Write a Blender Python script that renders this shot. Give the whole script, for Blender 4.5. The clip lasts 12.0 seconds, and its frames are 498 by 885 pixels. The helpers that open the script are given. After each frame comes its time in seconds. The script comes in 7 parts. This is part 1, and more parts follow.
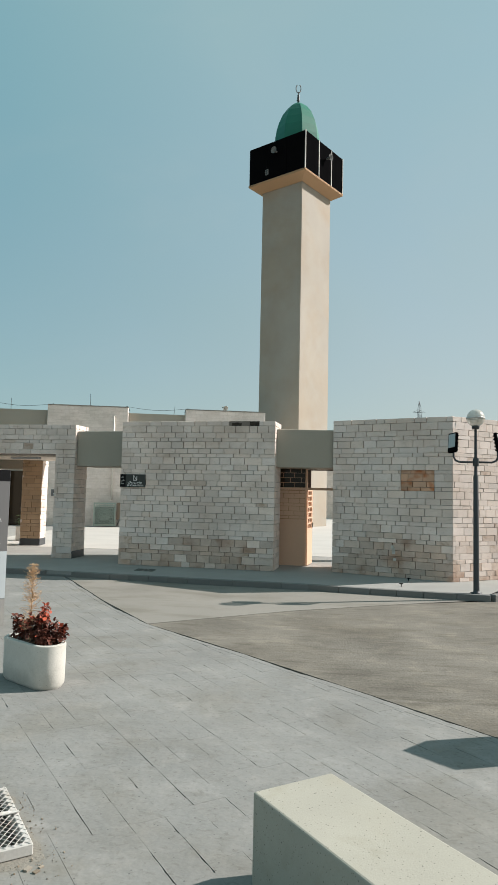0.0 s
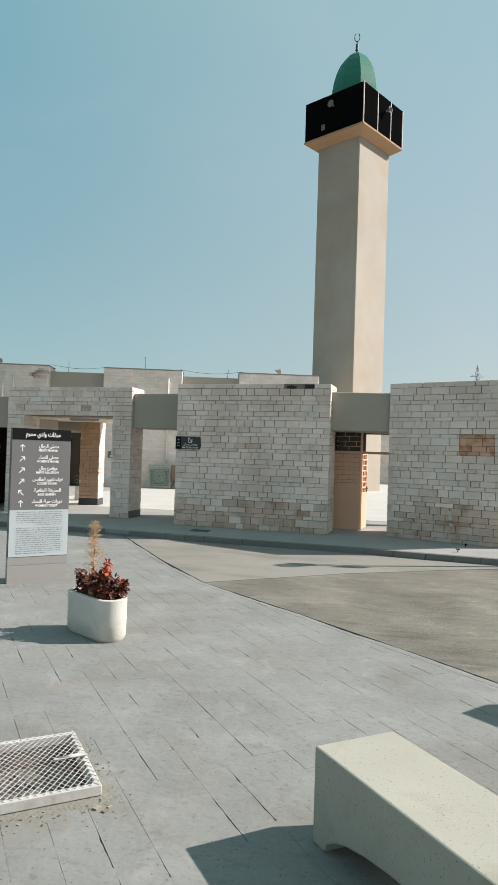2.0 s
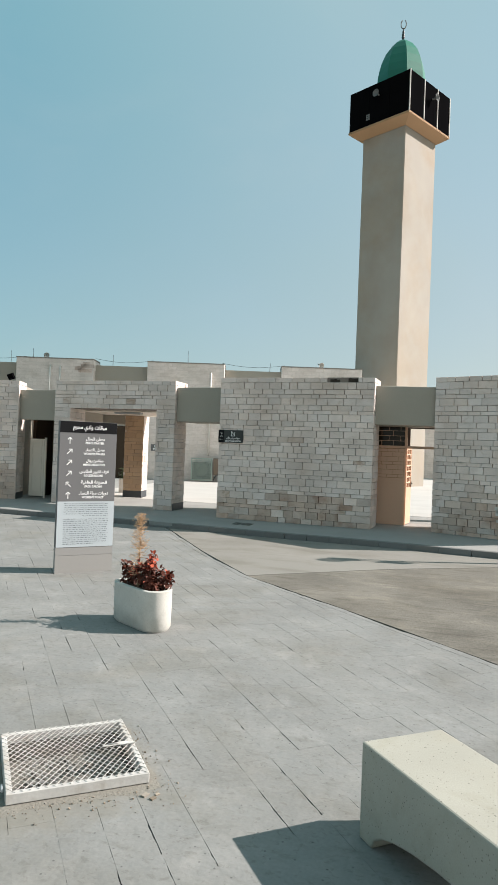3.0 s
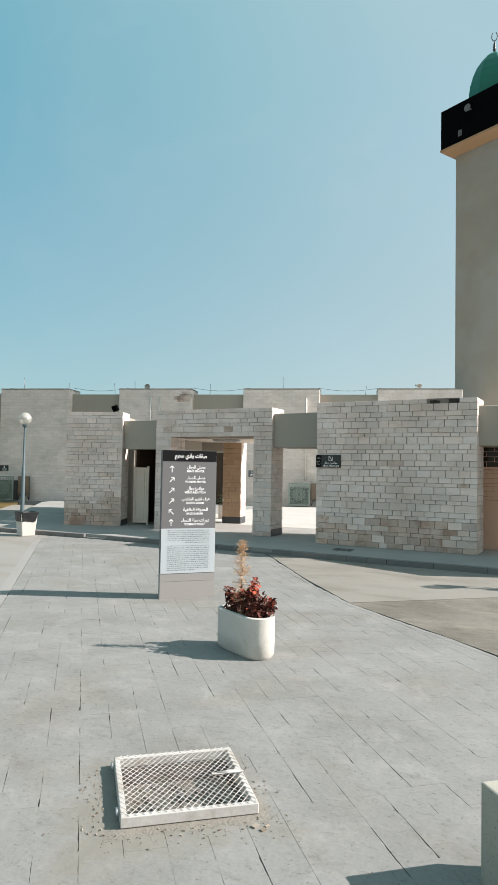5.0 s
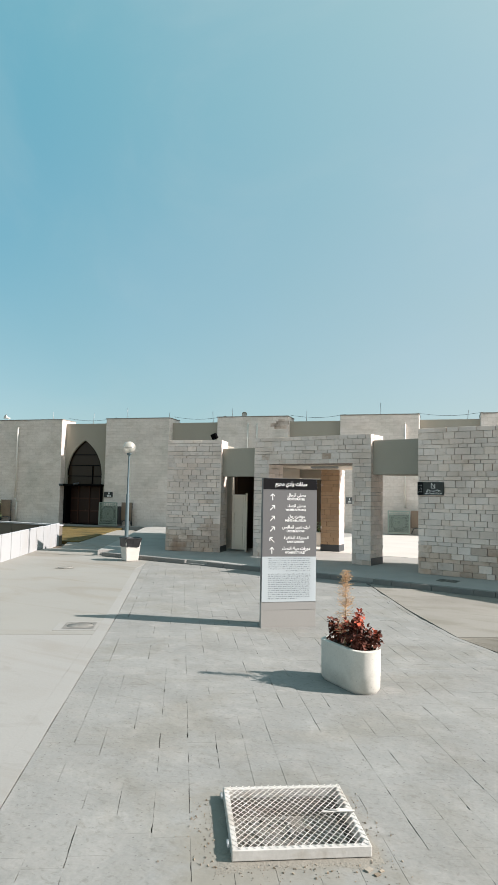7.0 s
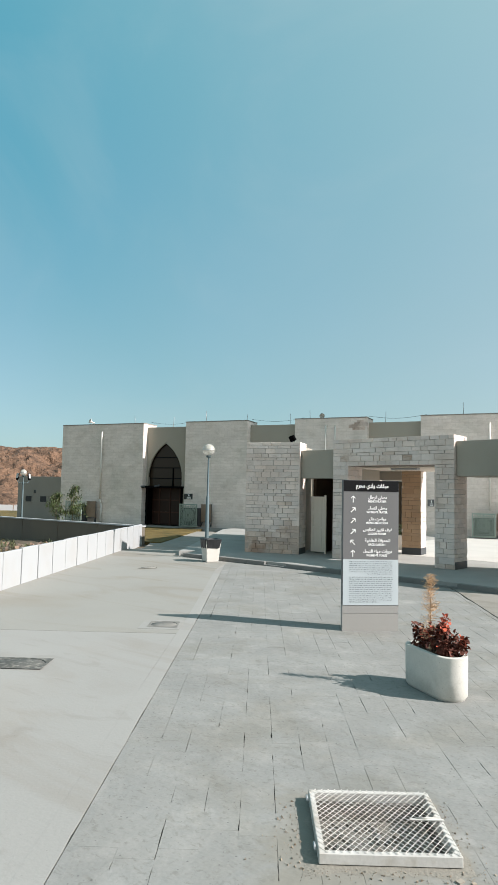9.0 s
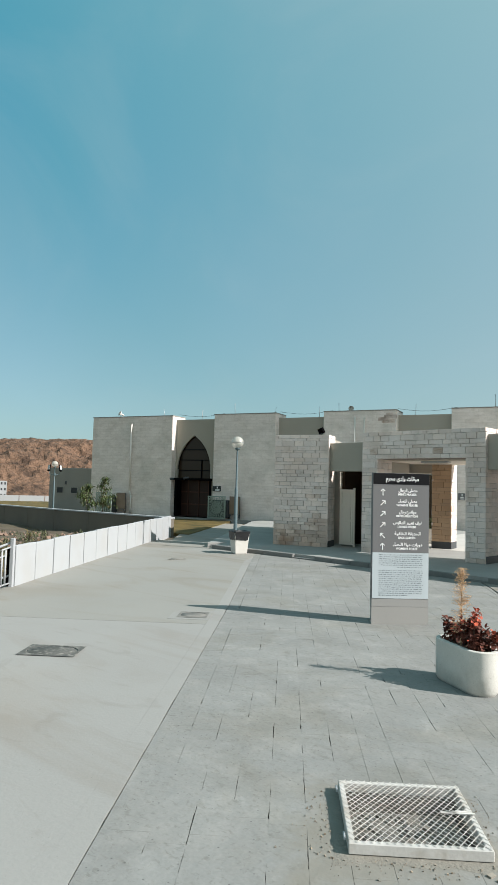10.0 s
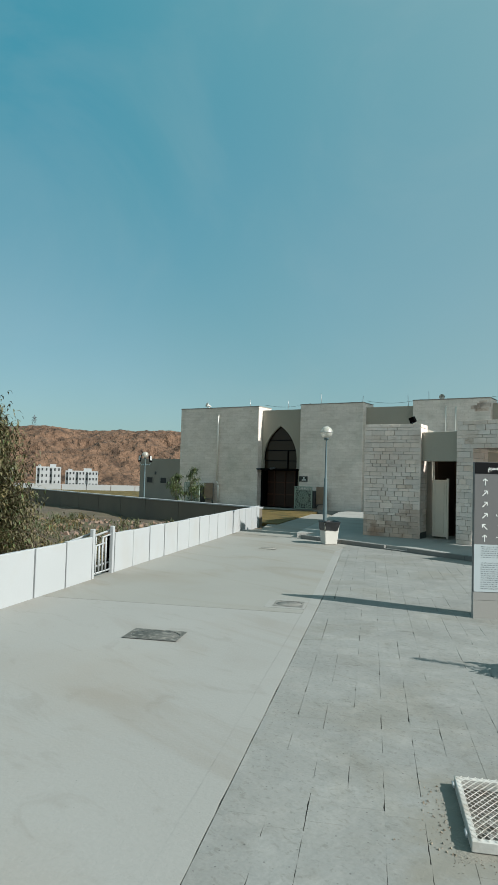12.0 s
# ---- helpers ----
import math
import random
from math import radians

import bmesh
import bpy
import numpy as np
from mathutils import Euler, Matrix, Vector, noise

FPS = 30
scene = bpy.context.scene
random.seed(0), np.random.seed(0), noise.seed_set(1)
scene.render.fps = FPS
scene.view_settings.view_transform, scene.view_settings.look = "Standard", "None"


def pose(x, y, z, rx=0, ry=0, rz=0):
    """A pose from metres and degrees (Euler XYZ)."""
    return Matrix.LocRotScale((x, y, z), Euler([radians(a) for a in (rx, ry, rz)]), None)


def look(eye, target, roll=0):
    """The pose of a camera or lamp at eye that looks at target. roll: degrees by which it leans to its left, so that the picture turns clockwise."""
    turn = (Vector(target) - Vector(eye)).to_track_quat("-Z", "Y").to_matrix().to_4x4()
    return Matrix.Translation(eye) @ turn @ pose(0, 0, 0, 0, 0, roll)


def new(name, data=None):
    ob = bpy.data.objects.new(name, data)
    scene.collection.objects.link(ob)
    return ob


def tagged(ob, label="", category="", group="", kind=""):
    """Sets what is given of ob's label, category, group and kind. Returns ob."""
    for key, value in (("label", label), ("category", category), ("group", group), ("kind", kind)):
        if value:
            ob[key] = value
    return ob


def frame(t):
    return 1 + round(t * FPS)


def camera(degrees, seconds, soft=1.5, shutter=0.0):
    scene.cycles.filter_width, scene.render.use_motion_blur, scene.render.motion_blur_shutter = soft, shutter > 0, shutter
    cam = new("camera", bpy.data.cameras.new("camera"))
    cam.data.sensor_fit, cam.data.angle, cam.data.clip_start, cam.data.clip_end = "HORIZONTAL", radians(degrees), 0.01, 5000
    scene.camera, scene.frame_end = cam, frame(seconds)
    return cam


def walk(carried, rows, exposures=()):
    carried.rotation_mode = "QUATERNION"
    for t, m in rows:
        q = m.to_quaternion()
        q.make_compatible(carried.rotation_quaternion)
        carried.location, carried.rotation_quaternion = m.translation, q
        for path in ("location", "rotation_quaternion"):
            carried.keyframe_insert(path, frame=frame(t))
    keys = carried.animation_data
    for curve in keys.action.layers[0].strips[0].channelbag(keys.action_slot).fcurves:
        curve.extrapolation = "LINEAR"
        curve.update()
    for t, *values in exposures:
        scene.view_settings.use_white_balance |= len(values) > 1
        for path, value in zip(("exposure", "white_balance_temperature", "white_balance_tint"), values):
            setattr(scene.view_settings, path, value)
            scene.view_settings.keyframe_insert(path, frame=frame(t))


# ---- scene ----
EXPOSURES = [(0.0, 0.46, 6520, 14), (2.5, 0.62, 6510, 16), (5.0, 0.79, 6500, 17), (7.5, 0.79, 6530, 17), (9.5, 0.65, 6300, 13), (10.2, 0.54, 6250, 11), (11.0, 0.50, 6170, 9), (12.0, 0.35, 6160, 6)]
cam = camera(41.3, 12.0, soft=1.1)
PATH = [
    (0, (1.002, 0.420, 1.771), (0.798, 2.404, 1.921), 1.2),
    (0.5, (0.979, 0.418, 1.769), (0.741, 2.399, 1.907), 1.6),
    (1, (0.958, 0.432, 1.754), (0.671, 2.409, 1.854), 1.6),
    (1.5, (0.953, 0.434, 1.749), (0.621, 2.405, 1.809), 1.7),
    (2, (0.942, 0.444, 1.741), (0.585, 2.411, 1.779), 1.8),
    (2.5, (0.925, 0.442, 1.739), (0.505, 2.397, 1.764), 1.8),
    (4.5, (0.888, 0.426, 1.738), (0.23, 2.314, 1.754), 2.0),
    (5, (0.888, 0.415, 1.753), (0.133, 2.265, 1.835), 1.0),
    (5.5, (0.862, 0.4, 1.762), (0.034, 2.217, 1.885), 1.2),
    (6, (0.863, 0.382, 1.771), (-0.011, 2.175, 1.913), 1.1),
    (6.5, (0.841, 0.381, 1.77), (-0.128, 2.125, 1.907), 1.0),
    (7, (0.837, 0.369, 1.775), (-0.175, 2.087, 1.931), 1.1),
    (7.5, (0.837, 0.358, 1.781), (-0.226, 2.046, 1.927), 0.8),
    (9.5, (0.818, 0.326, 1.774), (-0.422, 1.887, 1.927), 1.4),
    (10, (0.816, 0.317, 1.77), (-0.457, 1.854, 1.903), 1.5),
    (10.5, (0.791, 0.312, 1.757), (-0.522, 1.817, 1.866), 1.5),
    (11, (0.763, 0.242, 1.775), (-0.596, 1.706, 1.877), 1.2),
    (11.5, (0.717, 0.243, 1.76), (-0.712, 1.639, 1.854), 1.0),
    (12, (0.686, 0.227, 1.75), (-0.771, 1.594, 1.848), 1.6),
]
walk(cam, [(t, look(eye, target, roll)) for t, eye, target, roll in PATH], EXPOSURES)

# ---------------------------------------------------------------- light
SUN_DIR = Vector((1.28, 0.435, 1.0)).normalized()
world = bpy.data.worlds.new("world")
scene.world = world
world.use_nodes = True
wn = world.node_tree
sky = wn.nodes.new("ShaderNodeTexSky")
sky.sky_type = "NISHITA"
sky.sun_disc = False
sky.sun_elevation = math.asin(SUN_DIR.z)
sky.sun_rotation = math.atan2(SUN_DIR.x, SUN_DIR.y)
sky.altitude = 600
sky.air_density = 1.0
sky.dust_density = 2.0
sky.ozone_density = 0.8
wn.nodes["Background"].inputs["Strength"].default_value = 0.13
# a dusty veil over the sky: pale grey towards the horizon, teal higher up, with thin wisps
way = wn.nodes.new("ShaderNodeTexCoord")
parts_ = wn.nodes.new("ShaderNodeSeparateXYZ")
wn.links.new(way.outputs["Generated"], parts_.inputs[0])
rise = wn.nodes.new("ShaderNodeMapRange")
rise.interpolation_type = "SMOOTHSTEP"
rise.inputs["From Min"].default_value, rise.inputs["From Max"].default_value = -0.05, 0.62
wn.links.new(parts_.outputs[2], rise.inputs["Value"])
dust = wn.nodes.new("ShaderNodeMix")
dust.data_type = "RGBA"
# clearer and deeper away from the sun
aside = wn.nodes.new("ShaderNodeVectorMath")
aside.operation = "DOT_PRODUCT"
aside.inputs[1].default_value = SUN_DIR
wn.links.new(way.outputs["Generated"], aside.inputs[0])
glare = wn.nodes.new("ShaderNodeMapRange")
glare.inputs["From Min"].default_value, glare.inputs["From Max"].default_value = -0.25, 0.45
wn.links.new(aside.outputs["Value"], glare.inputs["Value"])
low = wn.nodes.new("ShaderNodeMix")
low.data_type = "RGBA"
low.inputs["A"].default_value = (1.45, 2.42, 2.34, 1)
low.inputs["B"].default_value = (2.25, 2.68, 2.36, 1)
wn.links.new(glare.outputs[0], low.inputs["Factor"])
wn.links.new(low.outputs["Result"], dust.inputs["A"])
high = wn.nodes.new("ShaderNodeMix")
high.data_type = "RGBA"
high.inputs["A"].default_value = (0.05, 1.64, 2.14, 1)
high.inputs["B"].default_value = (1.78, 2.90, 2.78, 1)
wn.links.new(glare.outputs[0], high.inputs["Factor"])
wn.links.new(high.outputs["Result"], dust.inputs["B"])
wn.links.new(rise.outputs[0], dust.inputs["Factor"])
wisps = wn.nodes.new("ShaderNodeTexNoise")
wisps.inputs["Scale"].default_value = 1.6
wisps.inputs["Detail"].default_value = 5.0
thin = wn.nodes.new("ShaderNodeMapRange")
thin.inputs["From Min"].default_value, thin.inputs["From Max"].default_value = 0.35, 0.7
thin.inputs["To Min"].default_value, thin.inputs["To Max"].default_value = 0.84, 0.72
wn.links.new(wisps.outputs["Fac"], thin.inputs["Value"])
veil = wn.nodes.new("ShaderNodeMix")
veil.data_type = "RGBA"
wn.links.new(thin.outputs[0], veil.inputs["Factor"])
wn.links.new(sky.outputs[0], veil.inputs["A"])
wn.links.new(dust.outputs["Result"], veil.inputs["B"])
# broad thin cloud, drawn out along one direction
lay_ = wn.nodes.new("ShaderNodeMapping")
lay_.inputs["Rotation"].default_value = (0.3, 0.2, radians(35))
lay_.inputs["Scale"].default_value = (1.3, 2.6, 3.2)
wn.links.new(way.outputs["Generated"], lay_.inputs["Vector"])
cirrus = wn.nodes.new("ShaderNodeTexNoise")
cirrus.inputs["Scale"].default_value = 1.0
cirrus.inputs["Detail"].default_value = 6.0
cirrus.inputs["Roughness"].default_value = 0.55
cirrus.inputs["Distortion"].default_value = 0.8
wn.links.new(lay_.outputs[0], cirrus.inputs["Vector"])
film_ = wn.nodes.new("ShaderNodeMapRange")
film_.interpolation_type = "SMOOTHSTEP"
film_.inputs["From Min"].default_value, film_.inputs["From Max"].default_value = 0.46, 0.68
film_.inputs["To Max"].default_value = 0.13
wn.links.new(cirrus.outputs["Fac"], film_.inputs["Value"])
cloudy = wn.nodes.new("ShaderNodeMix")
cloudy.data_type = "RGBA"
cloudy.inputs["B"].default_value = (2.5, 3.0, 3.0, 1)
wn.links.new(film_.outputs[0], cloudy.inputs["Factor"])
wn.links.new(veil.outputs["Result"], cloudy.inputs["A"])
# added warm fill for shaded walls: unseen southern sky, behind the walk, tinted sandy
south_fill = wn.nodes.new("ShaderNodeMapRange")
south_fill.interpolation_type = "SMOOTHSTEP"
south_fill.inputs["From Min"].default_value, south_fill.inputs["From Max"].default_value = 0.1, -0.9
south_fill.inputs["To Max"].default_value = 0.32
wn.links.new(parts_.outputs[1], south_fill.inputs["Value"])
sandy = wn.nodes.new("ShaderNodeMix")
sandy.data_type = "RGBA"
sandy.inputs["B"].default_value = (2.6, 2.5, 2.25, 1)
wn.links.new(south_fill.outputs[0], sandy.inputs["Factor"])
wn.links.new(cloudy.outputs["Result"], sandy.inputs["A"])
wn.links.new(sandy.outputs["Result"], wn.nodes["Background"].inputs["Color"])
sun = new("sun", bpy.data.lights.new("sun", "SUN"))
sun.data.energy = 4.8
sun.data.angle = radians(0.55)
sun.data.color = (1.0, 0.955, 0.885)
sun.matrix_world = look(SUN_DIR * 60, (0, 0, 0))


# ---------------------------------------------------------------- materials
def material(name, color, rough=0.85, var=0.12, fine=40.0, coarse=1.3, bump=0.25, bump_scale=60.0, metal=0.0,
             island=0.0, tint=None, tint_scale=0.5, tint_amount=0.0, spec=0.3, depth=0.01, streak=0.0):
    """Base colour with noise at two scales, a stain colour with a shape of its own, and fine relief. World-size noise."""
    m = bpy.data.materials.new(name)
    m.use_nodes = True
    nt = m.node_tree
    bsdf = nt.nodes["Principled BSDF"]
    bsdf.inputs["Metallic"].default_value = metal
    bsdf.inputs["Specular IOR Level"].default_value = spec
    geo = nt.nodes.new("ShaderNodeNewGeometry")

    def noise_node(scale, detail=4.0):
        n = nt.nodes.new("ShaderNodeTexNoise")
        n.inputs["Scale"].default_value = scale
        n.inputs["Detail"].default_value = detail
        nt.links.new(geo.outputs["Position"], n.inputs["Vector"])
        return n.outputs["Fac"]

    def calc(op, a, b, c=None):
        n = nt.nodes.new("ShaderNodeMath")
        n.operation = op
        for k, v in enumerate((a, b, c)):
            if v is None:
                continue
            if isinstance(v, (int, float)):
                n.inputs[k].default_value = v
            else:
                nt.links.new(v, n.inputs[k])
        return n.outputs[0]

    f, c = noise_node(fine), noise_node(coarse, 6.0)
    value = calc("MULTIPLY_ADD", calc("SUBTRACT", f, 0.5), 1.6 * var, 1.0)
    value = calc("ADD", value, calc("MULTIPLY", calc("SUBTRACT", c, 0.5), 2.4 * var))
    if island:
        info = nt.nodes.new("ShaderNodeObjectInfo")
        r = calc("ADD", info.outputs["Random"], geo.outputs["Random Per Island"])
        value = calc("ADD", value, calc("MULTIPLY", calc("SUBTRACT", calc("FRACT", r, 0.0), 0.5), island * 2))
    if streak:
        turn = nt.nodes.new("ShaderNodeMapping")
        turn.inputs["Rotation"].default_value = (0, 0, radians(14))
        turn.inputs["Scale"].default_value = (1.8, 30.0, 1.0)
        nt.links.new(geo.outputs["Position"], turn.inputs["Vector"])
        brush = nt.nodes.new("ShaderNodeTexNoise")
        brush.inputs["Scale"].default_value = 1.0
        brush.inputs["Detail"].default_value = 8.0
        brush.inputs["Roughness"].default_value = 0.68
        nt.links.new(turn.outputs[0], brush.inputs["Vector"])
        value = calc("ADD", value, calc("MULTIPLY", calc("SUBTRACT", brush.outputs["Fac"], 0.5), streak * 2))
    mixc = nt.nodes.new("ShaderNodeMix")
    mixc.data_type = "RGBA"
    mixc.inputs["A"].default_value = (*color, 1)
    mixc.inputs["B"].default_value = (*(tint or color), 1)
    if tint:
        ramp = nt.nodes.new("ShaderNodeMapRange")
        ramp.inputs["From Min"].default_value = 0.5
        ramp.inputs["From Max"].default_value = 0.68
        ramp.inputs["To Max"].default_value = tint_amount
        nt.links.new(noise_node(tint_scale, 7.0), ramp.inputs["Value"])
        nt.links.new(ramp.outputs[0], mixc.inputs["Factor"])
    else:
        mixc.inputs["Factor"].default_value = 0
    mul = nt.nodes.new("ShaderNodeVectorMath")
    mul.operation = "SCALE"
    nt.links.new(mixc.outputs["Result"], mul.inputs[0])
    nt.links.new(value, mul.inputs["Scale"])
    if island:
        warm = calc("MULTIPLY", calc("SUBTRACT", calc("FRACT", calc("MULTIPLY", r, 7.31), 0.0), 0.5), island * 0.5)
        shift = nt.nodes.new("ShaderNodeCombineXYZ")
        nt.links.new(calc("ADD", warm, 1.0), shift.inputs[0])
        shift.inputs[1].default_value = 1.0
        nt.links.new(calc("SUBTRACT", 1.0, warm), shift.inputs[2])
        mul2 = nt.nodes.new("ShaderNodeVectorMath")
        mul2.operation = "MULTIPLY"
        nt.links.new(mul.outputs[0], mul2.inputs[0])
        nt.links.new(shift.outputs[0], mul2.inputs[1])
        mul = mul2
    nt.links.new(mul.outputs[0], bsdf.inputs["Base Color"])
    nt.links.new(calc("MULTIPLY_ADD", calc("SUBTRACT", f, 0.5), 0.2, rough), bsdf.inputs["Roughness"])
    if bump:
        b = nt.nodes.new("ShaderNodeBump")
        b.inputs["Strength"].default_value = bump
        b.inputs["Distance"].default_value = depth
        nt.links.new(noise_node(bump_scale, 5.0), b.inputs["Height"])
        nt.links.new(b.outputs[0], bsdf.inputs["Normal"])
    return m


STONE = material("limestone", (0.77, 0.665, 0.602), island=0.09, var=0.19, fine=55, coarse=2.2, bump=0.3, bump_scale=38,
                 tint=(0.57, 0.465, 0.405), tint_scale=1.1, tint_amount=0.6)
STONE_WARM = material("warm_limestone", (0.645, 0.53, 0.46), island=0.11, var=0.2, fine=55, coarse=2.6, bump=0.35, bump_scale=38,
                      tint=(0.46, 0.335, 0.27), tint_scale=1.8, tint_amount=0.7)
STONE_STAINED = material("stained_limestone", (0.56, 0.435, 0.36), island=0.13, var=0.24, fine=55, coarse=3.5, bump=0.5, bump_scale=38,
                         tint=(0.38, 0.235, 0.165), tint_scale=2.4, tint_amount=0.8)
STONE_RUST = material("rust_stained_limestone", (0.56, 0.35, 0.24), island=0.14, var=0.2, fine=55, coarse=4, bump=0.5, bump_scale=38,
                      tint=(0.42, 0.15, 0.06), tint_scale=5.5, tint_amount=1.0)
MORTAR = material("mortar", (0.22, 0.185, 0.158), bump=0.4, var=0.15)
PLASTER = material("grey_plaster", (0.375, 0.345, 0.29), var=0.09, coarse=0.9, bump=0.15, bump_scale=90,
                   tint=(0.335, 0.305, 0.25), tint_scale=0.9, tint_amount=0.6)
CREAM = material("cream_plaster", (0.40, 0.365, 0.315), var=0.09, coarse=0.6, bump=0.15, bump_scale=70,
                 tint=(0.365, 0.315, 0.255), tint_scale=0.45, tint_amount=0.7)
# warmer tone than the shaft, for the bracket and its trim
OCHRE = material("ochre_bracket", (0.47, 0.30, 0.175), var=0.08, coarse=0.8, bump=0.1)
SOFFIT_WHITE = material("pale_soffit_paint", (0.74, 0.66, 0.57), var=0.05, coarse=0.8, bump=0.1)
CONCRETE = material("light_concrete", (0.280, 0.275, 0.258), var=0.08, coarse=0.45, fine=30, bump=0.2, bump_scale=45,
                    tint=(0.27, 0.253, 0.226), tint_scale=0.55, tint_amount=0.8)
FAR_CONCRETE = material("warm_concrete", (0.262, 0.256, 0.233), var=0.09, coarse=0.45, fine=30, bump=0.2, bump_scale=45,
                        tint=(0.24, 0.222, 0.19), tint_scale=0.5, tint_amount=0.7)
DUSTY = material("dusty_concrete", (0.176, 0.162, 0.136), var=0.42, coarse=0.9, fine=48, bump=0.2, bump_scale=34,
                 tint=(0.125, 0.112, 0.09), tint_scale=0.6, tint_amount=0.8, depth=0.03, streak=0.42)
BORDER = material("dusty_border_concrete", (0.243, 0.23, 0.203), var=0.14, coarse=0.6, fine=34, bump=0.2, bump_scale=40,
                  tint=(0.20, 0.187, 0.16), tint_scale=0.8, tint_amount=0.7)
PAVER = material("stamped_paving", (0.225, 0.2255, 0.212), island=0.02, var=0.2, coarse=1.1, fine=52, bump=0.45, bump_scale=14,
                 tint=(0.272, 0.266, 0.248), tint_scale=3.5, tint_amount=0.45, depth=0.012)
JOINT = material("paving_joint", (0.075, 0.069, 0.061), var=0.2)
KERB = material("kerb_concrete", (0.175, 0.176, 0.168), island=0.05, var=0.1, bump=0.3)
WALKWAY = material("walkway_concrete", (0.32, 0.315, 0.295), var=0.12, coarse=0.9, bump=0.2,
                   tint=(0.26, 0.26, 0.24), tint_scale=0.8, tint_amount=0.6)
EARTH = material("stony_earth", (0.115, 0.09, 0.064), var=0.35, coarse=0.7, fine=9, bump=0.9, bump_scale=6, depth=0.08,
                 tint=(0.10, 0.085, 0.055), tint_scale=0.25, tint_amount=0.9)
WHITE = material("white_paint", (0.39, 0.40, 0.405), var=0.04, bump=0.1, rough=0.6,
                 tint=(0.37, 0.355, 0.33), tint_scale=1.5, tint_amount=0.35)
WHITE_CONCRETE = material("white_concrete", (0.60, 0.575, 0.53), var=0.06, fine=60, bump=0.07, bump_scale=110,
                          tint=(0.52, 0.485, 0.43), tint_scale=1.6, tint_amount=0.5)
POT_CONCRETE = material("grubby_white_concrete", (0.56, 0.54, 0.49), var=0.13, fine=70, coarse=5, bump=0.18, bump_scale=70,
                        tint=(0.42, 0.395, 0.34), tint_scale=4.5, tint_amount=0.7)
BLACK = material("black_cladding", (0.005, 0.005, 0.0055), rough=0.95, var=0.2, bump=0.0, spec=0.0)
GREEN = material("green_dome_paint", (0.018, 0.175, 0.12), rough=0.55, var=0.1, coarse=1.1, bump=0.1)
DARK_METAL = material("dark_grey_metal", (0.055, 0.06, 0.065), rough=0.45, var=0.1, bump=0.05, metal=0.0)
STEEL = material("galvanised_steel", (0.48, 0.48, 0.47), rough=0.4, var=0.1, bump=0.05, metal=0.8)
ROCK = material("brown_rock", (0.152, 0.088, 0.055), var=0.75, coarse=0.12, fine=0.9, bump=1.0, bump_scale=0.3, depth=3.0,
                tint=(0.055, 0.034, 0.023), tint_scale=0.16, tint_amount=0.9)
# the haze over far steel is put into this grey
HAZE_GREY = material("hazy_steel", (0.16, 0.18, 0.19), rough=0.7, var=0.05, bump=0.0)
ORANGE = material("tan_painted_door", (0.72, 0.47, 0.325), rough=0.5, var=0.05, bump=0.05)
GRASS = material("dry_lawn", (0.135, 0.095, 0.03), var=0.55, coarse=1.0, fine=30, bump=0.8, bump_scale=50, depth=0.03,
                 tint=(0.05, 0.05, 0.016), tint_scale=1.4, tint_amount=1.0)


def glass(name, color, rough=0.06, spec=0.6):
    m = bpy.data.materials.new(name)
    m.use_nodes = True
    b = m.node_tree.nodes["Principled BSDF"]
    b.inputs["Base Color"].default_value = (*color, 1)
    b.inputs["Roughness"].default_value = rough
    b.inputs["Specular IOR Level"].default_value = spec
    return m


def speckle(mat, scale, lo, hi, dark):
    """Small dark pits and crumbs scattered over a material."""
    nt = mat.node_tree
    vor = nt.nodes.new("ShaderNodeTexVoronoi")
    vor.inputs["Scale"].default_value = scale
    geo = nt.nodes.new("ShaderNodeNewGeometry")
    nt.links.new(geo.outputs["Position"], vor.inputs["Vector"])
    ramp = nt.nodes.new("ShaderNodeMapRange")
    ramp.inputs["From Min"].default_value, ramp.inputs["From Max"].default_value = lo, hi
    ramp.inputs["To Min"].default_value = dark
    nt.links.new(vor.outputs["Distance"], ramp.inputs["Value"])
    bsdf = nt.nodes["Principled BSDF"]
    src = bsdf.inputs["Base Color"].links[0].from_socket
    mul = nt.nodes.new("ShaderNodeVectorMath")
    mul.operation = "SCALE"
    nt.links.new(src, mul.inputs[0])
    nt.links.new(ramp.outputs[0], mul.inputs["Scale"])
    nt.links.new(mul.outputs[0], bsdf.inputs["Base Color"])


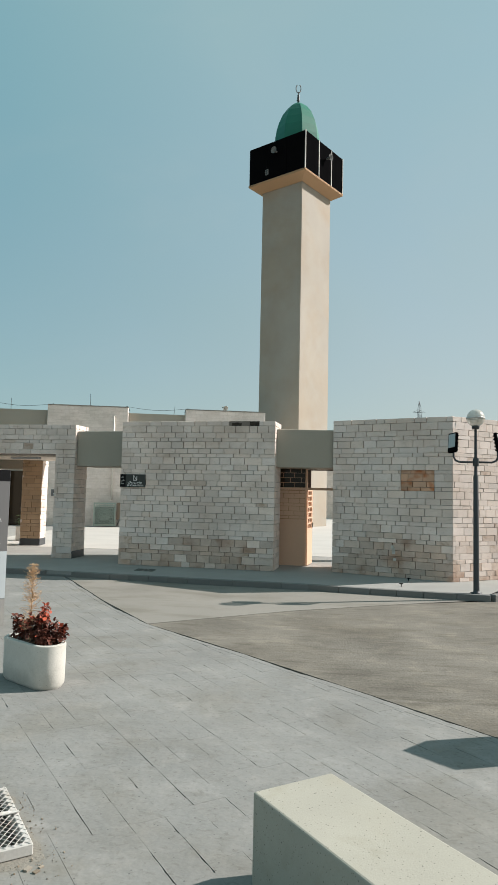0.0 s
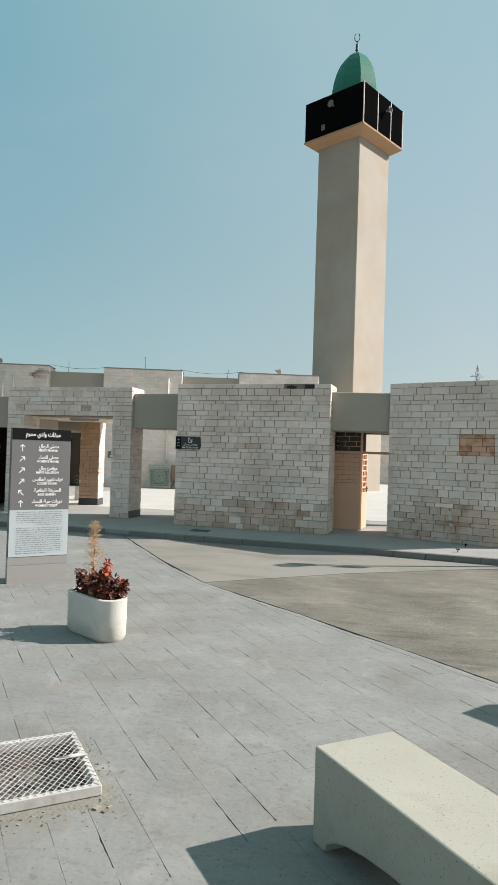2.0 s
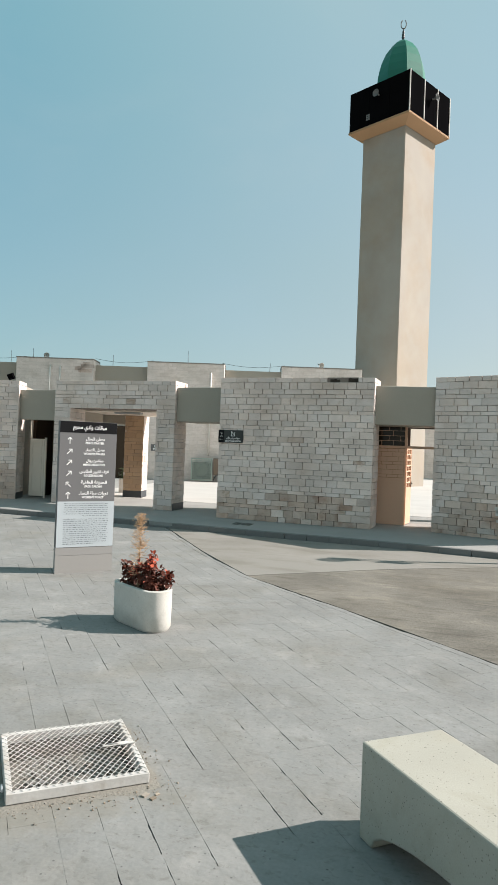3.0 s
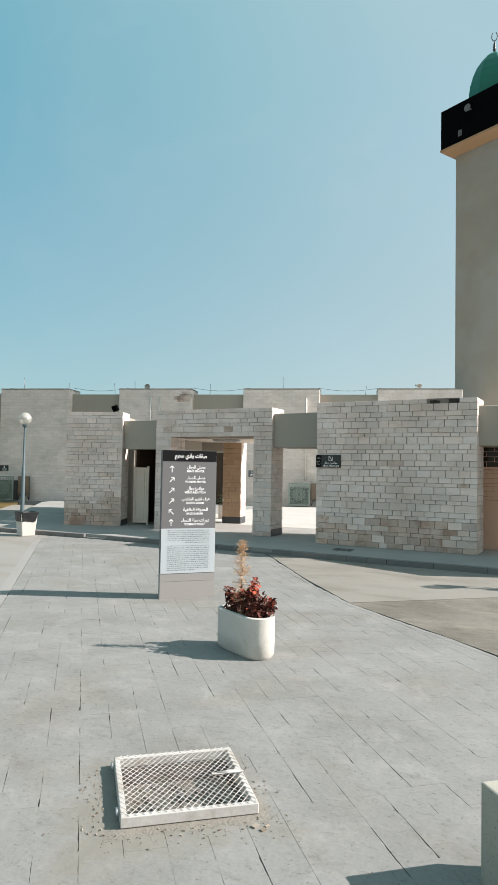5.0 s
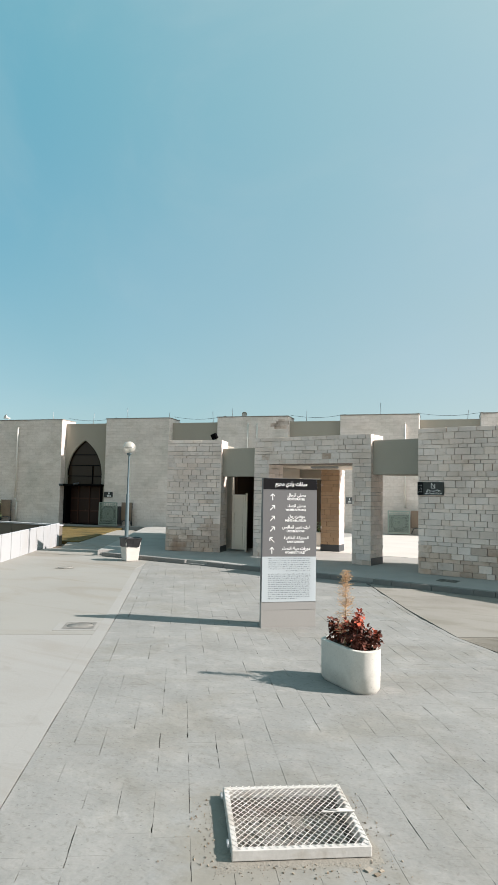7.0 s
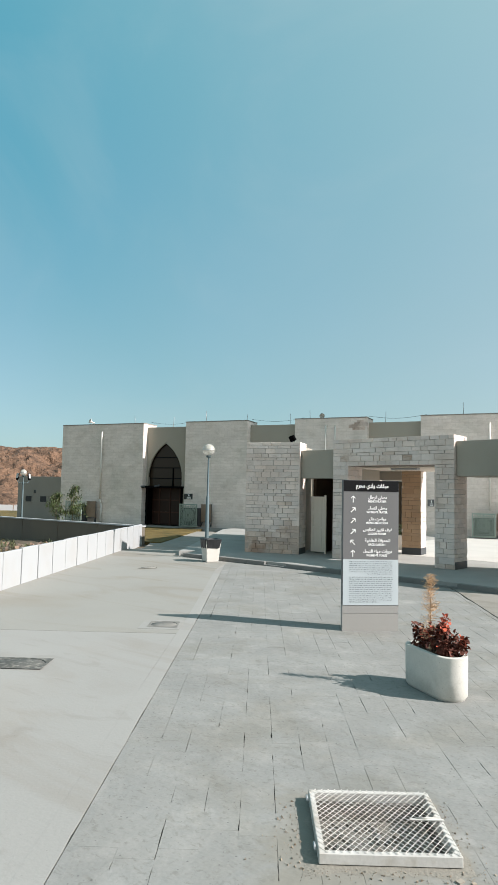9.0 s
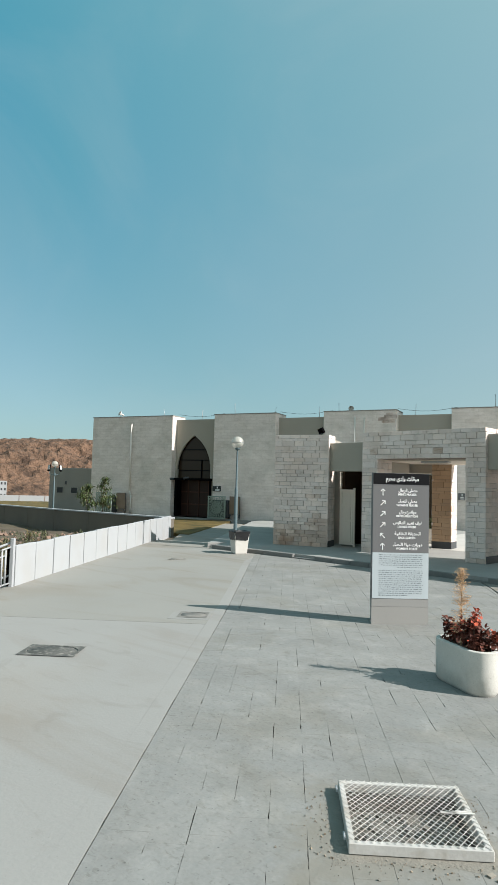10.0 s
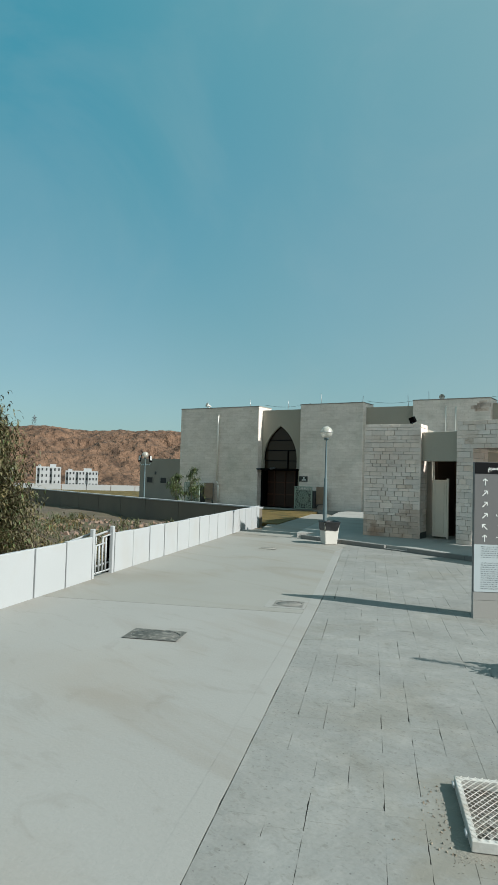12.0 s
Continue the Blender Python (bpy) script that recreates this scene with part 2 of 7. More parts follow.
def smear(mat, scale, lo, hi, tint, stretch=1.0, turn=0.0, bend=0.6):
    """Soft stains of dust, tyres and water, drawn out along one direction."""
    nt = mat.node_tree
    geo = nt.nodes.new("ShaderNodeNewGeometry")
    lay = nt.nodes.new("ShaderNodeMapping")
    lay.inputs["Rotation"].default_value = (0, 0, radians(turn))
    lay.inputs["Scale"].default_value = (scale / stretch, scale, scale)
    nt.links.new(geo.outputs["Position"], lay.inputs["Vector"])
    cloud = nt.nodes.new("ShaderNodeTexNoise")
    cloud.inputs["Scale"].default_value = 1.0
    cloud.inputs["Detail"].default_value = 9.0
    cloud.inputs["Roughness"].default_value = 0.62
    cloud.inputs["Distortion"].default_value = bend
    nt.links.new(lay.outputs[0], cloud.inputs["Vector"])
    ramp = nt.nodes.new("ShaderNodeMapRange")
    ramp.interpolation_type = "SMOOTHSTEP"
    ramp.inputs["From Min"].default_value, ramp.inputs["From Max"].default_value = lo, hi
    nt.links.new(cloud.outputs["Fac"], ramp.inputs["Value"])
    bsdf = nt.nodes["Principled BSDF"]
    src = bsdf.inputs["Base Color"].links[0].from_socket
    mix = nt.nodes.new("ShaderNodeMix")
    mix.data_type = "RGBA"
    mix.blend_type = "MULTIPLY"
    nt.links.new(ramp.outputs[0], mix.inputs["Factor"])
    nt.links.new(src, mix.inputs["A"])
    mix.inputs["B"].default_value = (*tint, 1)
    nt.links.new(mix.outputs["Result"], bsdf.inputs["Base Color"])


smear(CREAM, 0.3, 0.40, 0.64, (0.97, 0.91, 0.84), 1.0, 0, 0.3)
smear(PAVER, 0.75, 0.47, 0.66, (0.90, 0.88, 0.84))
smear(PAVER, 2.6, 0.52, 0.68, (1.14, 1.13, 1.13))
smear(PAVER, 6.0, 0.56, 0.70, (0.88, 0.87, 0.85), 2.2, 30)
smear(PAVER, 28.0, 0.54, 0.66, (0.84, 0.83, 0.81), 1.4, 10)
smear(CONCRETE, 1.1, 0.50, 0.68, (0.92, 0.895, 0.87), 4.0, -35, 1.2)
smear(CONCRETE, 3.2, 0.55, 0.70, (0.92, 0.91, 0.90), 3.0, 55, 1.5)
smear(FAR_CONCRETE, 0.9, 0.48, 0.66, (0.91, 0.87, 0.83), 3.0, -35, 1.2)
smear(BORDER, 1.6, 0.48, 0.66, (0.86, 0.85, 0.82), 2.0, 20, 1.0)
speckle(BORDER, 14, 0.03, 0.08, 0.6)
smear(DUSTY, 0.9, 0.42, 0.66, (0.86, 0.85, 0.83), 1.6, 20, 1.0)
smear(DUSTY, 2.4, 0.50, 0.66, (1.22, 1.21, 1.18), 1.3, 14, 1.2)
smear(DUSTY, 9.0, 0.52, 0.66, (0.78, 0.77, 0.74), 5.0, 14, 0.4)
smear(STONE, 1.5, 0.47, 0.66, (0.90, 0.88, 0.86), 1.8, 0, 0.8)
smear(STONE, 7.0, 0.56, 0.70, (0.86, 0.83, 0.80), 1.6, 0, 0.9)
smear(STONE_WARM, 6.0, 0.50, 0.66, (0.78, 0.72, 0.66), 1.6, 0, 0.9)
speckle(PAVER, 17, 0.05, 0.12, 0.55)
speckle(POT_CONCRETE, 40, 0.06, 0.13, 0.55)
speckle(POT_CONCRETE, 15, 0.02, 0.06, 0.5)
speckle(DUSTY, 26, 0.08, 0.22, 0.5)
speckle(FAR_CONCRETE, 9, 0.02, 0.05, 0.7)
speckle(CONCRETE, 9, 0.02, 0.05, 0.7)
speckle(STONE, 24, 0.08, 0.18, 0.72)
speckle(STONE_WARM, 24, 0.08, 0.18, 0.7)
speckle(STONE_STAINED, 19, 0.08, 0.2, 0.65)
DARK_GLASS = glass("dark_tinted_glass", (0.03, 0.019, 0.011), 0.05, 0.25)


# ---------------------------------------------------------------- builders
def box(bm, x0, x1, y0, y1, z0, z1, m=None):
    vs = [bm.verts.new((x, y, z)) for z in (z0, z1) for y in (y0, y1) for x in (x0, x1)]
    for f in ((0, 2, 3, 1), (4, 5, 7, 6), (0, 1, 5, 4), (1, 3, 7, 5), (3, 2, 6, 7), (2, 0, 4, 6)):
        bm.faces.new([vs[k] for k in f])
    if m is not None:
        for v in vs:
            v.co = m @ v.co
    return vs


def tube(bm, p, q, r0, r1=None, n=10, caps=True):
    """A round bar from p to q."""
    p, q = Vector(p), Vector(q)
    r1 = r0 if r1 is None else r1
    turn = (q - p).to_track_quat("Z", "Y").to_matrix()
    rings = []
    for c, r in ((p, r0), (q, r1)):
        rings.append([bm.verts.new(c + turn @ Vector((r * math.cos(2 * math.pi * k / n), r * math.sin(2 * math.pi * k / n), 0))) for k in range(n)])
    for k in range(n):
        f = bm.faces.new([rings[0][k], rings[0][(k + 1) % n], rings[1][(k + 1) % n], rings[1][k]])
        f.smooth = True
    if caps:
        bm.faces.new(rings[0][::-1])
        bm.faces.new(rings[1])


def lathe(bm, profile, n=24, center=(0, 0, 0), smooth=True):
    """Turns (radius, height) pairs round the z axis."""
    c = Vector(center)
    rings = []
    for r, z in profile:
        if r < 1e-5:
            rings.append([bm.verts.new(c + Vector((0, 0, z)))])
        else:
            rings.append([bm.verts.new(c + Vector((r * math.cos(2 * math.pi * k / n), r * math.sin(2 * math.pi * k / n), z))) for k in range(n)])
    for a, b in zip(rings, rings[1:]):
        for k in range(n):
            vs = [a[k % len(a)], a[(k + 1) % len(a)], b[(k + 1) % len(b)], b[k % len(b)]]
            vs = list(dict.fromkeys(vs))
            if len(vs) > 2:
                bm.faces.new(vs).smooth = smooth


def extrude(bm, outline, z0, z1):
    """A prism on a closed outline of (x, y) pairs, counter-clockwise."""
    lo = [bm.verts.new((x, y, z0)) for x, y in outline]
    hi = [bm.verts.new((x, y, z1)) for x, y in outline]
    n = len(outline)
    for k in range(n):
        bm.faces.new([lo[k], lo[(k + 1) % n], hi[(k + 1) % n], hi[k]])
    bm.faces.new(hi)
    bm.faces.new(lo[::-1])


def bevel(bm, width, segments=2):
    bmesh.ops.remove_doubles(bm, verts=bm.verts, dist=1e-5)
    edges = [e for e in bm.edges if len(e.link_faces) == 2 and e.calc_face_angle(0) > 0.6]
    bmesh.ops.bevel(bm, geom=edges, offset=width, segments=segments, affect="EDGES", profile=0.5)


def finish(bm, name, mat):
    me = bpy.data.meshes.new(name)
    bm.normal_update()
    bm.to_mesh(me)
    bm.free()
    if mat:
        me.materials.append(mat)
    return me


def part(name, bm, mat, parent, label="", m=None):
    """Links a bmesh (or ready mesh data) as one mesh under a thing or a part."""
    me = finish(bm, name, mat) if isinstance(bm, bmesh.types.BMesh) else bm
    ob = new(name, me)
    ob.parent = parent
    if m is not None:
        ob.matrix_basis = m
    if label:
        ob["label"] = label
    return ob


def thing(name, m, label, category, group="", kind="", bm=None, mat=None):
    """A top-level thing: an Empty at its base, or a mesh where bm is given."""
    ob = new(name, finish(bm, name, mat) if bm else None)
    ob.matrix_basis = m
    return tagged(ob, label, category, group, kind)


def along(a, b, z=0.0):
    """The frame of a wall from a to b: x along it, y behind it, z up."""
    d = Vector((b[0] - a[0], b[1] - a[1]))
    return pose(a[0], a[1], z, 0, 0, math.degrees(math.atan2(d.y, d.x))), d.length


BLOCKS = {}


def block_mesh(w, h, depth=0.045):
    """A dressed stone w by h with chamfered front edges; its front looks along -y and its back lies at y = 0."""
    key = (round(w, 2), round(h, 3), depth)
    if key not in BLOCKS:
        w, h, c = key[0], key[1], 0.003
        bm = bmesh.new()
        back = [bm.verts.new(v) for v in ((0, 0, 0), (w, 0, 0), (w, 0, h), (0, 0, h))]
        mid = [bm.verts.new((x, -depth + c, z)) for x, z in ((0, 0), (w, 0), (w, h), (0, h))]
        rnd = random.Random(int(w * 1000 + h * 77777))
        top = [bm.verts.new((x + rnd.uniform(-.002, .002), -depth + rnd.uniform(-.003, .003), z + rnd.uniform(-.002, .002)))
               for x, z in ((c, c), (w - c, c), (w - c, h - c), (c, h - c))]
        for k in range(4):
            j = (k + 1) % 4
            bm.faces.new([back[k], back[j], mid[j], mid[k]])
            bm.faces.new([mid[k], mid[j], top[j], top[k]])
        bm.faces.new(top)
        BLOCKS[key] = finish(bm, "stone_block", None)
    return BLOCKS[key]


BLOCK_SLOT = {}


def courses(height, seed):
    """Course heights from the foot up: tall, medium and narrow in turn, under a flat cap course."""
    rnd = random.Random(seed)
    hs, turn = [0.10], seed % 3
    while sum(hs) < height - 0.06:
        hs.append((0.078, 0.15, 0.113)[turn % 3] + rnd.uniform(-0.004, 0.004))
        turn += 1
    k = height / sum(hs)
    return [round(h * k, 3) for h in hs[::-1]]


def stone_face(parent, length, z0, height, seed, m=None, holes=(), style=None, joint=0.0058, hs=None):
    """Lays stone blocks in courses over a face: x from 0 to length, front towards -y, leaving out the holes (x0, x1, z0, z1).
    style(x, z) picks the material of a block."""
    m = m or Matrix()
    rnd = random.Random(seed)
    z = z0
    last = []
    for h in hs or courses(height, seed):
        x = -rnd.uniform(0.0, 0.2)
        below, last = last, []
        while x < length - 1e-3:
            for _ in range(6):
                w = rnd.choice((0.18, 0.22, 0.24, 0.26, 0.28, 0.3, 0.34, 0.38))
                if all(abs(x + w - j) > 0.045 for j in below):
                    break
            last.append(x + w)
            a, b = max(x, 0.0), min(x + w, length)
            if length - b < 0.12:
                b, w = length, length - x
            spans = [(a, b)]
            for hx0, hx1, hz0, hz1 in holes:
                if z + h * 0.5 > hz0 and z + h * 0.5 < hz1:
                    cut = []
                    for p, q in spans:
                        cut += [(p, min(q, hx0)), (max(p, hx1), q)]
                    spans = [(p, q) for p, q in cut if q - p > 0.015]
            for p, q in spans:
                if q - p < 0.012:
                    continue
                mat = style((p + q) / 2, z + h / 2) if style else STONE
                me = block_mesh(q - p - joint, h - joint)
                key = (me.name, mat.name)
                if key not in BLOCK_SLOT:
                    cp = me.copy()
                    cp.materials.clear()
                    cp.materials.append(mat)
                    BLOCK_SLOT[key] = cp
                ob = new("stone_block", BLOCK_SLOT[key])
                ob.parent = parent
                ob.matrix_basis = m @ Matrix.Translation((p + joint / 2, rnd.uniform(-0.004, 0.002), z + joint / 2))
            x += w
        z += h


# ---------------------------------------------------------------- plan
FLOOR_Z = 0.14
PLAZA_YAW = 36.2           # the paving runs this way
PA = Vector((-0.5906, 0.8070))   # along the paving
PB = Vector((0.8070, 0.5906))    # across it, to the right
FACADE_A, FACADE_YAW = (-29.98, 23.54), 13.94
WM = ((-3.295, 14.68), (0.13, 14.29))
WR = ((1.35, 14.54), (3.62, 13.50))
WP = ((-8.05, 15.76), (-4.67, 15.50))
WL = ((-10.78, 15.51), (-9.25, 15.99))
WALL_H = 3.14
EAST_H = 3.185
THICK = 0.70


def plaza(u, v, z=0.0):
    """A place u metres across and v along the paving from the drive's edge line's near end."""
    p = Vector((-1.59, 1.98)) + PB * u + PA * v
    return (p.x, p.y, z)


# ground: one sheet to the horizon, sunk in the garden behind the fence
def ground_height(x, y):
    # distance behind the fence line
    d = Vector((-16.16 + 7.5, 16.6 - 3.7)).normalized()
    n = Vector((-d.y, d.x))
    q = Vector((x + 7.5, y - 3.7))
    behind, alongf = q.dot(n), q.dot(d)
    z = -0.08 - min(9.0, max(0.0, math.hypot(x, y) - 66) * 0.045)
    if math.hypot(x + 0.6, y - 3.4) < 2.2:
        return -0.5
    if behind > 0.3 and alongf < 15.9 + behind * 0.73:
        w = min(1.0, (behind - 0.3) / 1.2)
        z -= 0.55 * w + 0.22 * noise.noise(Vector((x * 0.35, y * 0.35, 3))) * w + 0.05 * noise.noise(Vector((x * 1.7, y * 1.7, 5))) * w
        z += 0.4 * min(1.0, max(0.0, (y - 8.0) / 7.0)) * w
        if behind > 26:
            z += 0.03 * (behind - 26) * 0.5
    return z


def make_ground():
    bm = bmesh.new()
    def steps(lo, hi, step, far):
        v = [lo + k * step for k in range(int((hi - lo) / step) + 1)]
        out, s = [], step
        while v[-1] < far:
            s *= 1.5
            v.append(v[-1] + s)
        pre, s, c = [], step, lo
        while c > -far:
            s *= 1.5
            c -= s
            pre.append(c)
        return pre[::-1] + v
    xs, ys = steps(-42, 8, 0.5, 3800), steps(-6, 30, 0.5, 3800)
    grid = [[bm.verts.new((x, y, ground_height(x, y))) for x in xs] for y in ys]
    for r0, r1 in zip(grid, grid[1:]):
        for k in range(len(xs) - 1):
            bm.faces.new([r0[k], r0[k + 1], r1[k + 1], r1[k]]).smooth = True
    thing("ground", Matrix(), "brown stony earth reaching to the hills", "ground", kind="structure", bm=bm, mat=EARTH)


make_ground()

# drive: smooth concrete slabs beside the paving, up to the fence
def slab(name, outline, z0, z1, mat, label, category="ground"):
    bm = bmesh.new()
    extrude(bm, outline, z0, z1)
    return thing(name, Matrix(), label, category, kind="structure", bm=bm, mat=mat)


fence_near, fence_far = Vector((-7.42, 3.58)), Vector((-16.16, 16.60))
fd = (fence_far - fence_near).normalized()
drive_near = Vector((-1.59, 1.98)) - PA * 9

CROSS_V = 5.78                   # the joint across the drive


def outline_uv(pts):
    return [plaza(u, v)[:2] for u, v in pts]


def to_uv(x, y):
    q = Vector((x + 1.59, y - 1.98))
    return q.dot(PB), q.dot(PA)


fu0, fv0 = to_uv(*fence_near)
fu1, fv1 = to_uv(*fence_far)


def fence_u(v):
    return fu0 + (fu1 - fu0) * (v - fv0) / (fv1 - fv0)


EDGE_UV = [(0.0, -10), (0.03, 0.0), (0.13, 7.0), (0.13, 13.0)]
slab("drive", outline_uv([(fence_u(-10) - 0.1, -10), (-0.1603, -10), (-0.1303, 0.0), (-0.0503, CROSS_V - 0.009), (fence_u(CROSS_V) - 0.1, CROSS_V - 0.006)]),
     -0.2, 0.0, CONCRETE, "smooth pale concrete drive slab beside the paving", "drive")
slab("drive", outline_uv([(fence_u(CROSS_V) - 0.1, CROSS_V + 0.006), (-0.0503, CROSS_V + 0.006), (-0.0303, 7.0), (-0.0303, 13.1), (0.9, 19.5), (-1.2, 28.6), (-3.4, 28.2), (fence_u(18.2) + 0.5, 18.6), (fence_u(17.9) - 0.1, 17.9)]),
     -0.2, 0.0, FAR_CONCRETE, "smooth pale concrete drive slab running on to the prayer hall", "drive")
# its free edge is ragged
ragged = []
for k in range(153):
    v = -10 + k * 0.15
    u = 0.024 + (0.03 * v / 10 if v < 0 else min(v, 7.0) * 0.1 / 7.0) + 0.009 * noise.noise(Vector((v * 1.7, 0, 3))) + 0.006 * noise.noise(Vector((v * 7, 0, 5)))
    ragged.append((u, v))
slab("drive_edge", outline_uv([(-0.16, -10)] + ragged + [(-0.03, 13.1), (-0.03, 7.0), (-0.13, 0.0)]),
     -0.2, 0.001, CONCRETE, "trowelled concrete edging strip along the drive", "edging")

slab("drive_end", outline_uv([(-0.029, 12.2), (0.10, 12.2), (1.0, 12.9), (1.0, 14.4), (-0.029, 14.4)]), -0.2, -0.008, CONCRETE, "concrete fillet where the drive meets the kerb", "drive")

# the dusty concrete yard, with a paler band along the kerb
YARD_EDGE = [(-4.05, 13.55), (-2.36, 10.85), (-1.22, 9.2), (0.19, 7.84), (1.52, 6.5), (2.36, 5.61), (5.2, 2.6), (11.0, -3.5)]
BAND = [(-1.10, 9.05), (0.65, 10.57), (2.71, 11.74), (12.0, 16.2)]
KERB_LINE = [(-11.9, 14.25), (-10.8, 14.20), (-9.6, 14.13), (-9.0, 14.11), (-8.3, 14.06), (-6.7, 13.87), (-5.2, 13.68), (-4.45, 13.59), (-3.85, 13.51), (-2.6, 13.30),
             (-1.4, 13.12), (-0.1, 12.98), (0.9, 12.84), (2.0, 12.60), (2.9, 12.44), (4.0, 12.28)]
slab("yard", [(-1.195, 9.19), (0.205, 7.852), (1.535, 6.512), (2.375, 5.622), (5.215, 2.612), (11.015, -3.488), (60, -3.0), (60, 30), (12.0, 16.2), (2.71, 11.74), (0.65, 10.57)],
     -0.2, -0.006, DUSTY, "worn dusty concrete yard with broom marks", "yard")
slab("yard_border", [(-4.04, 13.56), (-2.352, 10.856), (-1.21, 9.206), (0.64, 10.58), (2.70, 11.75), (11.9, 16.2), (11.9, 18.0), (6.0, 13.0), (4.05, 12.6), (1.6, 13.1), (-0.9, 13.4), (-2.15, 13.6)],
     -0.2, -0.003, BORDER, "paler concrete border along the kerb", "yard")

# raised walkway behind the kerb, and the court behind the walls
KERB_H = 0.10                    # the walkway rises from the kerb to the walls
walk_edge = [(x + (0.1 if k else 0.0), y + 0.55) for k, (x, y) in enumerate(KERB_LINE[:-1])]
bm = bmesh.new()
kerb_pts = KERB_LINE[:-1] + [(4.0, 12.34)]
low_row = [bm.verts.new((x, y, KERB_H)) for x, y in kerb_pts]
high_row = [bm.verts.new((x, y, FLOOR_Z)) for x, y in walk_edge + [(4.45, 12.95)]]
for k in range(len(kerb_pts) - 1):
    bm.faces.new([low_row[k], low_row[k + 1], high_row[k + 1], high_row[k]])
skirt = [bm.verts.new((x, y, -0.1)) for x, y in kerb_pts]
for k in range(len(kerb_pts) - 1):
    bm.faces.new([skirt[k], skirt[k + 1], low_row[k + 1], low_row[k]])
thing("walkway_slope", Matrix(), "grey concrete strip sloping from the walls to the kerb", "walkway", kind="structure", bm=bm, mat=WALKWAY)


def walk_z(x, y):
    """The height of the walkway near the kerb."""
    for (xa, ya), (xb, yb) in zip(KERB_LINE, KERB_LINE[1:]):
        if xa <= x <= xb:
            return KERB_H + (FLOOR_Z - KERB_H) * max(0.0, min(1.0, (y - ya - (yb - ya) * (x - xa) / (xb - xa)) / 0.55))
    return FLOOR_Z


slab("walkway", walk_edge + [(4.45, 12.95), (5.6, 13.9), (12.0, 18.4), (30, 30), (10, 48), (-10.5, 28.5), (-19.2, 25.6), (-18.9, 24.44), (-12.2, 14.3)],
     -0.2, FLOOR_Z, WALKWAY, "grey concrete walkway, raised behind the kerb", "walkway")
slab("lawn", [(-16.3, 17.1), (-15.9, 17.3), (-21.6, 26.4), (-36, 22.5), (-36.5, 18.6), (-24, 17.6)], -0.2, 0.03, GRASS,
     "yellowing dry lawn before the prayer hall", "lawn")
slab("apron", [(-19.2, 25.7), (-17.3, 26.4), (-29.9, 23.3), (-36.0, 21.7), (-36.0, 21.0)], -0.2, 0.10, CONCRETE,
     "concrete apron along the prayer hall", "apron")


def kerb_stones():
    base = thing("kerb", Matrix(), "grey precast kerb stones along the walkway", "kerb", kind="structure")
    gaps = ((-9.0, -8.3), (-4.45, -3.85))
    for a, b in zip(KERB_LINE, KERB_LINE[1:]):
        d = Vector(b) - Vector(a)
        n = max(1, round(d.length / 0.48))
        for k in range(n):
            p, q = Vector(a) + d * (k / n), Vector(a) + d * ((k + 1) / n)
            mid = (p.x + q.x) / 2
            low = any(g0 < mid < g1 for g0, g1 in gaps)
            m, length = along(p, q)
            bm = bmesh.new()
            box(bm, 0.0025, length - 0.0025, -0.10, 0.03, -0.1, 0.03 if low else KERB_H + 0.004)
            bevel(bm, 0.006, 1)
            part("kerb_stone", bm, KERB, base, m=m)
    # return of the kerb at the lamp, and the low ramps
    for p, q in (((4.0, 12.28), (4.8, 12.95)), ((4.8, 12.95), (5.6, 13.7)), ((5.6, 13.7), (6.7, 14.4))):
        m, length = along(p, q)
        bm = bmesh.new()
        box(bm, 0.0025, length - 0.0025, -0.10, 0.03, -0.1, KERB_H + 0.012)
        bevel(bm, 0.012, 1)
        part("kerb_stone", bm, KERB, base, m=m)


kerb_stones()


# ---------------------------------------------------------------- front walls
def core(name, line, height, boxes, label, z=FLOOR_Z):
    m, length = along(*line, z=z)
    bm = bmesh.new()
    for b in boxes:
        box(bm, *b)
    return thing(name, m, label, "stone wall", kind="structure", bm=bm, mat=MORTAR), length


def pick(*zones):
    """The material by place: zones are (x0, x1, z0, z1, material)."""
    def style(x, z):
        for x0, x1, z0, z1, mat in zones:
            if x0 <= x <= x1 and z0 <= z <= z1:
                return mat
        return STONE
    return style


COURSES = courses(WALL_H, 4)
EAST_COURSES = courses(EAST_H, 7)
L_WM, L_WR, L_WP, L_WL = [(Vector(b) - Vector(a)).length for a, b in (WM, WR, WP, WL)]
SIDE = 0.045

# wall between the two doors
# the second box is unseen depth, added to shade the portal's end
wall_m, _ = core("wall_middle", WM, WALL_H, [(SIDE, L_WM - SIDE, SIDE, THICK + 0.05, 0, WALL_H - 0.01), (SIDE, L_WM - 0.6, THICK + 0.05, 2.4, 0, WALL_H - 0.02)],
                 "weathered beige limestone block wall with rusty stains near the ground")
# left wall
wall_l, _ = core("wall_west", WL, WALL_H, [(SIDE, L_WL - SIDE, SIDE, THICK, 0, WALL_H - 0.01)],
                 "pale beige limestone block wall, brownish towards its foot")
# portal with its opening
PO = (0.47, 2.90, 2.44)
wall_p, _ = core("wall_portal", WP, WALL_H,
                 [(SIDE, PO[0] - SIDE, SIDE, THICK, 0, PO[2]), (PO[1] + SIDE, L_WP - SIDE, SIDE, THICK, 0, PO[2]), (SIDE, L_WP - SIDE, SIDE, THICK, PO[2], WALL_H - 0.01)],
                 "beige limestone block portal with a wide entrance opening")
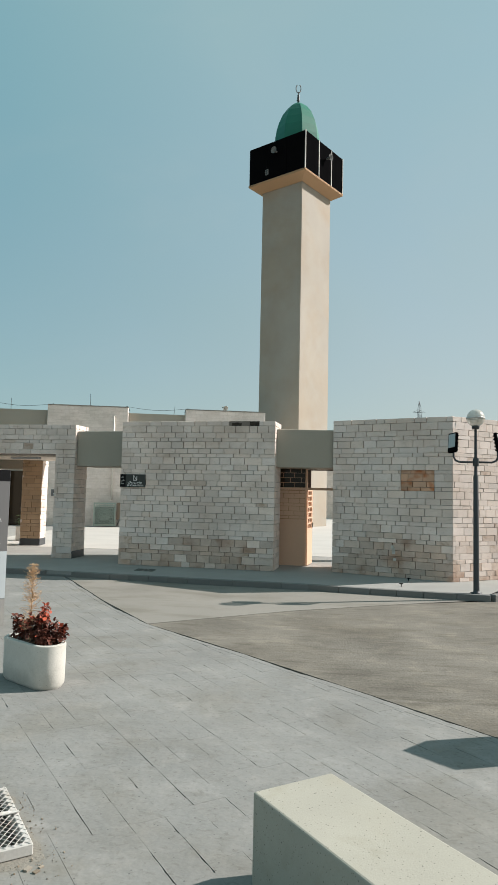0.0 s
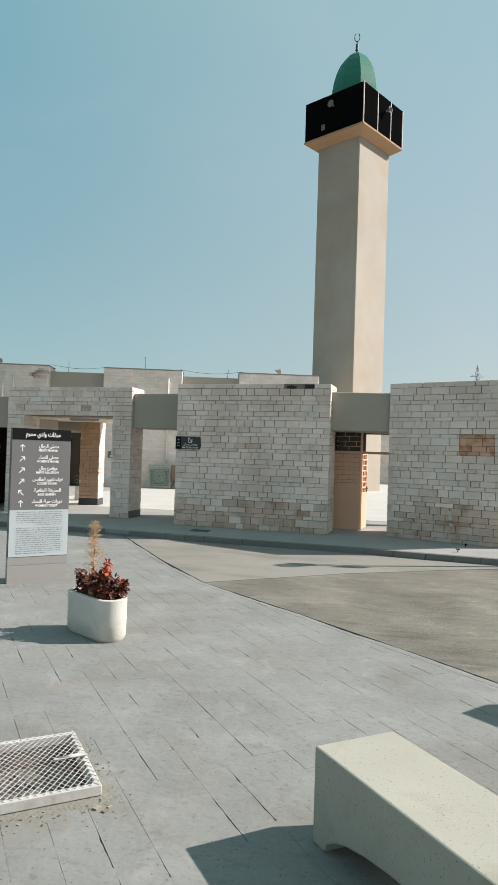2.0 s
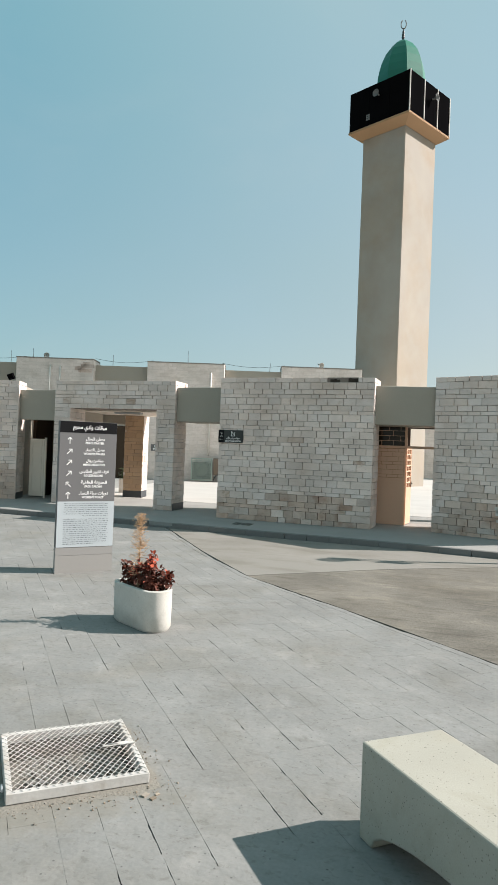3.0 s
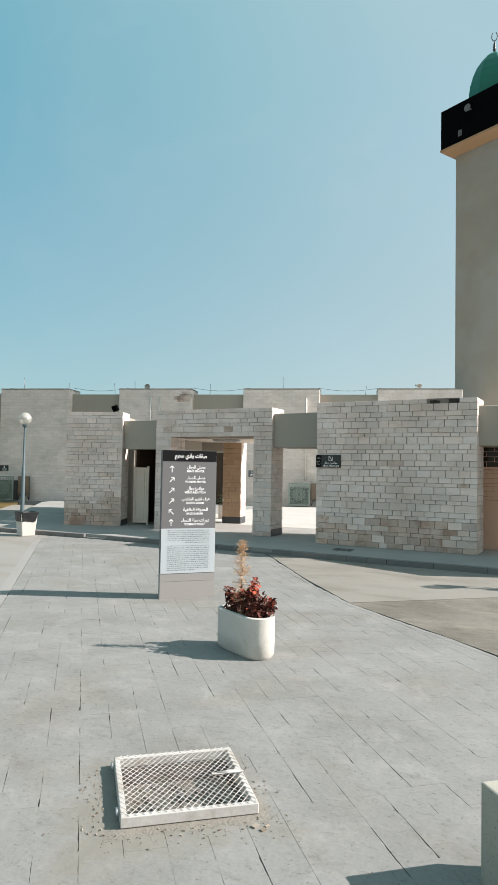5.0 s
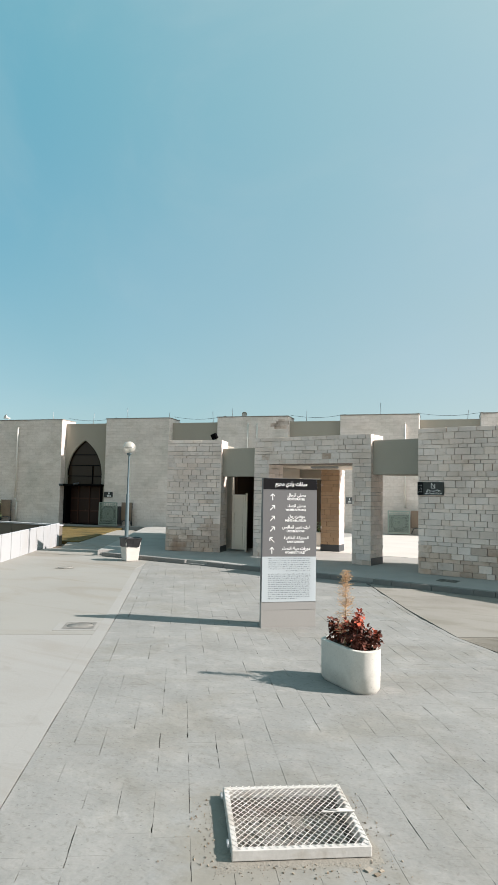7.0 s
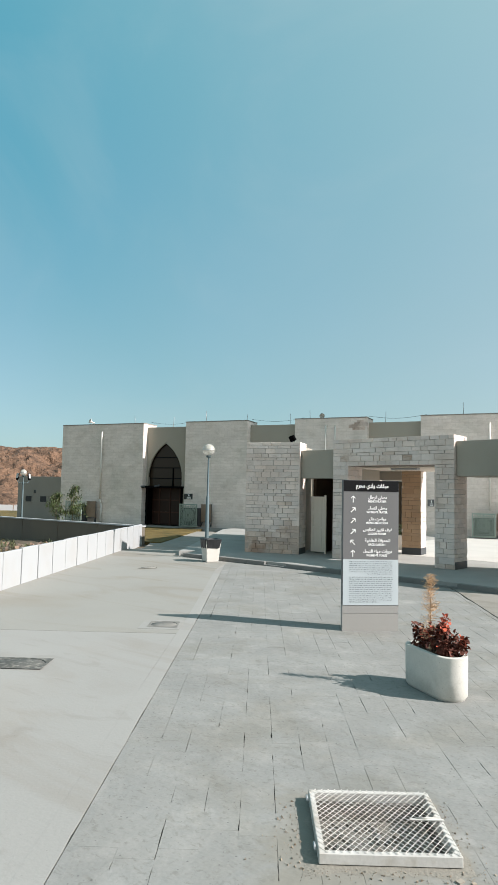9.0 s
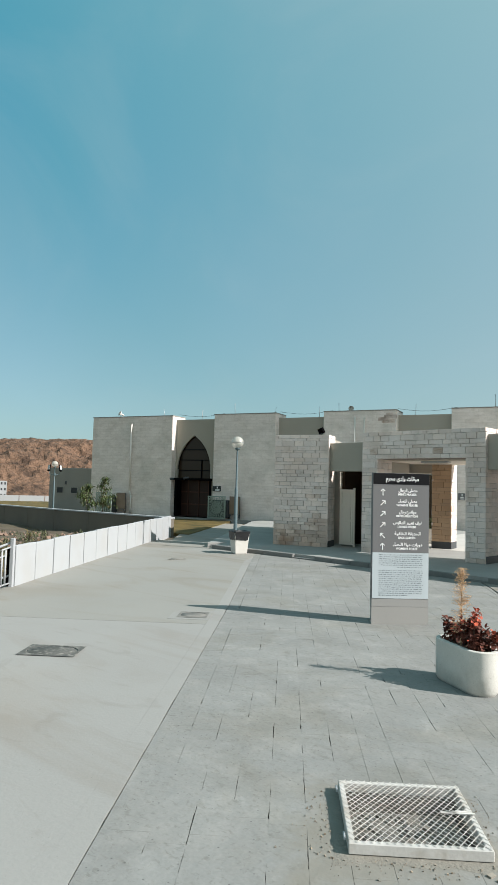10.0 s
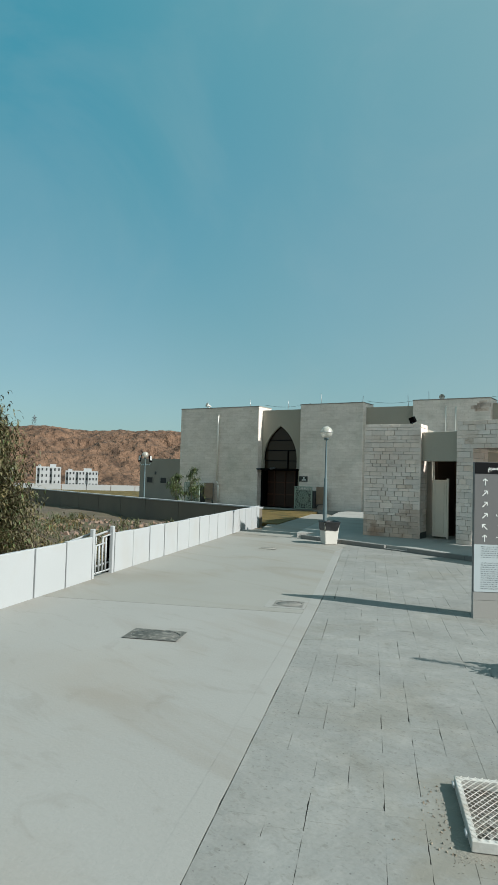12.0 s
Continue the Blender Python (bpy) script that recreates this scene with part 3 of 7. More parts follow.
# right wall with its sunlit return
# second box: hidden depth behind the wall, added to shade the doorway side
wall_r, _ = core("wall_east", WR, EAST_H, [(SIDE, L_WR - 0.02, SIDE, THICK, 0, EAST_H - 0.01), (SIDE, L_WR - 0.3, THICK, 1.35, 0, EAST_H - 0.02)],
                 "weathered beige limestone block wall with rust-brown patched stones")
RET_YAW = 33.0
ret_end = (WR[1][0] + 6.0 * math.cos(radians(RET_YAW)), WR[1][1] + 6.0 * math.sin(radians(RET_YAW)))
wall_r2, _ = core("wall_east_return", (WR[1], ret_end), WALL_H, [(0.02, 2.5, SIDE, THICK, 0, WALL_H - 0.06), (2.5, 6.0, 0, THICK, 0, WALL_H - 0.06)],
                  "sunlit beige limestone block wall behind the lamp post")


def lintel(name, a, b, z0, z1, thick=0.3):
    m, length = along(a, b)
    bm = bmesh.new()
    box(bm, 0, length, 0, thick, z0, z1)
    bevel(bm, 0.01, 1)
    return thing(name, m, "smooth grey plastered lintel panel over a gap in the wall", "lintel", kind="structure", bm=bm, mat=PLASTER)


lintel("lintel_1", (-9.31, 16.12), (-7.95, 16.00), 2.26, 3.05)
# lintel_2 is deepened out of sight to shade the portal's end
lintel("lintel_2", (-4.655, 15.60), (-3.1, 15.30), 2.30, 3.13, 1.0)
DOOR_LINE = ((0.17, 15.34), (1.85, 15.26))
lintel("lintel_3", (0.145, 14.48), (1.6, 14.62), 2.315, 3.13, 0.95)

# ---------------------------------------------------------------- prayer hall behind
FM = pose(*FACADE_A, 0.0, 0, 0, FACADE_YAW)
HALL_H = 5.44
PANELS = [(0.0, 5.33), (7.86, 11.33), (13.82, 17.32), (19.75, 23.25), (25.82, 29.47)]
RECESS = 0.40
FAR_STONE = material("pale_stone_cladding", (0.79, 0.705, 0.65), var=0.13, coarse=0.8, fine=20, bump=0.2, tint=(0.58, 0.54, 0.48), tint_scale=0.7, tint_amount=0.5)
smear(FAR_STONE, 1.3, 0.48, 0.64, (0.93, 0.92, 0.905), 1.5, 0, 0.8)
smear(FAR_STONE, 6.0, 0.50, 0.62, (0.93, 0.92, 0.91), 2.5, 14, 0.8)


def cladding(mat, color_dark):
    """Adds fine stone courses to a material: a brick pattern in the wall's own frame."""
    nt = mat.node_tree
    tc = nt.nodes.new("ShaderNodeTexCoord")
    mp = nt.nodes.new("ShaderNodeMapping")
    mp.inputs["Rotation"].default_value = (radians(-90), 0, 0)
    br = nt.nodes.new("ShaderNodeTexBrick")
    br.inputs["Scale"].default_value = 1.0
    br.inputs["Brick Width"].default_value = 0.36
    br.inputs["Row Height"].default_value = 0.15
    br.inputs["Mortar Size"].default_value = 0.005
    br.inputs["Bias"].default_value = -0.1
    br.inputs["Color1"].default_value = (1.05, 1.05, 1.05, 1)
    br.inputs["Color2"].default_value = (0.945, 0.935, 0.925, 1)
    br.inputs["Mortar"].default_value = (*color_dark, 1)
    nt.links.new(tc.outputs["Object"], mp.inputs["Vector"])
    nt.links.new(mp.outputs[0], br.inputs["Vector"])
    bsdf = nt.nodes["Principled BSDF"]
    link = bsdf.inputs["Base Color"].links[0]
    mul = nt.nodes.new("ShaderNodeVectorMath")
    mul.operation = "MULTIPLY"
    nt.links.new(link.from_socket, mul.inputs[0])
    nt.links.new(br.outputs["Color"], mul.inputs[1])
    nt.links.new(mul.outputs[0], bsdf.inputs["Base Color"])


cladding(FAR_STONE, (0.86, 0.85, 0.83))
hall = thing("prayer_hall", FM, "long low prayer hall with stone-clad piers and plastered bays", "building")
# the body with a pointed arch cut through its first bay
ARCH_X0, ARCH_X1, ARCH_SPRING, ARCH_TOP = 5.44, 7.48, 2.6, 4.40


def arch_points(x0, x1, spring, top, n=12):
    c, half = (x0 + x1) / 2, (x1 - x0) / 2
    h = top - spring
    r = (half * half + h * h) / (2 * half)
    pts = []
    for k in range(n + 1):
        a = math.acos(max(-1, min(1, (r - half) / r))) * k / n
        pts.append((x0 + r - r * math.cos(a), spring + r * math.sin(a)))
    right = [(2 * c - x, z) for x, z in pts[:-1]][::-1]
    return pts + right


def hall_bay():
    bm = bmesh.new()
    x0, x1, y0, y1, top = 5.33, 7.86, RECESS, RECESS + 0.3, HALL_H - 0.25
    ring = [(ARCH_X0, 0.1)] + arch_points(ARCH_X0, ARCH_X1, ARCH_SPRING, ARCH_TOP) + [(ARCH_X1, 0.1)]
    n = len(ring)
    # outer outline, point for point
    outer = []
    for k, (x, z) in enumerate(ring):
        if k == 0:
            outer.append((x0, 0.1))
        elif k == n - 1:
            outer.append((x1, 0.1))
        elif x < (ARCH_X0 + ARCH_X1) / 2 - 1e-4:
            f = (k - 1) / ((n - 3) / 2)
            outer.append((x0, z) if f < 0.5 else (x0 + ((ARCH_X0 + ARCH_X1) / 2 - x0) * (f - 0.5) * 2, top))
        elif x > (ARCH_X0 + ARCH_X1) / 2 + 1e-4:
            f = (n - 2 - k) / ((n - 3) / 2)
            outer.append((x1, z) if f < 0.5 else (x1 - (x1 - (ARCH_X0 + ARCH_X1) / 2) * (f - 0.5) * 2, top))
        else:
            outer.append((x, top))
    rows = [[bm.verts.new((x, y, z)) for x, z in pts] for pts, y in ((outer, y0), (ring, y0), (ring, y1))]
    for a, b in zip(rows, rows[1:]):
        for k in range(n - 1):
            bm.faces.new([a[k], a[k + 1], b[k + 1], b[k]])
    bmesh.ops.recalc_face_normals(bm, faces=bm.faces)
    part("arch_wall", bm, PLASTER, hall, "grey plaster bay with a pointed arch opening")
    bm = bmesh.new()
    box(bm, x0, x1, y0 - 0.001, y1, top - 0.0, HALL_H - 0.18)
    part("coping", bm, PLASTER, hall)


hall_bay()
for x0, x1 in PANELS:
    bm = bmesh.new()
    box(bm, x0, x1, 0, 1.3, 0.05, HALL_H)
    bevel(bm, 0.02, 1)
    part("stone_pier", bm, FAR_STONE, hall, "pale stone-clad pier")
for (a, b), (c, d) in list(zip(PANELS, PANELS[1:]))[1:]:
    bm = bmesh.new()
    box(bm, b, c, RECESS, RECESS + 0.5, 0.05, HALL_H - 0.2)
    part("plaster_bay", bm, PLASTER, hall)
bm = bmesh.new()
box(bm, 0.1, 5.33, 1.3, 14, 0.05, HALL_H - 0.3)
box(bm, 7.86, 29.4, 1.3, 14, 0.05, HALL_H - 0.3)
box(bm, 5.33, 7.86, 3.2, 14, 0.05, HALL_H - 0.3)
box(bm, 5.33, 7.86, RECESS + 0.3, 3.2, HALL_H - 0.5, HALL_H - 0.3)
part("body", bm, PLASTER, hall)

# ---------------------------------------------------------------- minaret
MIN_YAW = -32.2
MIN_W, MIN_D = 2.43, 2.70


def minaret():
    near = Vector((0.11, 32.0))
    t = thing("minaret", pose(near.x, near.y, 0, 0, 0, MIN_YAW), "tall square cream minaret with a black gallery and a green dome", "minaret")
    # local frame: the near corner at the origin, the shaded face along -x, the sunlit face along +y
    w = MIN_W
    bm = bmesh.new()
    box(bm, -w, 0, 0, MIN_D, 0.0, 17.3)
    bevel(bm, 0.03, 1)
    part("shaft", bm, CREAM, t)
    o = 0.52
    cx, cy = -w / 2, MIN_D / 2
    return t, cx, cy, w, o


tower, tcx, tcy, tw, to = minaret()


HORN_GREY = material("grey_horn_plastic", (0.20, 0.205, 0.20), rough=0.8, spec=0.1, var=0.1, bump=0.0)


def minaret_top():
    w, o = tw, to
    # bracket: a sloping collar from the shaft to the gallery floor
    bm = bmesh.new()
    def ring(off, z):
        return [bm.verts.new(v) for v in ((-w - off, -off, z), (off, -off, z), (off, min(MIN_D + off, MIN_D + o - 0.13), z), (-w - off, min(MIN_D + off, MIN_D + o - 0.13), z))]
    r = [ring(0.02, 17.10), ring(o, 17.37), ring(o, 17.42)]
    for a, b in zip(r, r[1:]):
        for k in range(4):
            bm.faces.new([a[k], a[(k + 1) % 4], b[(k + 1) % 4], b[k]])
    bm.faces.new(r[-1])
    part("bracket", bm, OCHRE, tower, "ochre flared bracket under the gallery")
    # gallery box with a thin pale edge frame
    g0, g1 = 17.39, 19.37
    x0, x1, y0, y1 = -w - o, o, -o, MIN_D + o - 0.13
    bm = bmesh.new()
    box(bm, x0 + 0.03, x1 - 0.03, y0 + 0.03, y1 - 0.03, g0 + 0.05, g1)
    gal = part("gallery", bm, BLACK, tower, "black panelled gallery box")
    bm = bmesh.new()
    box(bm, x0, x1, y0, y1, g0, g0 + 0.07)
    part("edge_trim", bm, OCHRE, tower, "ochre trim under the gallery")
    # sunlit side: panels parted by pale strips
    for k, yy in enumerate((y0, y0 + (y1 - y0) * 0.34, y0 + (y1 - y0) * 0.67, y1 - 0.06)):
        bm = bmesh.new()
        box(bm, x1 - 0.035, x1 + 0.008, yy, yy + 0.045, g0 + 0.07, g1)
        part("strip", bm, WHITE_CONCRETE, gal, "thin pale strip between black panels")
    for k in range(1, 3):
        bm = bmesh.new()
        xx = x0 + (x1 - x0) * k / 3
        box(bm, xx, xx + 0.03, y0 + 0.015, y0 + 0.05, g0 + 0.07, g1)
        part("panel_joint", bm, BLACK, gal)
    # horn loudspeakers
    for cx_, cy_, dx, dy, z in ((x0 + 1.75, y0, 0, -1, 18.75), (x1, y0 + 1.95, 1, 0, 18.7)):
        bm = bmesh.new()
        lathe(bm, [(0.04, 0), (0.05, 0.1), (0.09, 0.17), (0.165, 0.26), (0.18, 0.27), (0.15, 0.25), (0.0, 0.14)], 20)
        part("loudspeaker", bm, HORN_GREY, gal, "grey horn loudspeaker",
             Matrix.Translation((cx_, cy_, z)) @ Vector((dx, dy, 0)).to_track_quat("Z", "Y").to_matrix().to_4x4())
    bm = bmesh.new()
    for i in range(2):
        for j in range(3):
            box(bm, x0 + 1.05 + i * 0.11, x0 + 1.13 + i * 0.11, y0 + 0.0, y0 + 0.05, 17.75 + j * 0.1, 17.82 + j * 0.1)
    part("vent", bm, HORN_GREY, gal, "small pale vent")
    # eight-sided pointed dome with a drum
    n = 8
    prof = [(1.2, 19.3), (1.21, 19.8), (1.19, 20.2), (1.13, 20.6), (1.01, 21.05), (0.82, 21.5), (0.55, 21.87), (0.25, 22.12), (0.0, 22.2)]
    bm = bmesh.new()
    lathe(bm, prof, 8, (tcx, tcy, 0), smooth=False)
    part("dome", bm, GREEN, tower, "faceted green dome")
    bm = bmesh.new()
    lathe(bm, [(0.05, 22.15), (0.05, 22.3), (0.09, 22.36), (0.05, 22.42), (0.08, 22.49), (0.045, 22.56), (0.07, 22.63), (0.03, 22.7), (0.025, 22.8), (0, 22.82)], 12, (tcx, tcy, 0))
    fin = part("finial", bm, DARK_METAL, tower)
    bm = bmesh.new()
    pts = [(0.13 * math.sin(radians(a)), 23.02 - 0.22 * math.cos(radians(a))) for a in range(-150, 151, 20)]
    for (xa, za), (xb, zb) in zip(pts, pts[1:]):
        tube(bm, (tcx + xa * 0.8, tcy + xa * 0.6, za), (tcx + xb * 0.8, tcy + xb * 0.6, zb), 0.025, n=6)
    part("crescent", bm, HORN_GREY, fin)


minaret_top()


# ---------------------------------------------------------------- lamp posts
GLOBE = glass("clouded_globe", (0.60, 0.585, 0.52), 0.3)
tg = GLOBE.node_tree
clear = tg.nodes.new("ShaderNodeBsdfTransparent")
half = tg.nodes.new("ShaderNodeMixShader")
half.inputs[0].default_value = 0.42
tg.links.new(tg.nodes["Principled BSDF"].outputs[0], half.inputs[1])
tg.links.new(clear.outputs[0], half.inputs[2])
tg.links.new(half.outputs[0], tg.nodes["Material Output"].inputs["Surface"])
LENS = glass("lamp_lens", (0.45, 0.46, 0.45), 0.1)


def lamp_post(name, x, y, z0, globe_z, globe_r, r0, floods, label, flood_z=2.38, arm=0.42, yaw=0.0, mat=DARK_METAL, mid=None):
    t = thing(name, pose(x, y, z0, 0, 0, yaw), label, "street lamp", group="lamp posts in the court")
    h = globe_z - z0
    bm = bmesh.new()
    lathe(bm, [(r0 * 1.9, 0), (r0 * 1.9, 0.015), (r0 * 1.1, 0.02), (r0, 0.06)], 16)
    part("base_plate", bm, mat, t)
    bm = bmesh.new()
    top = h - globe_r
    m = mid or top * 0.7
    lathe(bm, [(r0, 0.0), (r0 * 0.85, m), (r0 * 0.56, m + 0.03), (r0 * 0.44, top)], 14)
    part("pole", bm, mat, t)
    bm = bmesh.new()
    lathe(bm, [(0.0, -globe_r)] + [(globe_r * math.cos(radians(a)), globe_r * math.sin(radians(a))) for a in range(-80, 81, 10)] + [(0.0, globe_r)], 24, (0, 0, h))
    globe = part("globe", bm, GLOBE, t, "clouded white glass globe")
    bm = bmesh.new()
    lathe(bm, [(globe_r + 0.001, -0.012), (globe_r + 0.006, -0.008), (globe_r + 0.006, 0.008), (globe_r + 0.001, 0.012)], 24, (0, 0, h))
    part("seam", bm, STEEL, globe)
    bm = bmesh.new()
    lathe(bm, [(0.0, -0.04), (0.06, -0.04), (0.07, 0.02), (0.045, 0.03)], 14, (0, 0, top))
    part("neck", bm, mat, t)
    if floods:
        az = flood_z - z0
        bm = bmesh.new()
        lathe(bm, [(r0 * 0.95, -0.07), (r0 * 1.0, -0.06), (r0 * 1.0, 0.06), (r0 * 0.95, 0.07)], 12, (0, 0, az))
        part("collar", bm, mat, t)
        for sgn in (-1, 1):
            bm = bmesh.new()
            pts = [(0, 0, az), (sgn * (arm - 0.1), 0, az), (sgn * (arm - 0.03), 0, az + 0.03), (sgn * arm, 0, az + 0.1), (sgn * arm, 0, az + 0.2)]
            for p, q in zip(pts, pts[1:]):
                tube(bm, p, q, 0.018, n=8)
            a = part("arm", bm, mat, t)
            bm = bmesh.new()
            tilt = Matrix.Translation((sgn * (arm + 0.01), 0, az + 0.34)) @ Euler((radians(-14), radians(sgn * 8), radians(sgn * 50))).to_matrix().to_4x4()
            box(bm, -0.09, 0.09, -0.03, 0.03, -0.18, 0.18)
            bevel(bm, 0.012, 2)
            for k in range(5):
                box(bm, -0.08, 0.08, 0.03, 0.05, -0.14 + k * 0.065, -0.12 + k * 0.065)
            f = part("floodlight", bm, BLACK, t, "black floodlight", tilt)
            bm = bmesh.new()
            box(bm, -0.07, 0.07, -0.036, -0.031, -0.10, 0.15)
            part("lens", bm, LENS, f)
    return t


lamp_post("street_lamp", 3.79, 12.38, walk_z(3.79, 12.38), 3.16, 0.155, 0.052, True, "dark grey lamp post with a globe and two black floodlights", arm=0.38)
POLE_BLUE = material("blue_grey_pole_paint", (0.10, 0.14, 0.15), rough=0.5, var=0.1, bump=0.05)
lamp_post("street_lamp", -11.28, 14.42, FLOOR_Z, 3.0, 0.17, 0.056, False, "blue-grey lamp post with a single clouded globe", mat=POLE_BLUE, mid=1.55)
lamp_post("street_lamp", -29.85, 21.05, 0.0, 2.70, 0.17, 0.05, True, "distant lamp post with globe and floodlights beyond the fence", flood_z=2.15, arm=0.28, yaw=56, mat=POLE_BLUE)


# ---------------------------------------------------------------- sign
PLATE_GREY = material("dark_plate_grey", (0.06, 0.063, 0.06), rough=0.6, spec=0.1, var=0.03, bump=0.02)
SIGN_GREY = material("sign_grey", (0.165, 0.162, 0.162), rough=0.6, spec=0.15, var=0.03, bump=0.02)
SIGN_BASE = material("sign_base_grey", (0.312, 0.3, 0.281), rough=0.55, var=0.04, bump=0.02)
SIGN_COLLAR = material("sign_collar_grey", (0.30, 0.29, 0.275), rough=0.55, var=0.04, bump=0.02)
SIGN_WHITE = material("sign_white", (0.47, 0.512, 0.529), rough=0.5, var=0.02, bump=0.0)
SIGN_BLACK = material("sign_black", (0.012, 0.012, 0.013), rough=0.6, spec=0.08, var=0.05, bump=0.0)
LETTER = material("white_lettering", (0.82, 0.82, 0.80), rough=0.6, var=0.0, bump=0.0)
INK = material("dark_ink", (0.19, 0.21, 0.22), rough=0.7, var=0.0, bump=0.0)

FORMS = {"ا": (0xFE8D, 2), "ب": (0xFE8F, 4), "ة": (0xFE93, 2), "ت": (0xFE95, 4), "ج": (0xFE9D, 4), "ح": (0xFEA1, 4), "خ": (0xFEA5, 4),
         "د": (0xFEA9, 2), "ر": (0xFEAD, 2), "س": (0xFEB1, 4), "ص": (0xFEB9, 4), "ض": (0xFEBD, 4), "غ": (0xFECD, 4), "ف": (0xFED1, 4),
         "ق": (0xFED5, 4), "ل": (0xFEDD, 4), "م": (0xFEE1, 4), "ن": (0xFEE5, 4), "و": (0xFEED, 2), "ى": (0xFEEF, 2), "ي": (0xFEF1, 4),
         "ئ": (0xFE89, 4), "ء": (0xFE80, 1)}


def joined_arabic(text):
    """The letters in their joined forms, in the order in which they stand from left to right."""
    out = []
    for k, ch in enumerate(text):
        if ch not in FORMS:
            out.append(ch)
            continue
        code, n = FORMS[ch]
        before = k > 0 and text[k - 1] in FORMS and FORMS[text[k - 1]][1] == 4 and n > 1
        after = k + 1 < len(text) and text[k + 1] in FORMS and FORMS[text[k + 1]][1] > 1 and n == 4
        out.append(chr(code + (3 if before and after else 2 if after else 1 if before else 0)))
    return "".join(out[::-1])


def lettering(text, height, x, z, y, parent, mat=LETTER, name="lettering", bold=0.0, width=None):
    """Flat lettering in the xz plane, centred on (x, z), read from -y."""
    cu = bpy.data.curves.new(name, "FONT")
    cu.body = text
    cu.size = height
    cu.align_x = "CENTER"
    cu.align_y = "CENTER"
    cu.offset = bold
    cu.resolution_u = 2
    tmp = new(name, cu)
    bpy.context.view_layer.update()
    me = bpy.data.meshes.new_from_object(tmp.evaluated_get(bpy.context.evaluated_depsgraph_get()))
    bpy.data.objects.remove(tmp)
    me.materials.clear()
    me.materials.append(mat)
    xs = [v.co.x for v in me.vertices] or [0, 1]
    s = width / (max(xs) - min(xs)) if width else 1.0
    ob = part(name, me, None, parent)
    ob.matrix_basis = Matrix.Translation((x, y, z)) @ Matrix.Rotation(radians(90), 4, "X") @ Matrix.Diagonal((s, 1, 1, 1))
    return ob


def arrow(direction, x, z, y, parent, size=0.07):
    bm = bmesh.new()
    s, w = size / 2, 0.0055
    m = Matrix.Translation((x, y, z)) @ Matrix.Rotation(radians(-direction), 4, "Y")
    box(bm, -w, w, -0.002, 0, -s, s * 0.92, m)
    for sg in (-1, 1):
        box(bm, -w, w, -0.002, 0, -s * 0.95, 0.0, m @ Matrix.Translation((0, 0, s)) @ Matrix.Rotation(radians(sg * 45), 4, "Y"))
    part("arrow", bm, LETTER, parent)


def totem():
    a, b = Vector((-3.55, 8.22)), Vector((-3.0, 8.73))
    m, w = along(a, b)
    w = 0.765
    t = thing("direction_sign", m, "grey totem sign with white Arabic and English directions", "sign")
    bm = bmesh.new()
    box(bm, 0.0, w, 0.004, 0.086, 0, 0.228)
    part("base", bm, SIGN_BASE, t, "light grey sign base")
    bm = bmesh.new()
    box(bm, 0.0, w, 0.002, 0.088, 0.23, 0.3345)
    part("collar", bm, SIGN_COLLAR, t, "mid grey band above the base")
    bm = bmesh.new()
    box(bm, 0, w, 0, 0.09, 0.335, 2.0)
    bevel(bm, 0.004, 1)
    body = part("cabinet", bm, SIGN_GREY, t)
    bm = bmesh.new()
    box(bm, 0.003, w - 0.003, -0.003, 0.0, 1.85, 1.997)
    head = part("header", bm, SIGN_BLACK, t, "black header strip")
    bm = bmesh.new()
    box(bm, 0.003, w - 0.003, -0.003, 0.0, 0.338, 0.94)
    panel = part("text_panel", bm, SIGN_WHITE, t, "pale panel of small print")
    lettering(joined_arabic("ميقات وادي محرم"), 0.076, w / 2 + 0.015, 1.925, -0.005, head, bold=0.002, width=0.45)
    rows = [("مصلى الرجال", "MEN'S PRAYER", 0), ("مصلى النساء", "WOMEN'S PRAYER", -45), ("مواضئ رجال", "MEN'S ABLUTION", -45),
            ("غرف تغيير الملابس", "LOCKER ROOMS", -45), ("الحديقة الخلفية", "BACK GARDEN", 45), ("دورات مياة النساء", "WOMEN'S TOILET", 0)]
    for k, (ar, en, d) in enumerate(rows):
        z = 1.772 - 0.1445 * k
        lettering(joined_arabic(ar), 0.058, 0.475, z, -0.002, body, bold=0.0018, width=0.0235 * len(ar))
        lettering(en, 0.040, 0.465, z - 0.056, -0.002, body, bold=0.0015, width=0.021 * len(en))
        arrow(d, 0.135, z - 0.03, -0.001, body, 0.088)
    rnd = random.Random(5)
    bm = bmesh.new()
    z = 0.912
    for block, n, right in ((0, 7, True), (1, 13, False)):
        for k in range(n):
            x, stop = 0.09, w - 0.08
            if k == n - 1:
                if right:
                    x = 0.09 + rnd.uniform(0.15, 0.3)
                else:
                    stop -= rnd.uniform(0.15, 0.3)
            while x < stop - 0.01:
                for _ in range(rnd.randrange(2, 6)):
                    l = rnd.choice((0.006, 0.009, 0.013))
                    if x + l < stop:
                        box(bm, x, x + l, -0.005, -0.003, z - rnd.choice((0.002, 0.003, 0.006)), z + rnd.choice((0.002, 0.004, 0.007)))
                    x += l + 0.0035
                x += 0.010
            z -= 0.0272
        z -= 0.016
    part("print_line", bm, INK, panel, "rows of small dark print")["kind"] = "stuff"


totem()


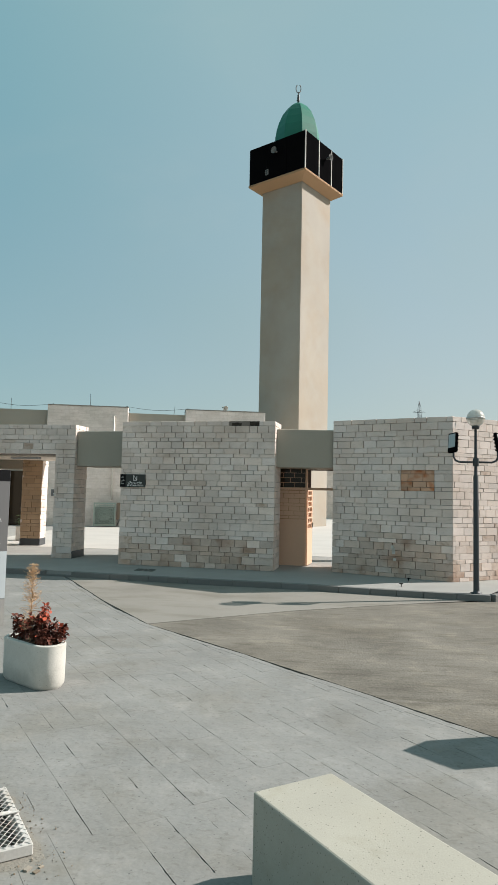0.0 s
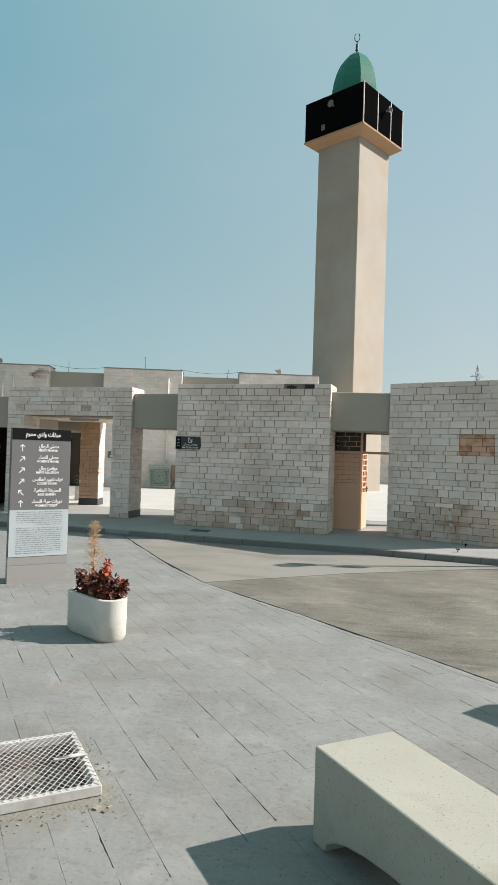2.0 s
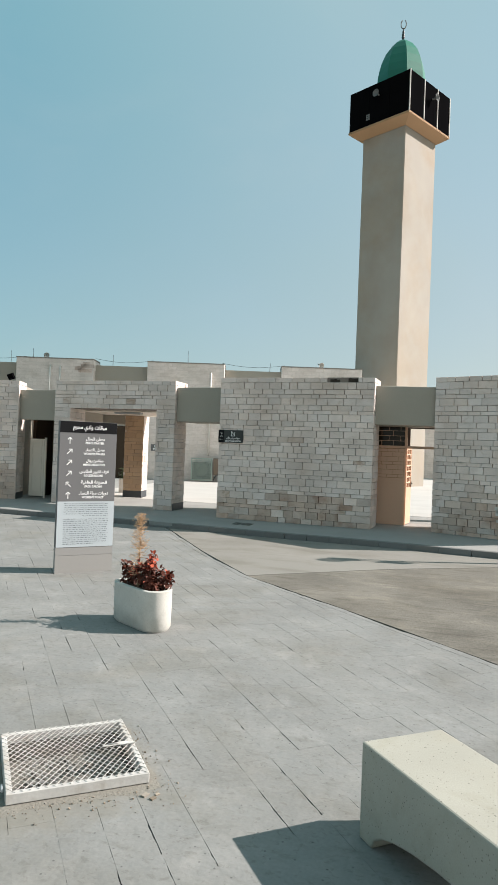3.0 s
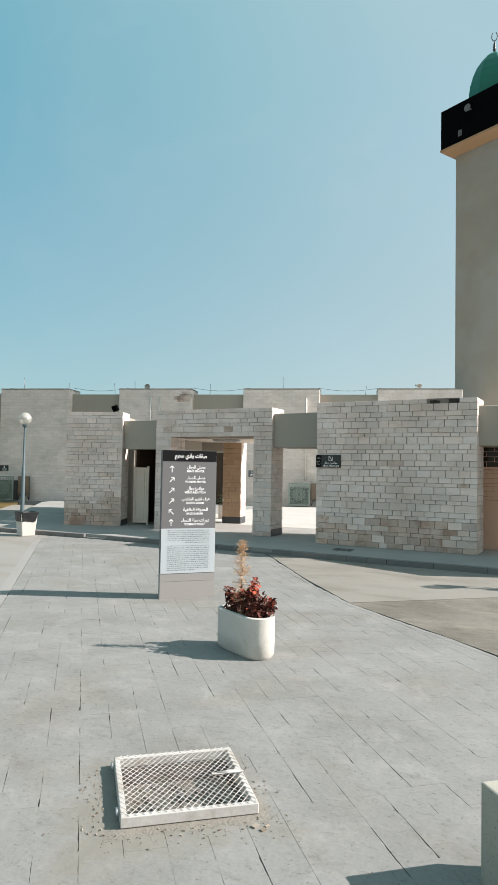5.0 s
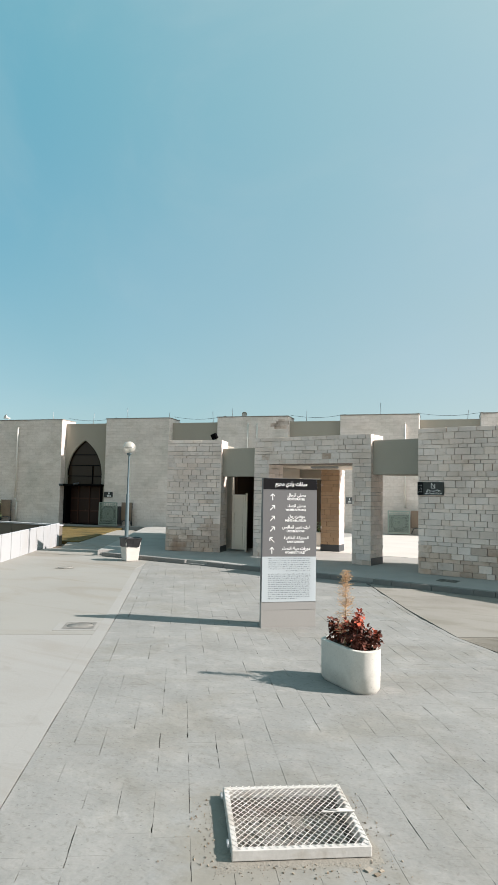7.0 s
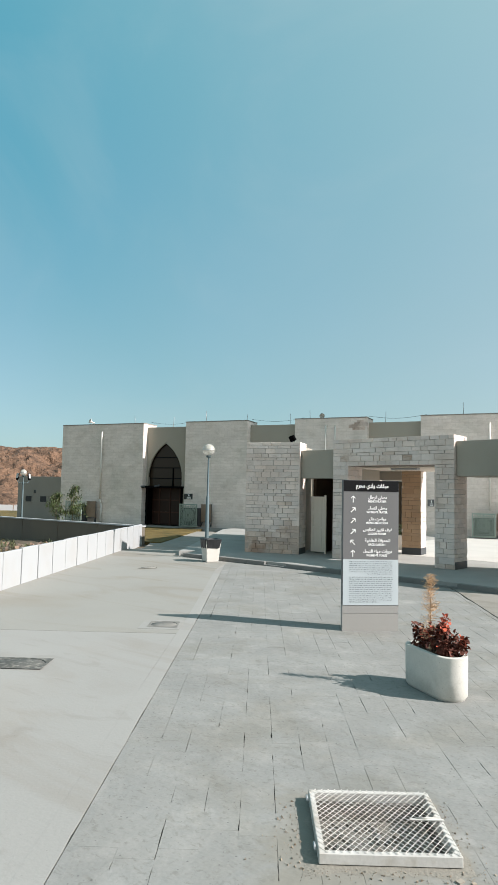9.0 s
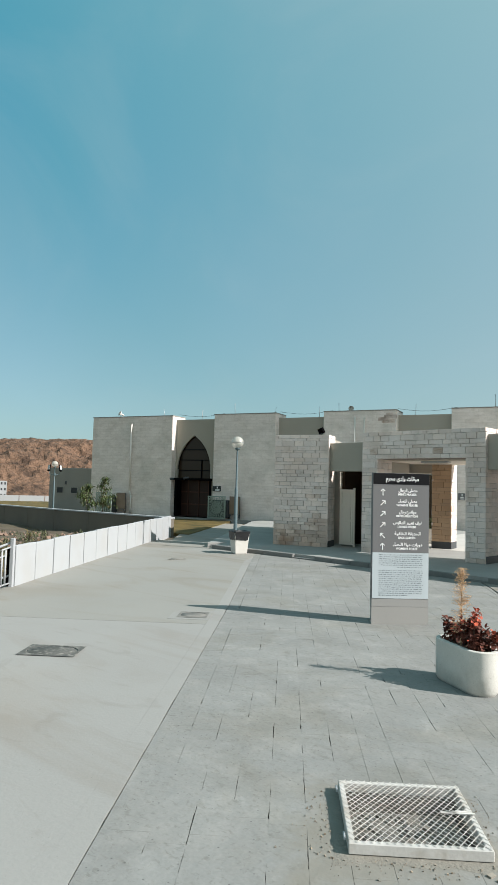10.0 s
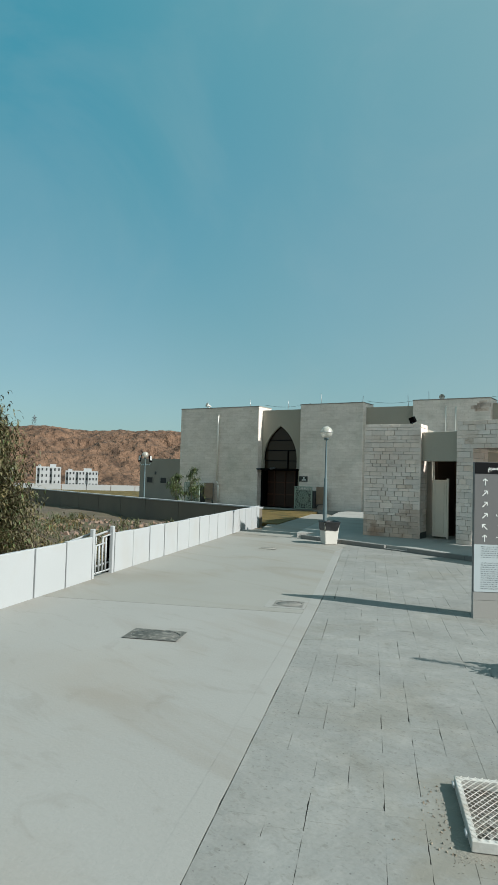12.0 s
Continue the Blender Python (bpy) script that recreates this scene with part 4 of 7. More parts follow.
# ---------------------------------------------------------------- planter
LEAF_MAROON = material("maroon_leaf", (0.105, 0.034, 0.022), rough=0.6, spec=0.2, var=0.4, fine=60, bump=0.1, island=0.3)
LEAF_RED = material("red_leaf", (0.42, 0.095, 0.055), rough=0.6, spec=0.2, var=0.4, fine=60, bump=0.1, island=0.3)
DRY = material("dry_frond", (0.55, 0.37, 0.22), rough=0.8, var=0.3, fine=60, bump=0.1, island=0.25)
SOIL = material("dark_soil", (0.09, 0.06, 0.04), var=0.4, fine=40, bump=0.8, bump_scale=50)
LEAF_GREEN = material("green_leaf", (0.07, 0.098, 0.03), rough=0.5, var=0.35, fine=30, bump=0.1, island=0.35)
LEAF_OLIVE = material("olive_leaf", (0.085, 0.095, 0.045), rough=0.55, var=0.3, fine=30, bump=0.1, island=0.35)
BARK = material("bark", (0.16, 0.12, 0.085), var=0.3, fine=40, bump=0.7, bump_scale=30)


def leaf(bm, p, d, length, width, droop=0.3, rnd=random):
    """One leaf: a folded, drooping blade of four faces."""
    d = Vector(d).normalized()
    side = d.cross(Vector((rnd.uniform(-.3, .3), rnd.uniform(-.3, .3), 1))).normalized()
    up = side.cross(d)
    p = Vector(p)
    mid = p + d * length * 0.5 + up * length * 0.06
    tip = p + d * length - Vector((0, 0, droop * length))
    l, r = mid + side * width / 2 + up * width * 0.18, mid - side * width / 2 + up * width * 0.18
    v = [bm.verts.new(c) for c in (p, l, tip, r, mid)]
    for f in ((0, 4, 1), (1, 4, 2), (2, 4, 3), (3, 4, 0)):
        bm.faces.new([v[k] for k in f])


def curled_leaf(bm, p, d, length, width, rnd):
    """A broad crumpled leaf that curls over towards its tip."""
    d = Vector(d).normalized()
    side = d.cross(Vector((rnd.uniform(-.4, .4), rnd.uniform(-.4, .4), 1))).normalized()
    up = side.cross(d)
    curl, fold = rnd.uniform(0.5, 1.5), rnd.uniform(0.1, 0.5)
    rows = []
    for f, wd in ((0.0, 0.15), (0.35, 0.9), (0.7, 1.0), (1.0, 0.35)):
        a = curl * f
        c = Vector(p) + (d * math.sin(a) + up * (math.cos(a) - 1.0)) * (length / max(curl, 0.3))
        lift = up * math.cos(a) + d * math.sin(a)
        rows.append([bm.verts.new(c + side * (sg * width * 0.5 * wd) + lift * (abs(sg) * fold * width * wd * 0.5 + rnd.uniform(-.08, .08) * width)) for sg in (-1, 0, 1)])
    for a, b in zip(rows, rows[1:]):
        for k in range(2):
            bm.faces.new([a[k], a[k + 1], b[k + 1], b[k]]).smooth = True


def stadium(r, half, n=10):
    pts = [(r * math.cos(radians(a)), half + r * math.sin(radians(a))) for a in [180 * k / n for k in range(n + 1)]]
    return pts + [(-x, -y) for x, y in pts]


def planter_box(m, label, r=0.155, half=0.214, h=0.383):
    t = thing("planter", m, label, "planter", group="concrete planters on the paving")
    bm = bmesh.new()
    rings = []
    for off, z in ((-0.024, 0.0), (-0.020, 0.006), (0.0, 0.034), (0.003, h * 0.5), (0.004, h - 0.006), (-0.002, h), (-0.036, h), (-0.043, h - 0.06)):
        rings.append([bm.verts.new((x, y, z)) for x, y in stadium(r + off, half)])
    n = len(rings[0])
    for i, (a, b) in enumerate(zip(rings, rings[1:])):
        for k in range(n):
            bm.faces.new([a[k], a[(k + 1) % n], b[(k + 1) % n], b[k]]).smooth = True
    bm.faces.new(rings[0][::-1])
    for e in bm.edges:
        if abs(e.verts[0].co.z - e.verts[1].co.z) < 0.001 and (e.verts[0].co.z < 0.02 or e.verts[0].co.z > h - 0.01):
            e.smooth = False
    part("pot", bm, POT_CONCRETE, t, "rounded white concrete pot with grubby specks")
    bm = bmesh.new()
    ring = [bm.verts.new((x, y, h - 0.025)) for x, y in stadium(r - 0.041, half)]
    bm.faces.new(ring)
    part("soil", bm, SOIL, t)
    return t


PLANTER_C = Vector((-1.556, 6.395))
pot = planter_box(pose(PLANTER_C.x, PLANTER_C.y, 0, 0, 0, 55.8), "rounded white concrete planter on the grey paving")


def maroon_plant(parent, seed=3):
    rnd = random.Random(seed)
    plant_m = parent.matrix_basis @ Matrix.Diagonal((0.9, 0.72, 1, 1))
    plant = thing("foliage_plant", plant_m, "dark maroon foliage plant with red tips, in the white planter", "plant")
    dark, red = bmesh.new(), bmesh.new()
    heads = [(0.02, -0.17, 0.34, 0.08), (0.06, -0.08, 0.31, 0.09), (-0.03, -0.22, 0.26, 0.09), (0.01, -0.33, 0.13, 0.09), (0.08, -0.26, 0.19, 0.08),
             (-0.06, -0.06, 0.22, 0.09), (0.03, 0.06, 0.16, 0.08), (-0.02, 0.24, 0.17, 0.07), (-0.03, 0.36, 0.20, 0.06), (0.03, 0.30, 0.12, 0.07),
             (0.11, -0.40, 0.17, 0.05), (-0.02, -0.12, 0.16, 0.1), (-0.08, -0.30, 0.12, 0.07)]
    for hx, hy, hz, hr in heads:
        stem = bmesh.new()
        tube(stem, (hx * 0.7, hy * 0.8, 0.34), (hx, hy, 0.36 + hz * 0.7), 0.008, 0.004, 6)
        part("stem", stem, BARK, plant)
        for k in range(64):
            a, e = rnd.uniform(0, 6.28), rnd.uniform(-0.6, 1.2)
            d = Vector((math.cos(a) * math.cos(e), math.sin(a) * math.cos(e), math.sin(e)))
            z = 0.36 + hz * rnd.uniform(0.2, 0.98)
            top = z > 0.36 + 0.2 and rnd.random() < 0.75 or hx > 0.1 and z > 0.46 and rnd.random() < 0.6
            p = Vector((hx, hy, z)) + d * rnd.uniform(0, hr * 0.6)
            curled_leaf(red if top or rnd.random() < 0.03 else dark, p, d, rnd.uniform(0.035, 0.06), rnd.uniform(0.034, 0.05), rnd)
    part("foliage", dark, LEAF_MAROON, plant, "dark maroon curled leaves")
    part("top_leaves", red, LEAF_RED, plant, "red young leaves")
    # the dead frond
    fr = thing("dead_frond", parent.matrix_basis.copy(), "dried tan shrub stem with needle twigs, in the white planter", "plant")
    st, nd = bmesh.new(), bmesh.new()
    pts = [Vector((-0.02, 0.05, 0.34)), Vector((-0.025, 0.05, 0.55)), Vector((-0.01, 0.055, 0.75)), Vector((-0.02, 0.06, 0.95)), Vector((-0.01, 0.055, 1.06))]
    for k, (p, q) in enumerate(zip(pts, pts[1:])):
        tube(st, p, q, 0.009 - 0.0018 * k, 0.0072 - 0.0018 * k, 6)
    for k in range(310):
        f = rnd.uniform(0.10, 0.98) ** 0.9
        i = min(3, int(f * 4))
        p = pts[i].lerp(pts[i + 1], f * 4 - i)
        a = rnd.uniform(0, 6.28)
        l = rnd.uniform(0.035, 0.15) * (1.08 - 0.62 * f)
        d = Vector((math.cos(a), math.sin(a), rnd.uniform(-0.1, 0.75))).normalized()
        q = p + d * l
        tube(nd, p, q, 0.0022, 0.001, 3, caps=False)
        for j in range(3):
            g = p.lerp(q, rnd.uniform(0.3, 0.95))
            tube(nd, g, g + Vector((rnd.uniform(-1, 1), rnd.uniform(-1, 1), rnd.uniform(-.2, 1))).normalized() * l * 0.3, 0.0016, 0.0008, 3, caps=False)
    part("stem", st, DRY, fr)
    part("needles", nd, DRY, fr, "dry tan needles")


maroon_plant(pot)
# stand-in box, out of view, for whatever casts the shadow on the paving
caster = thing("shadow_caster", pose(3.40, 5.74, 0, 0, 0, -43), "grey metal box on a concrete plinth, added to cast a shadow", "cabinet")
bm = bmesh.new()
box(bm, -0.32, 0.32, -0.22, 0.22, 0, 0.3)
bevel(bm, 0.02, 1)
part("plinth", bm, WHITE_CONCRETE, caster)
bm = bmesh.new()
box(bm, -0.21, 0.21, -0.15, 0.15, 0.3, 1.2)
bevel(bm, 0.01, 1)
part("body", bm, STEEL, caster)
bm = bmesh.new()
box(bm, -0.18, 0.18, -0.165, -0.15, 0.34, 1.16)
part("door", bm, STEEL, caster)


# ---------------------------------------------------------------- bench
def bench():
    speck = material("speckled_cream_concrete", (0.365, 0.35, 0.295), var=0.13, fine=160, coarse=2.0, bump=0.1, bump_scale=120, tint=(0.36, 0.33, 0.26), tint_scale=2.5, tint_amount=0.5)
    speckle(speck, 55, 0.09, 0.17, 0.5)
    speckle(speck, 27, 0.05, 0.11, 0.35)
    smear(speck, 2.2, 0.5, 0.66, (0.86, 0.85, 0.80), 1.5, 40)
    # x runs along the bench, y across it, from the corner nearest the sign
    L, W, H = 1.75, 0.44, 0.43
    m = Matrix.Translation((0.738, 3.488, 0)) @ Matrix.Rotation(radians(PLAZA_YAW - 90), 4, "Z")
    t = thing("bench", m, "cream speckled concrete bench with an arched underside, on the paving", "bench")
    foot, rise = 0.10, 0.175
    prof = [(0, 0), (foot, 0)]
    n = 14
    for k in range(1, n):
        a = math.pi * k / n
        c, s = math.cos(a), math.sin(a)
        prof.append((L / 2 - (L / 2 - foot) * math.copysign(abs(c) ** 0.95, c), rise * s ** 0.95))
    prof += [(L - foot, 0), (L, 0), (L, H), (0, H)]
    bm = bmesh.new()
    front = [bm.verts.new((x, 0, z)) for x, z in prof]
    back = [bm.verts.new((x, W, z)) for x, z in prof]
    n = len(prof)
    bm.faces.new(front)
    bm.faces.new(back[::-1])
    for k in range(n):
        bm.faces.new([front[(k + 1) % n], front[k], back[k], back[(k + 1) % n]])
    bmesh.ops.recalc_face_normals(bm, faces=bm.faces)
    bevel(bm, 0.009, 2)
    part("seat", bm, speck, t)


bench()

# ---------------------------------------------------------------- grate over a pit
GRATE_UV = (1.640, 0.932)
PIT = 0.315
GRATE_PAINT = material("chalky_white_metal_paint", (0.50, 0.485, 0.455), var=0.15, fine=60, coarse=8, bump=0.1, rough=0.7, tint=(0.34, 0.29, 0.23), tint_scale=9, tint_amount=0.6)


def grate():
    x, y, _ = plaza(*GRATE_UV)
    t = thing("pit_cover", pose(x, y, 0, 0, 0, PLAZA_YAW), "white-painted expanded metal grate over a square pit", "grate")
    o, w, h = 0.347, 0.032, 0.060
    for x0, x1, y0, y1 in ((-o, o, -o, -o + w), (-o, o, o - w, o), (-o, -o + w, -o + w, o - w), (o - w, o, -o + w, o - w)):
        bm = bmesh.new()
        box(bm, x0, x1, y0, y1, 0.006, h)
        bevel(bm, 0.004, 1)
        part("frame_bar", bm, GRATE_PAINT, t)
    bm = bmesh.new()
    sx = 0.030
    # two families of slanted strands
    for fam in (-1, 1):
        c = -2.2
        while c < 2.2:
            # line x = c + fam * y * slope, cut to the square
            slope = 0.72
            pts = []
            for yy in (-o + 0.004, o - 0.004):
                pts.append((c + fam * yy * slope, yy))
            (xa, ya), (xb, yb) = pts
            lim = o - 0.004
            def cut(xa, ya, xb, yb):
                for s in (-1, 1):
                    if s * xa > lim and s * xb > lim:
                        return None
                    if s * xa > lim:
                        f = (s * lim - xa) / (xb - xa)
                        xa, ya = s * lim, ya + (yb - ya) * f
                    if s * xb > lim:
                        f = (s * lim - xb) / (xa - xb)
                        xb, yb = s * lim, yb + (ya - yb) * f
                return xa, ya, xb, yb
            r = cut(xa, ya, xb, yb)
            if r and math.hypot(r[2] - r[0], r[3] - r[1]) > 0.02:
                d = Vector((r[2] - r[0], r[3] - r[1], 0))
                m = pose(r[0], r[1], h + (0.003 if fam > 0 else 0.0), 0, 0, math.degrees(math.atan2(d.y, d.x)))
                box(bm, 0, d.length, -0.0014, 0.0014, 0, 0.0026, m)
            c += sx * 1.25
    part("mesh", bm, GRATE_PAINT, t, "white diamond mesh")
    bm = bmesh.new()
    box(bm, 0.17, 0.35, -0.010, 0.010, h + 0.006, h + 0.010)
    box(bm, 0.25, 0.33, -0.018, 0.018, h + 0.010, h + 0.014)
    tube(bm, (0.20, 0, h + 0.014), (0.31, 0, h + 0.014), 0.004)
    part("hasp", bm, GRATE_PAINT, t, "white hasp and bolt")
    for yy in (-0.25, 0.27):
        bm = bmesh.new()
        tube(bm, (-o - 0.012, yy - 0.03, 0.045), (-o - 0.012, yy + 0.03, 0.045), 0.007)
        part("hinge", bm, WHITE, t)


grate()


def pit():
    x, y, _ = plaza(*GRATE_UV)
    bm = bmesh.new()
    vs = box(bm, -PIT, PIT, -PIT, PIT, -0.10, -0.002)
    top = [f for f in bm.faces if all(v.co.z > -0.01 for v in f.verts)]
    bmesh.ops.delete(bm, geom=top, context="FACES_ONLY")
    bmesh.ops.reverse_faces(bm, faces=bm.faces)
    thing("pit", pose(x, y, 0, 0, 0, PLAZA_YAW), "shallow sandy pit under the grate", "pit", kind="structure", bm=bm,
          mat=material("pit_sand", (0.19, 0.178, 0.155), var=0.3, coarse=5, fine=40, bump=0.9, bump_scale=30, tint=(0.11, 0.102, 0.09), tint_scale=4, tint_amount=0.8))
    rnd = random.Random(2)
    bm = bmesh.new()
    for k in range(120):
        s = rnd.choice((0.006, 0.01, 0.014, 0.022))
        mm = Matrix.Translation((rnd.uniform(-.28, .28), rnd.uniform(-.28, .28), -0.095)) @ Euler((rnd.uniform(0, 3), rnd.uniform(0, 3), rnd.uniform(0, 3))).to_matrix().to_4x4()
        box(bm, -s, s, -s * 0.7, s * 0.7, -s * 0.5, s * 0.5, mm)
    thing("rubble", pose(x, y, 0, 0, 0, PLAZA_YAW), "small stones lying in the pit", "rubble", kind="stuff", bm=bm, mat=material("pit_rubble", (0.21, 0.197, 0.175), var=0.25, fine=60, island=0.25, bump=0.3))


pit()

# ---------------------------------------------------------------- manhole covers
IRON = material("cast_iron", (0.115, 0.117, 0.108), rough=0.8, spec=0.1, var=0.4, fine=40, bump=0.6, bump_scale=80, tint=(0.27, 0.26, 0.235), tint_scale=16, tint_amount=1.0)


WORN_IRON = material("worn_dusty_iron", (0.17, 0.165, 0.15), rough=0.85, var=0.3, fine=30, bump=0.4, bump_scale=60, tint=(0.25, 0.24, 0.22), tint_scale=6, tint_amount=0.8)


def manhole(x, y, size, label, collar=False, iron=IRON, squat=1.0):
    t = thing("manhole_cover", pose(x, y, 0, 0, 0, PLAZA_YAW) @ Matrix.Diagonal((1, squat, 1, 1)), label, "manhole cover", group="manhole covers in the drive")
    s = size / 2
    if collar:
        bm = bmesh.new()
        box(bm, -s - 0.1, s + 0.04, -s - 0.1, s + 0.1, -0.02, 0.004)
        part("collar", bm, CONCRETE, t, "concrete collar")
    bm = bmesh.new()
    n = 32
    outer = []
    for k in range(n):
        a = 2 * math.pi * k / n
        c, d = math.cos(a), math.sin(a)
        f = s / max(abs(c), abs(d))
        outer.append((c * f, d * f))
    z = 0.008
    ro = [bm.verts.new((x_, y_, z)) for x_, y_ in outer]
    ri = [bm.verts.new((s * 0.9 * math.cos(2 * math.pi * k / n), s * 0.9 * math.sin(2 * math.pi * k / n), z)) for k in range(n)]
    rl = [bm.verts.new((v.co.x, v.co.y, z - 0.01)) for v in ri]
    for k in range(n):
        j = (k + 1) % n
        bm.faces.new([ro[k], ro[j], ri[j], ri[k]])
        bm.faces.new([ri[k], ri[j], rl[j], rl[k]])
    part("frame", bm, iron, t, "square frame")
    bm = bmesh.new()
    lathe(bm, [(0, 0.006), (s * 0.86, 0.006), (s * 0.88, 0.0)], n)
    part("lid", bm, iron, t, "round worn lid")


manhole(-5.22, 4.465, 0.60, "rectangular cast iron manhole cover with a round lid, smeared with cement", squat=0.73)
manhole(-5.56, 6.92, 0.40, "weathered manhole cover in a pale concrete collar", collar=True, iron=WORN_IRON)
manhole(-10.60, 11.55, 0.42, "faint worn manhole cover set in the concrete", iron=BORDER)


# ---------------------------------------------------------------- litter bin
def litter_bin():
    m = pose(-10.55, 13.74, 0, 0, 0, 62)
    t = thing("litter_bin", m, "tapered concrete litter bin lined with a black bag, beside the kerb", "bin")
    bm = bmesh.new()
    rings = [[bm.verts.new((sx * r, sy * r, z)) for sx, sy in ((-1, -1), (1, -1), (1, 1), (-1, 1))] for r, z in ((0.165, 0.0), (0.215, 0.57), (0.185, 0.57), (0.15, 0.1))]
    for a, b in zip(rings, rings[1:]):
        for k in range(4):
            bm.faces.new([a[k], a[(k + 1) % 4], b[(k + 1) % 4], b[k]])
    bm.faces.new(rings[0][::-1])
    bm.faces.new(rings[-1])
    bevel(bm, 0.02, 2)
    part("bin_body", bm, WHITE_CONCRETE, t, "tapered pale concrete body")
    bag = glass("black_bin_bag", (0.008, 0.008, 0.009), 0.5)
    bm = bmesh.new()
    rnd = random.Random(4)
    n = 28
    rows = []
    for f, z in ((1.03, 0.37), (1.04, 0.45), (1.05, 0.54), (1.07, 0.585), (0.98, 0.60), (0.84, 0.57), (0.7, 0.4)):
        row = []
        for k in range(n):
            a = 2 * math.pi * k / n
            c, d = math.cos(a), math.sin(a)
            q = 1 / max(abs(c), abs(d))
            r = (0.165 + 0.05 * z / 0.57) * min(q, 1.3) * f + rnd.uniform(0, 0.012)
            row.append(bm.verts.new((c * r, d * r, z + (rnd.uniform(-0.02, 0.015) if z < 0.4 else rnd.uniform(-.008, .008)))))
        rows.append(row)
    for a, b in zip(rows, rows[1:]):
        for k in range(n):
            bm.faces.new([a[k], a[(k + 1) % n], b[(k + 1) % n], b[k]])
    part("bag", bm, bag, t, "black plastic bag folded over the rim")


litter_bin()


# ---------------------------------------------------------------- fence and gate
FENCE_H = 0.67
gate_a, gate_b = Vector((-8.86, 5.76)), Vector((-9.34, 6.46))


def fence_run(name, a, b, label, pitch=0.838, h=FENCE_H):
    m, length = along(a, b)
    t = thing(name, m, label, "fence")
    n = max(1, math.ceil(length / pitch - 0.02))
    step = pitch
    rnd = random.Random(n)
    for k in range(n):
        bm = bmesh.new()
        box(bm, k * step + rnd.uniform(0.020, 0.032), min((k + 1) * step, length) - 0.020, -0.03 + rnd.uniform(-.004, .004), 0.04, -0.15, h + rnd.uniform(-.008, .008))
        bevel(bm, 0.008, 1)
        part("panel", bm, WHITE, t)
    bm = bmesh.new()
    # black backing added so that the gaps between panels read dark
    for k in range(n + 1):
        box(bm, min(k * step, length) - 0.03, min(k * step, length) + 0.03, 0.042, 0.10, -0.15, h - 0.02)
    box(bm, 0, length, 0.042, 0.08, 0.1, h - 0.03)
    part("backing_rail", bm, BLACK, t, "black posts and rail added behind the panels to darken the gaps")
    return t


fence_run("panel_fence", gate_a - fd * 0.87 * 13, gate_a, "low fence of white panels beside the concrete drive", pitch=0.87)
fence_run("panel_fence", gate_b, fence_far, "long low fence of white panels beside the concrete drive")


def gate():
    m, length = along(gate_a, gate_b)
    t = thing("stair_gate", m, "white metal posts and handrails at garden steps in the fence", "gate")
    for x in (0.03, length - 0.05):
        bm = bmesh.new()
        box(bm, x - 0.034, x + 0.034, -0.034, 0.034, -0.1, 0.80)
        bevel(bm, 0.008, 1)
        part("post", bm, WHITE, t)
    # handrails that run down the steps behind the opening
    for x in (0.06, length - 0.05):
        bm = bmesh.new()
        tube(bm, (x, 0.0, 0.74), (x, 1.6, 0.10), 0.02, n=8)
        tube(bm, (x, 0.0, 0.20), (x, 1.6, -0.44), 0.016, n=8)
        for k in range(1, 6):
            y = k * 0.3
            tube(bm, (x, y, 0.74 - 0.4 * y), (x, y, 0.2 - 0.4 * y), 0.012, n=6)
        tube(bm, (x, 1.6, 0.12), (x, 1.6, -0.75), 0.02, n=8)
        part("handrail", bm, WHITE, t)
    bm = bmesh.new()
    for x in (0.2, 0.33, 0.46, 0.59):
        tube(bm, (x, 0.02, 0.06), (x, 0.02, 0.52 if x < 0.4 else 0.62), 0.017, n=6)
    tube(bm, (0.03, 0.02, 0.50), (length - 0.3, 0.02, 0.53), 0.015, n=6)
    tube(bm, (length - 0.42, 0.02, 0.63), (length - 0.05, 0.02, 0.66), 0.015, n=6)
    tube(bm, (0.03, 0.02, 0.06), (length - 0.05, 0.02, 0.06), 0.015, n=6)
    part("gate_leaf", bm, WHITE, t, "white barred gate leaf")
    st = thing("garden_steps", m, "concrete steps down from the fence into the garden", "steps")
    for k in range(4):
        bm = bmesh.new()
        box(bm, 0.0, length, 0.08 + k * 0.3, 0.38 + k * 0.3, -0.9, -0.02 - k * 0.17)
        part("step", bm, CONCRETE, st)


gate()

RET_GREY = material("grey_retaining_concrete", (0.16, 0.138, 0.11), var=0.15, coarse=0.6, bump=0.4, tint=(0.12, 0.11, 0.095), tint_scale=0.5, tint_amount=0.7)


def retaining_wall():
    pts = [(-16.16, 16.62), (-23.4, 16.75), (-36.8, 17.7), (-62.0, 20.5)]
    t = thing("retaining_wall", Matrix(), "dark grey retaining wall with a white coping round the sunken garden", "wall", kind="structure")
    for a, b in zip(pts, pts[1:]):
        m, length = along(b, a)
        n = max(1, round(length / 2.4))
        for k in range(n):
            bm = bmesh.new()
            box(bm, k * length / n + 0.012, (k + 1) * length / n - 0.012, 0.0, 0.16, -2.4, 0.57)
            part("panel", bm, RET_GREY, t, m=m)
        bm = bmesh.new()
        box(bm, 0, length, -0.03, 0.19, 0.57, 0.62)
        part("coping", bm, WHITE, t, m=m)


retaining_wall()


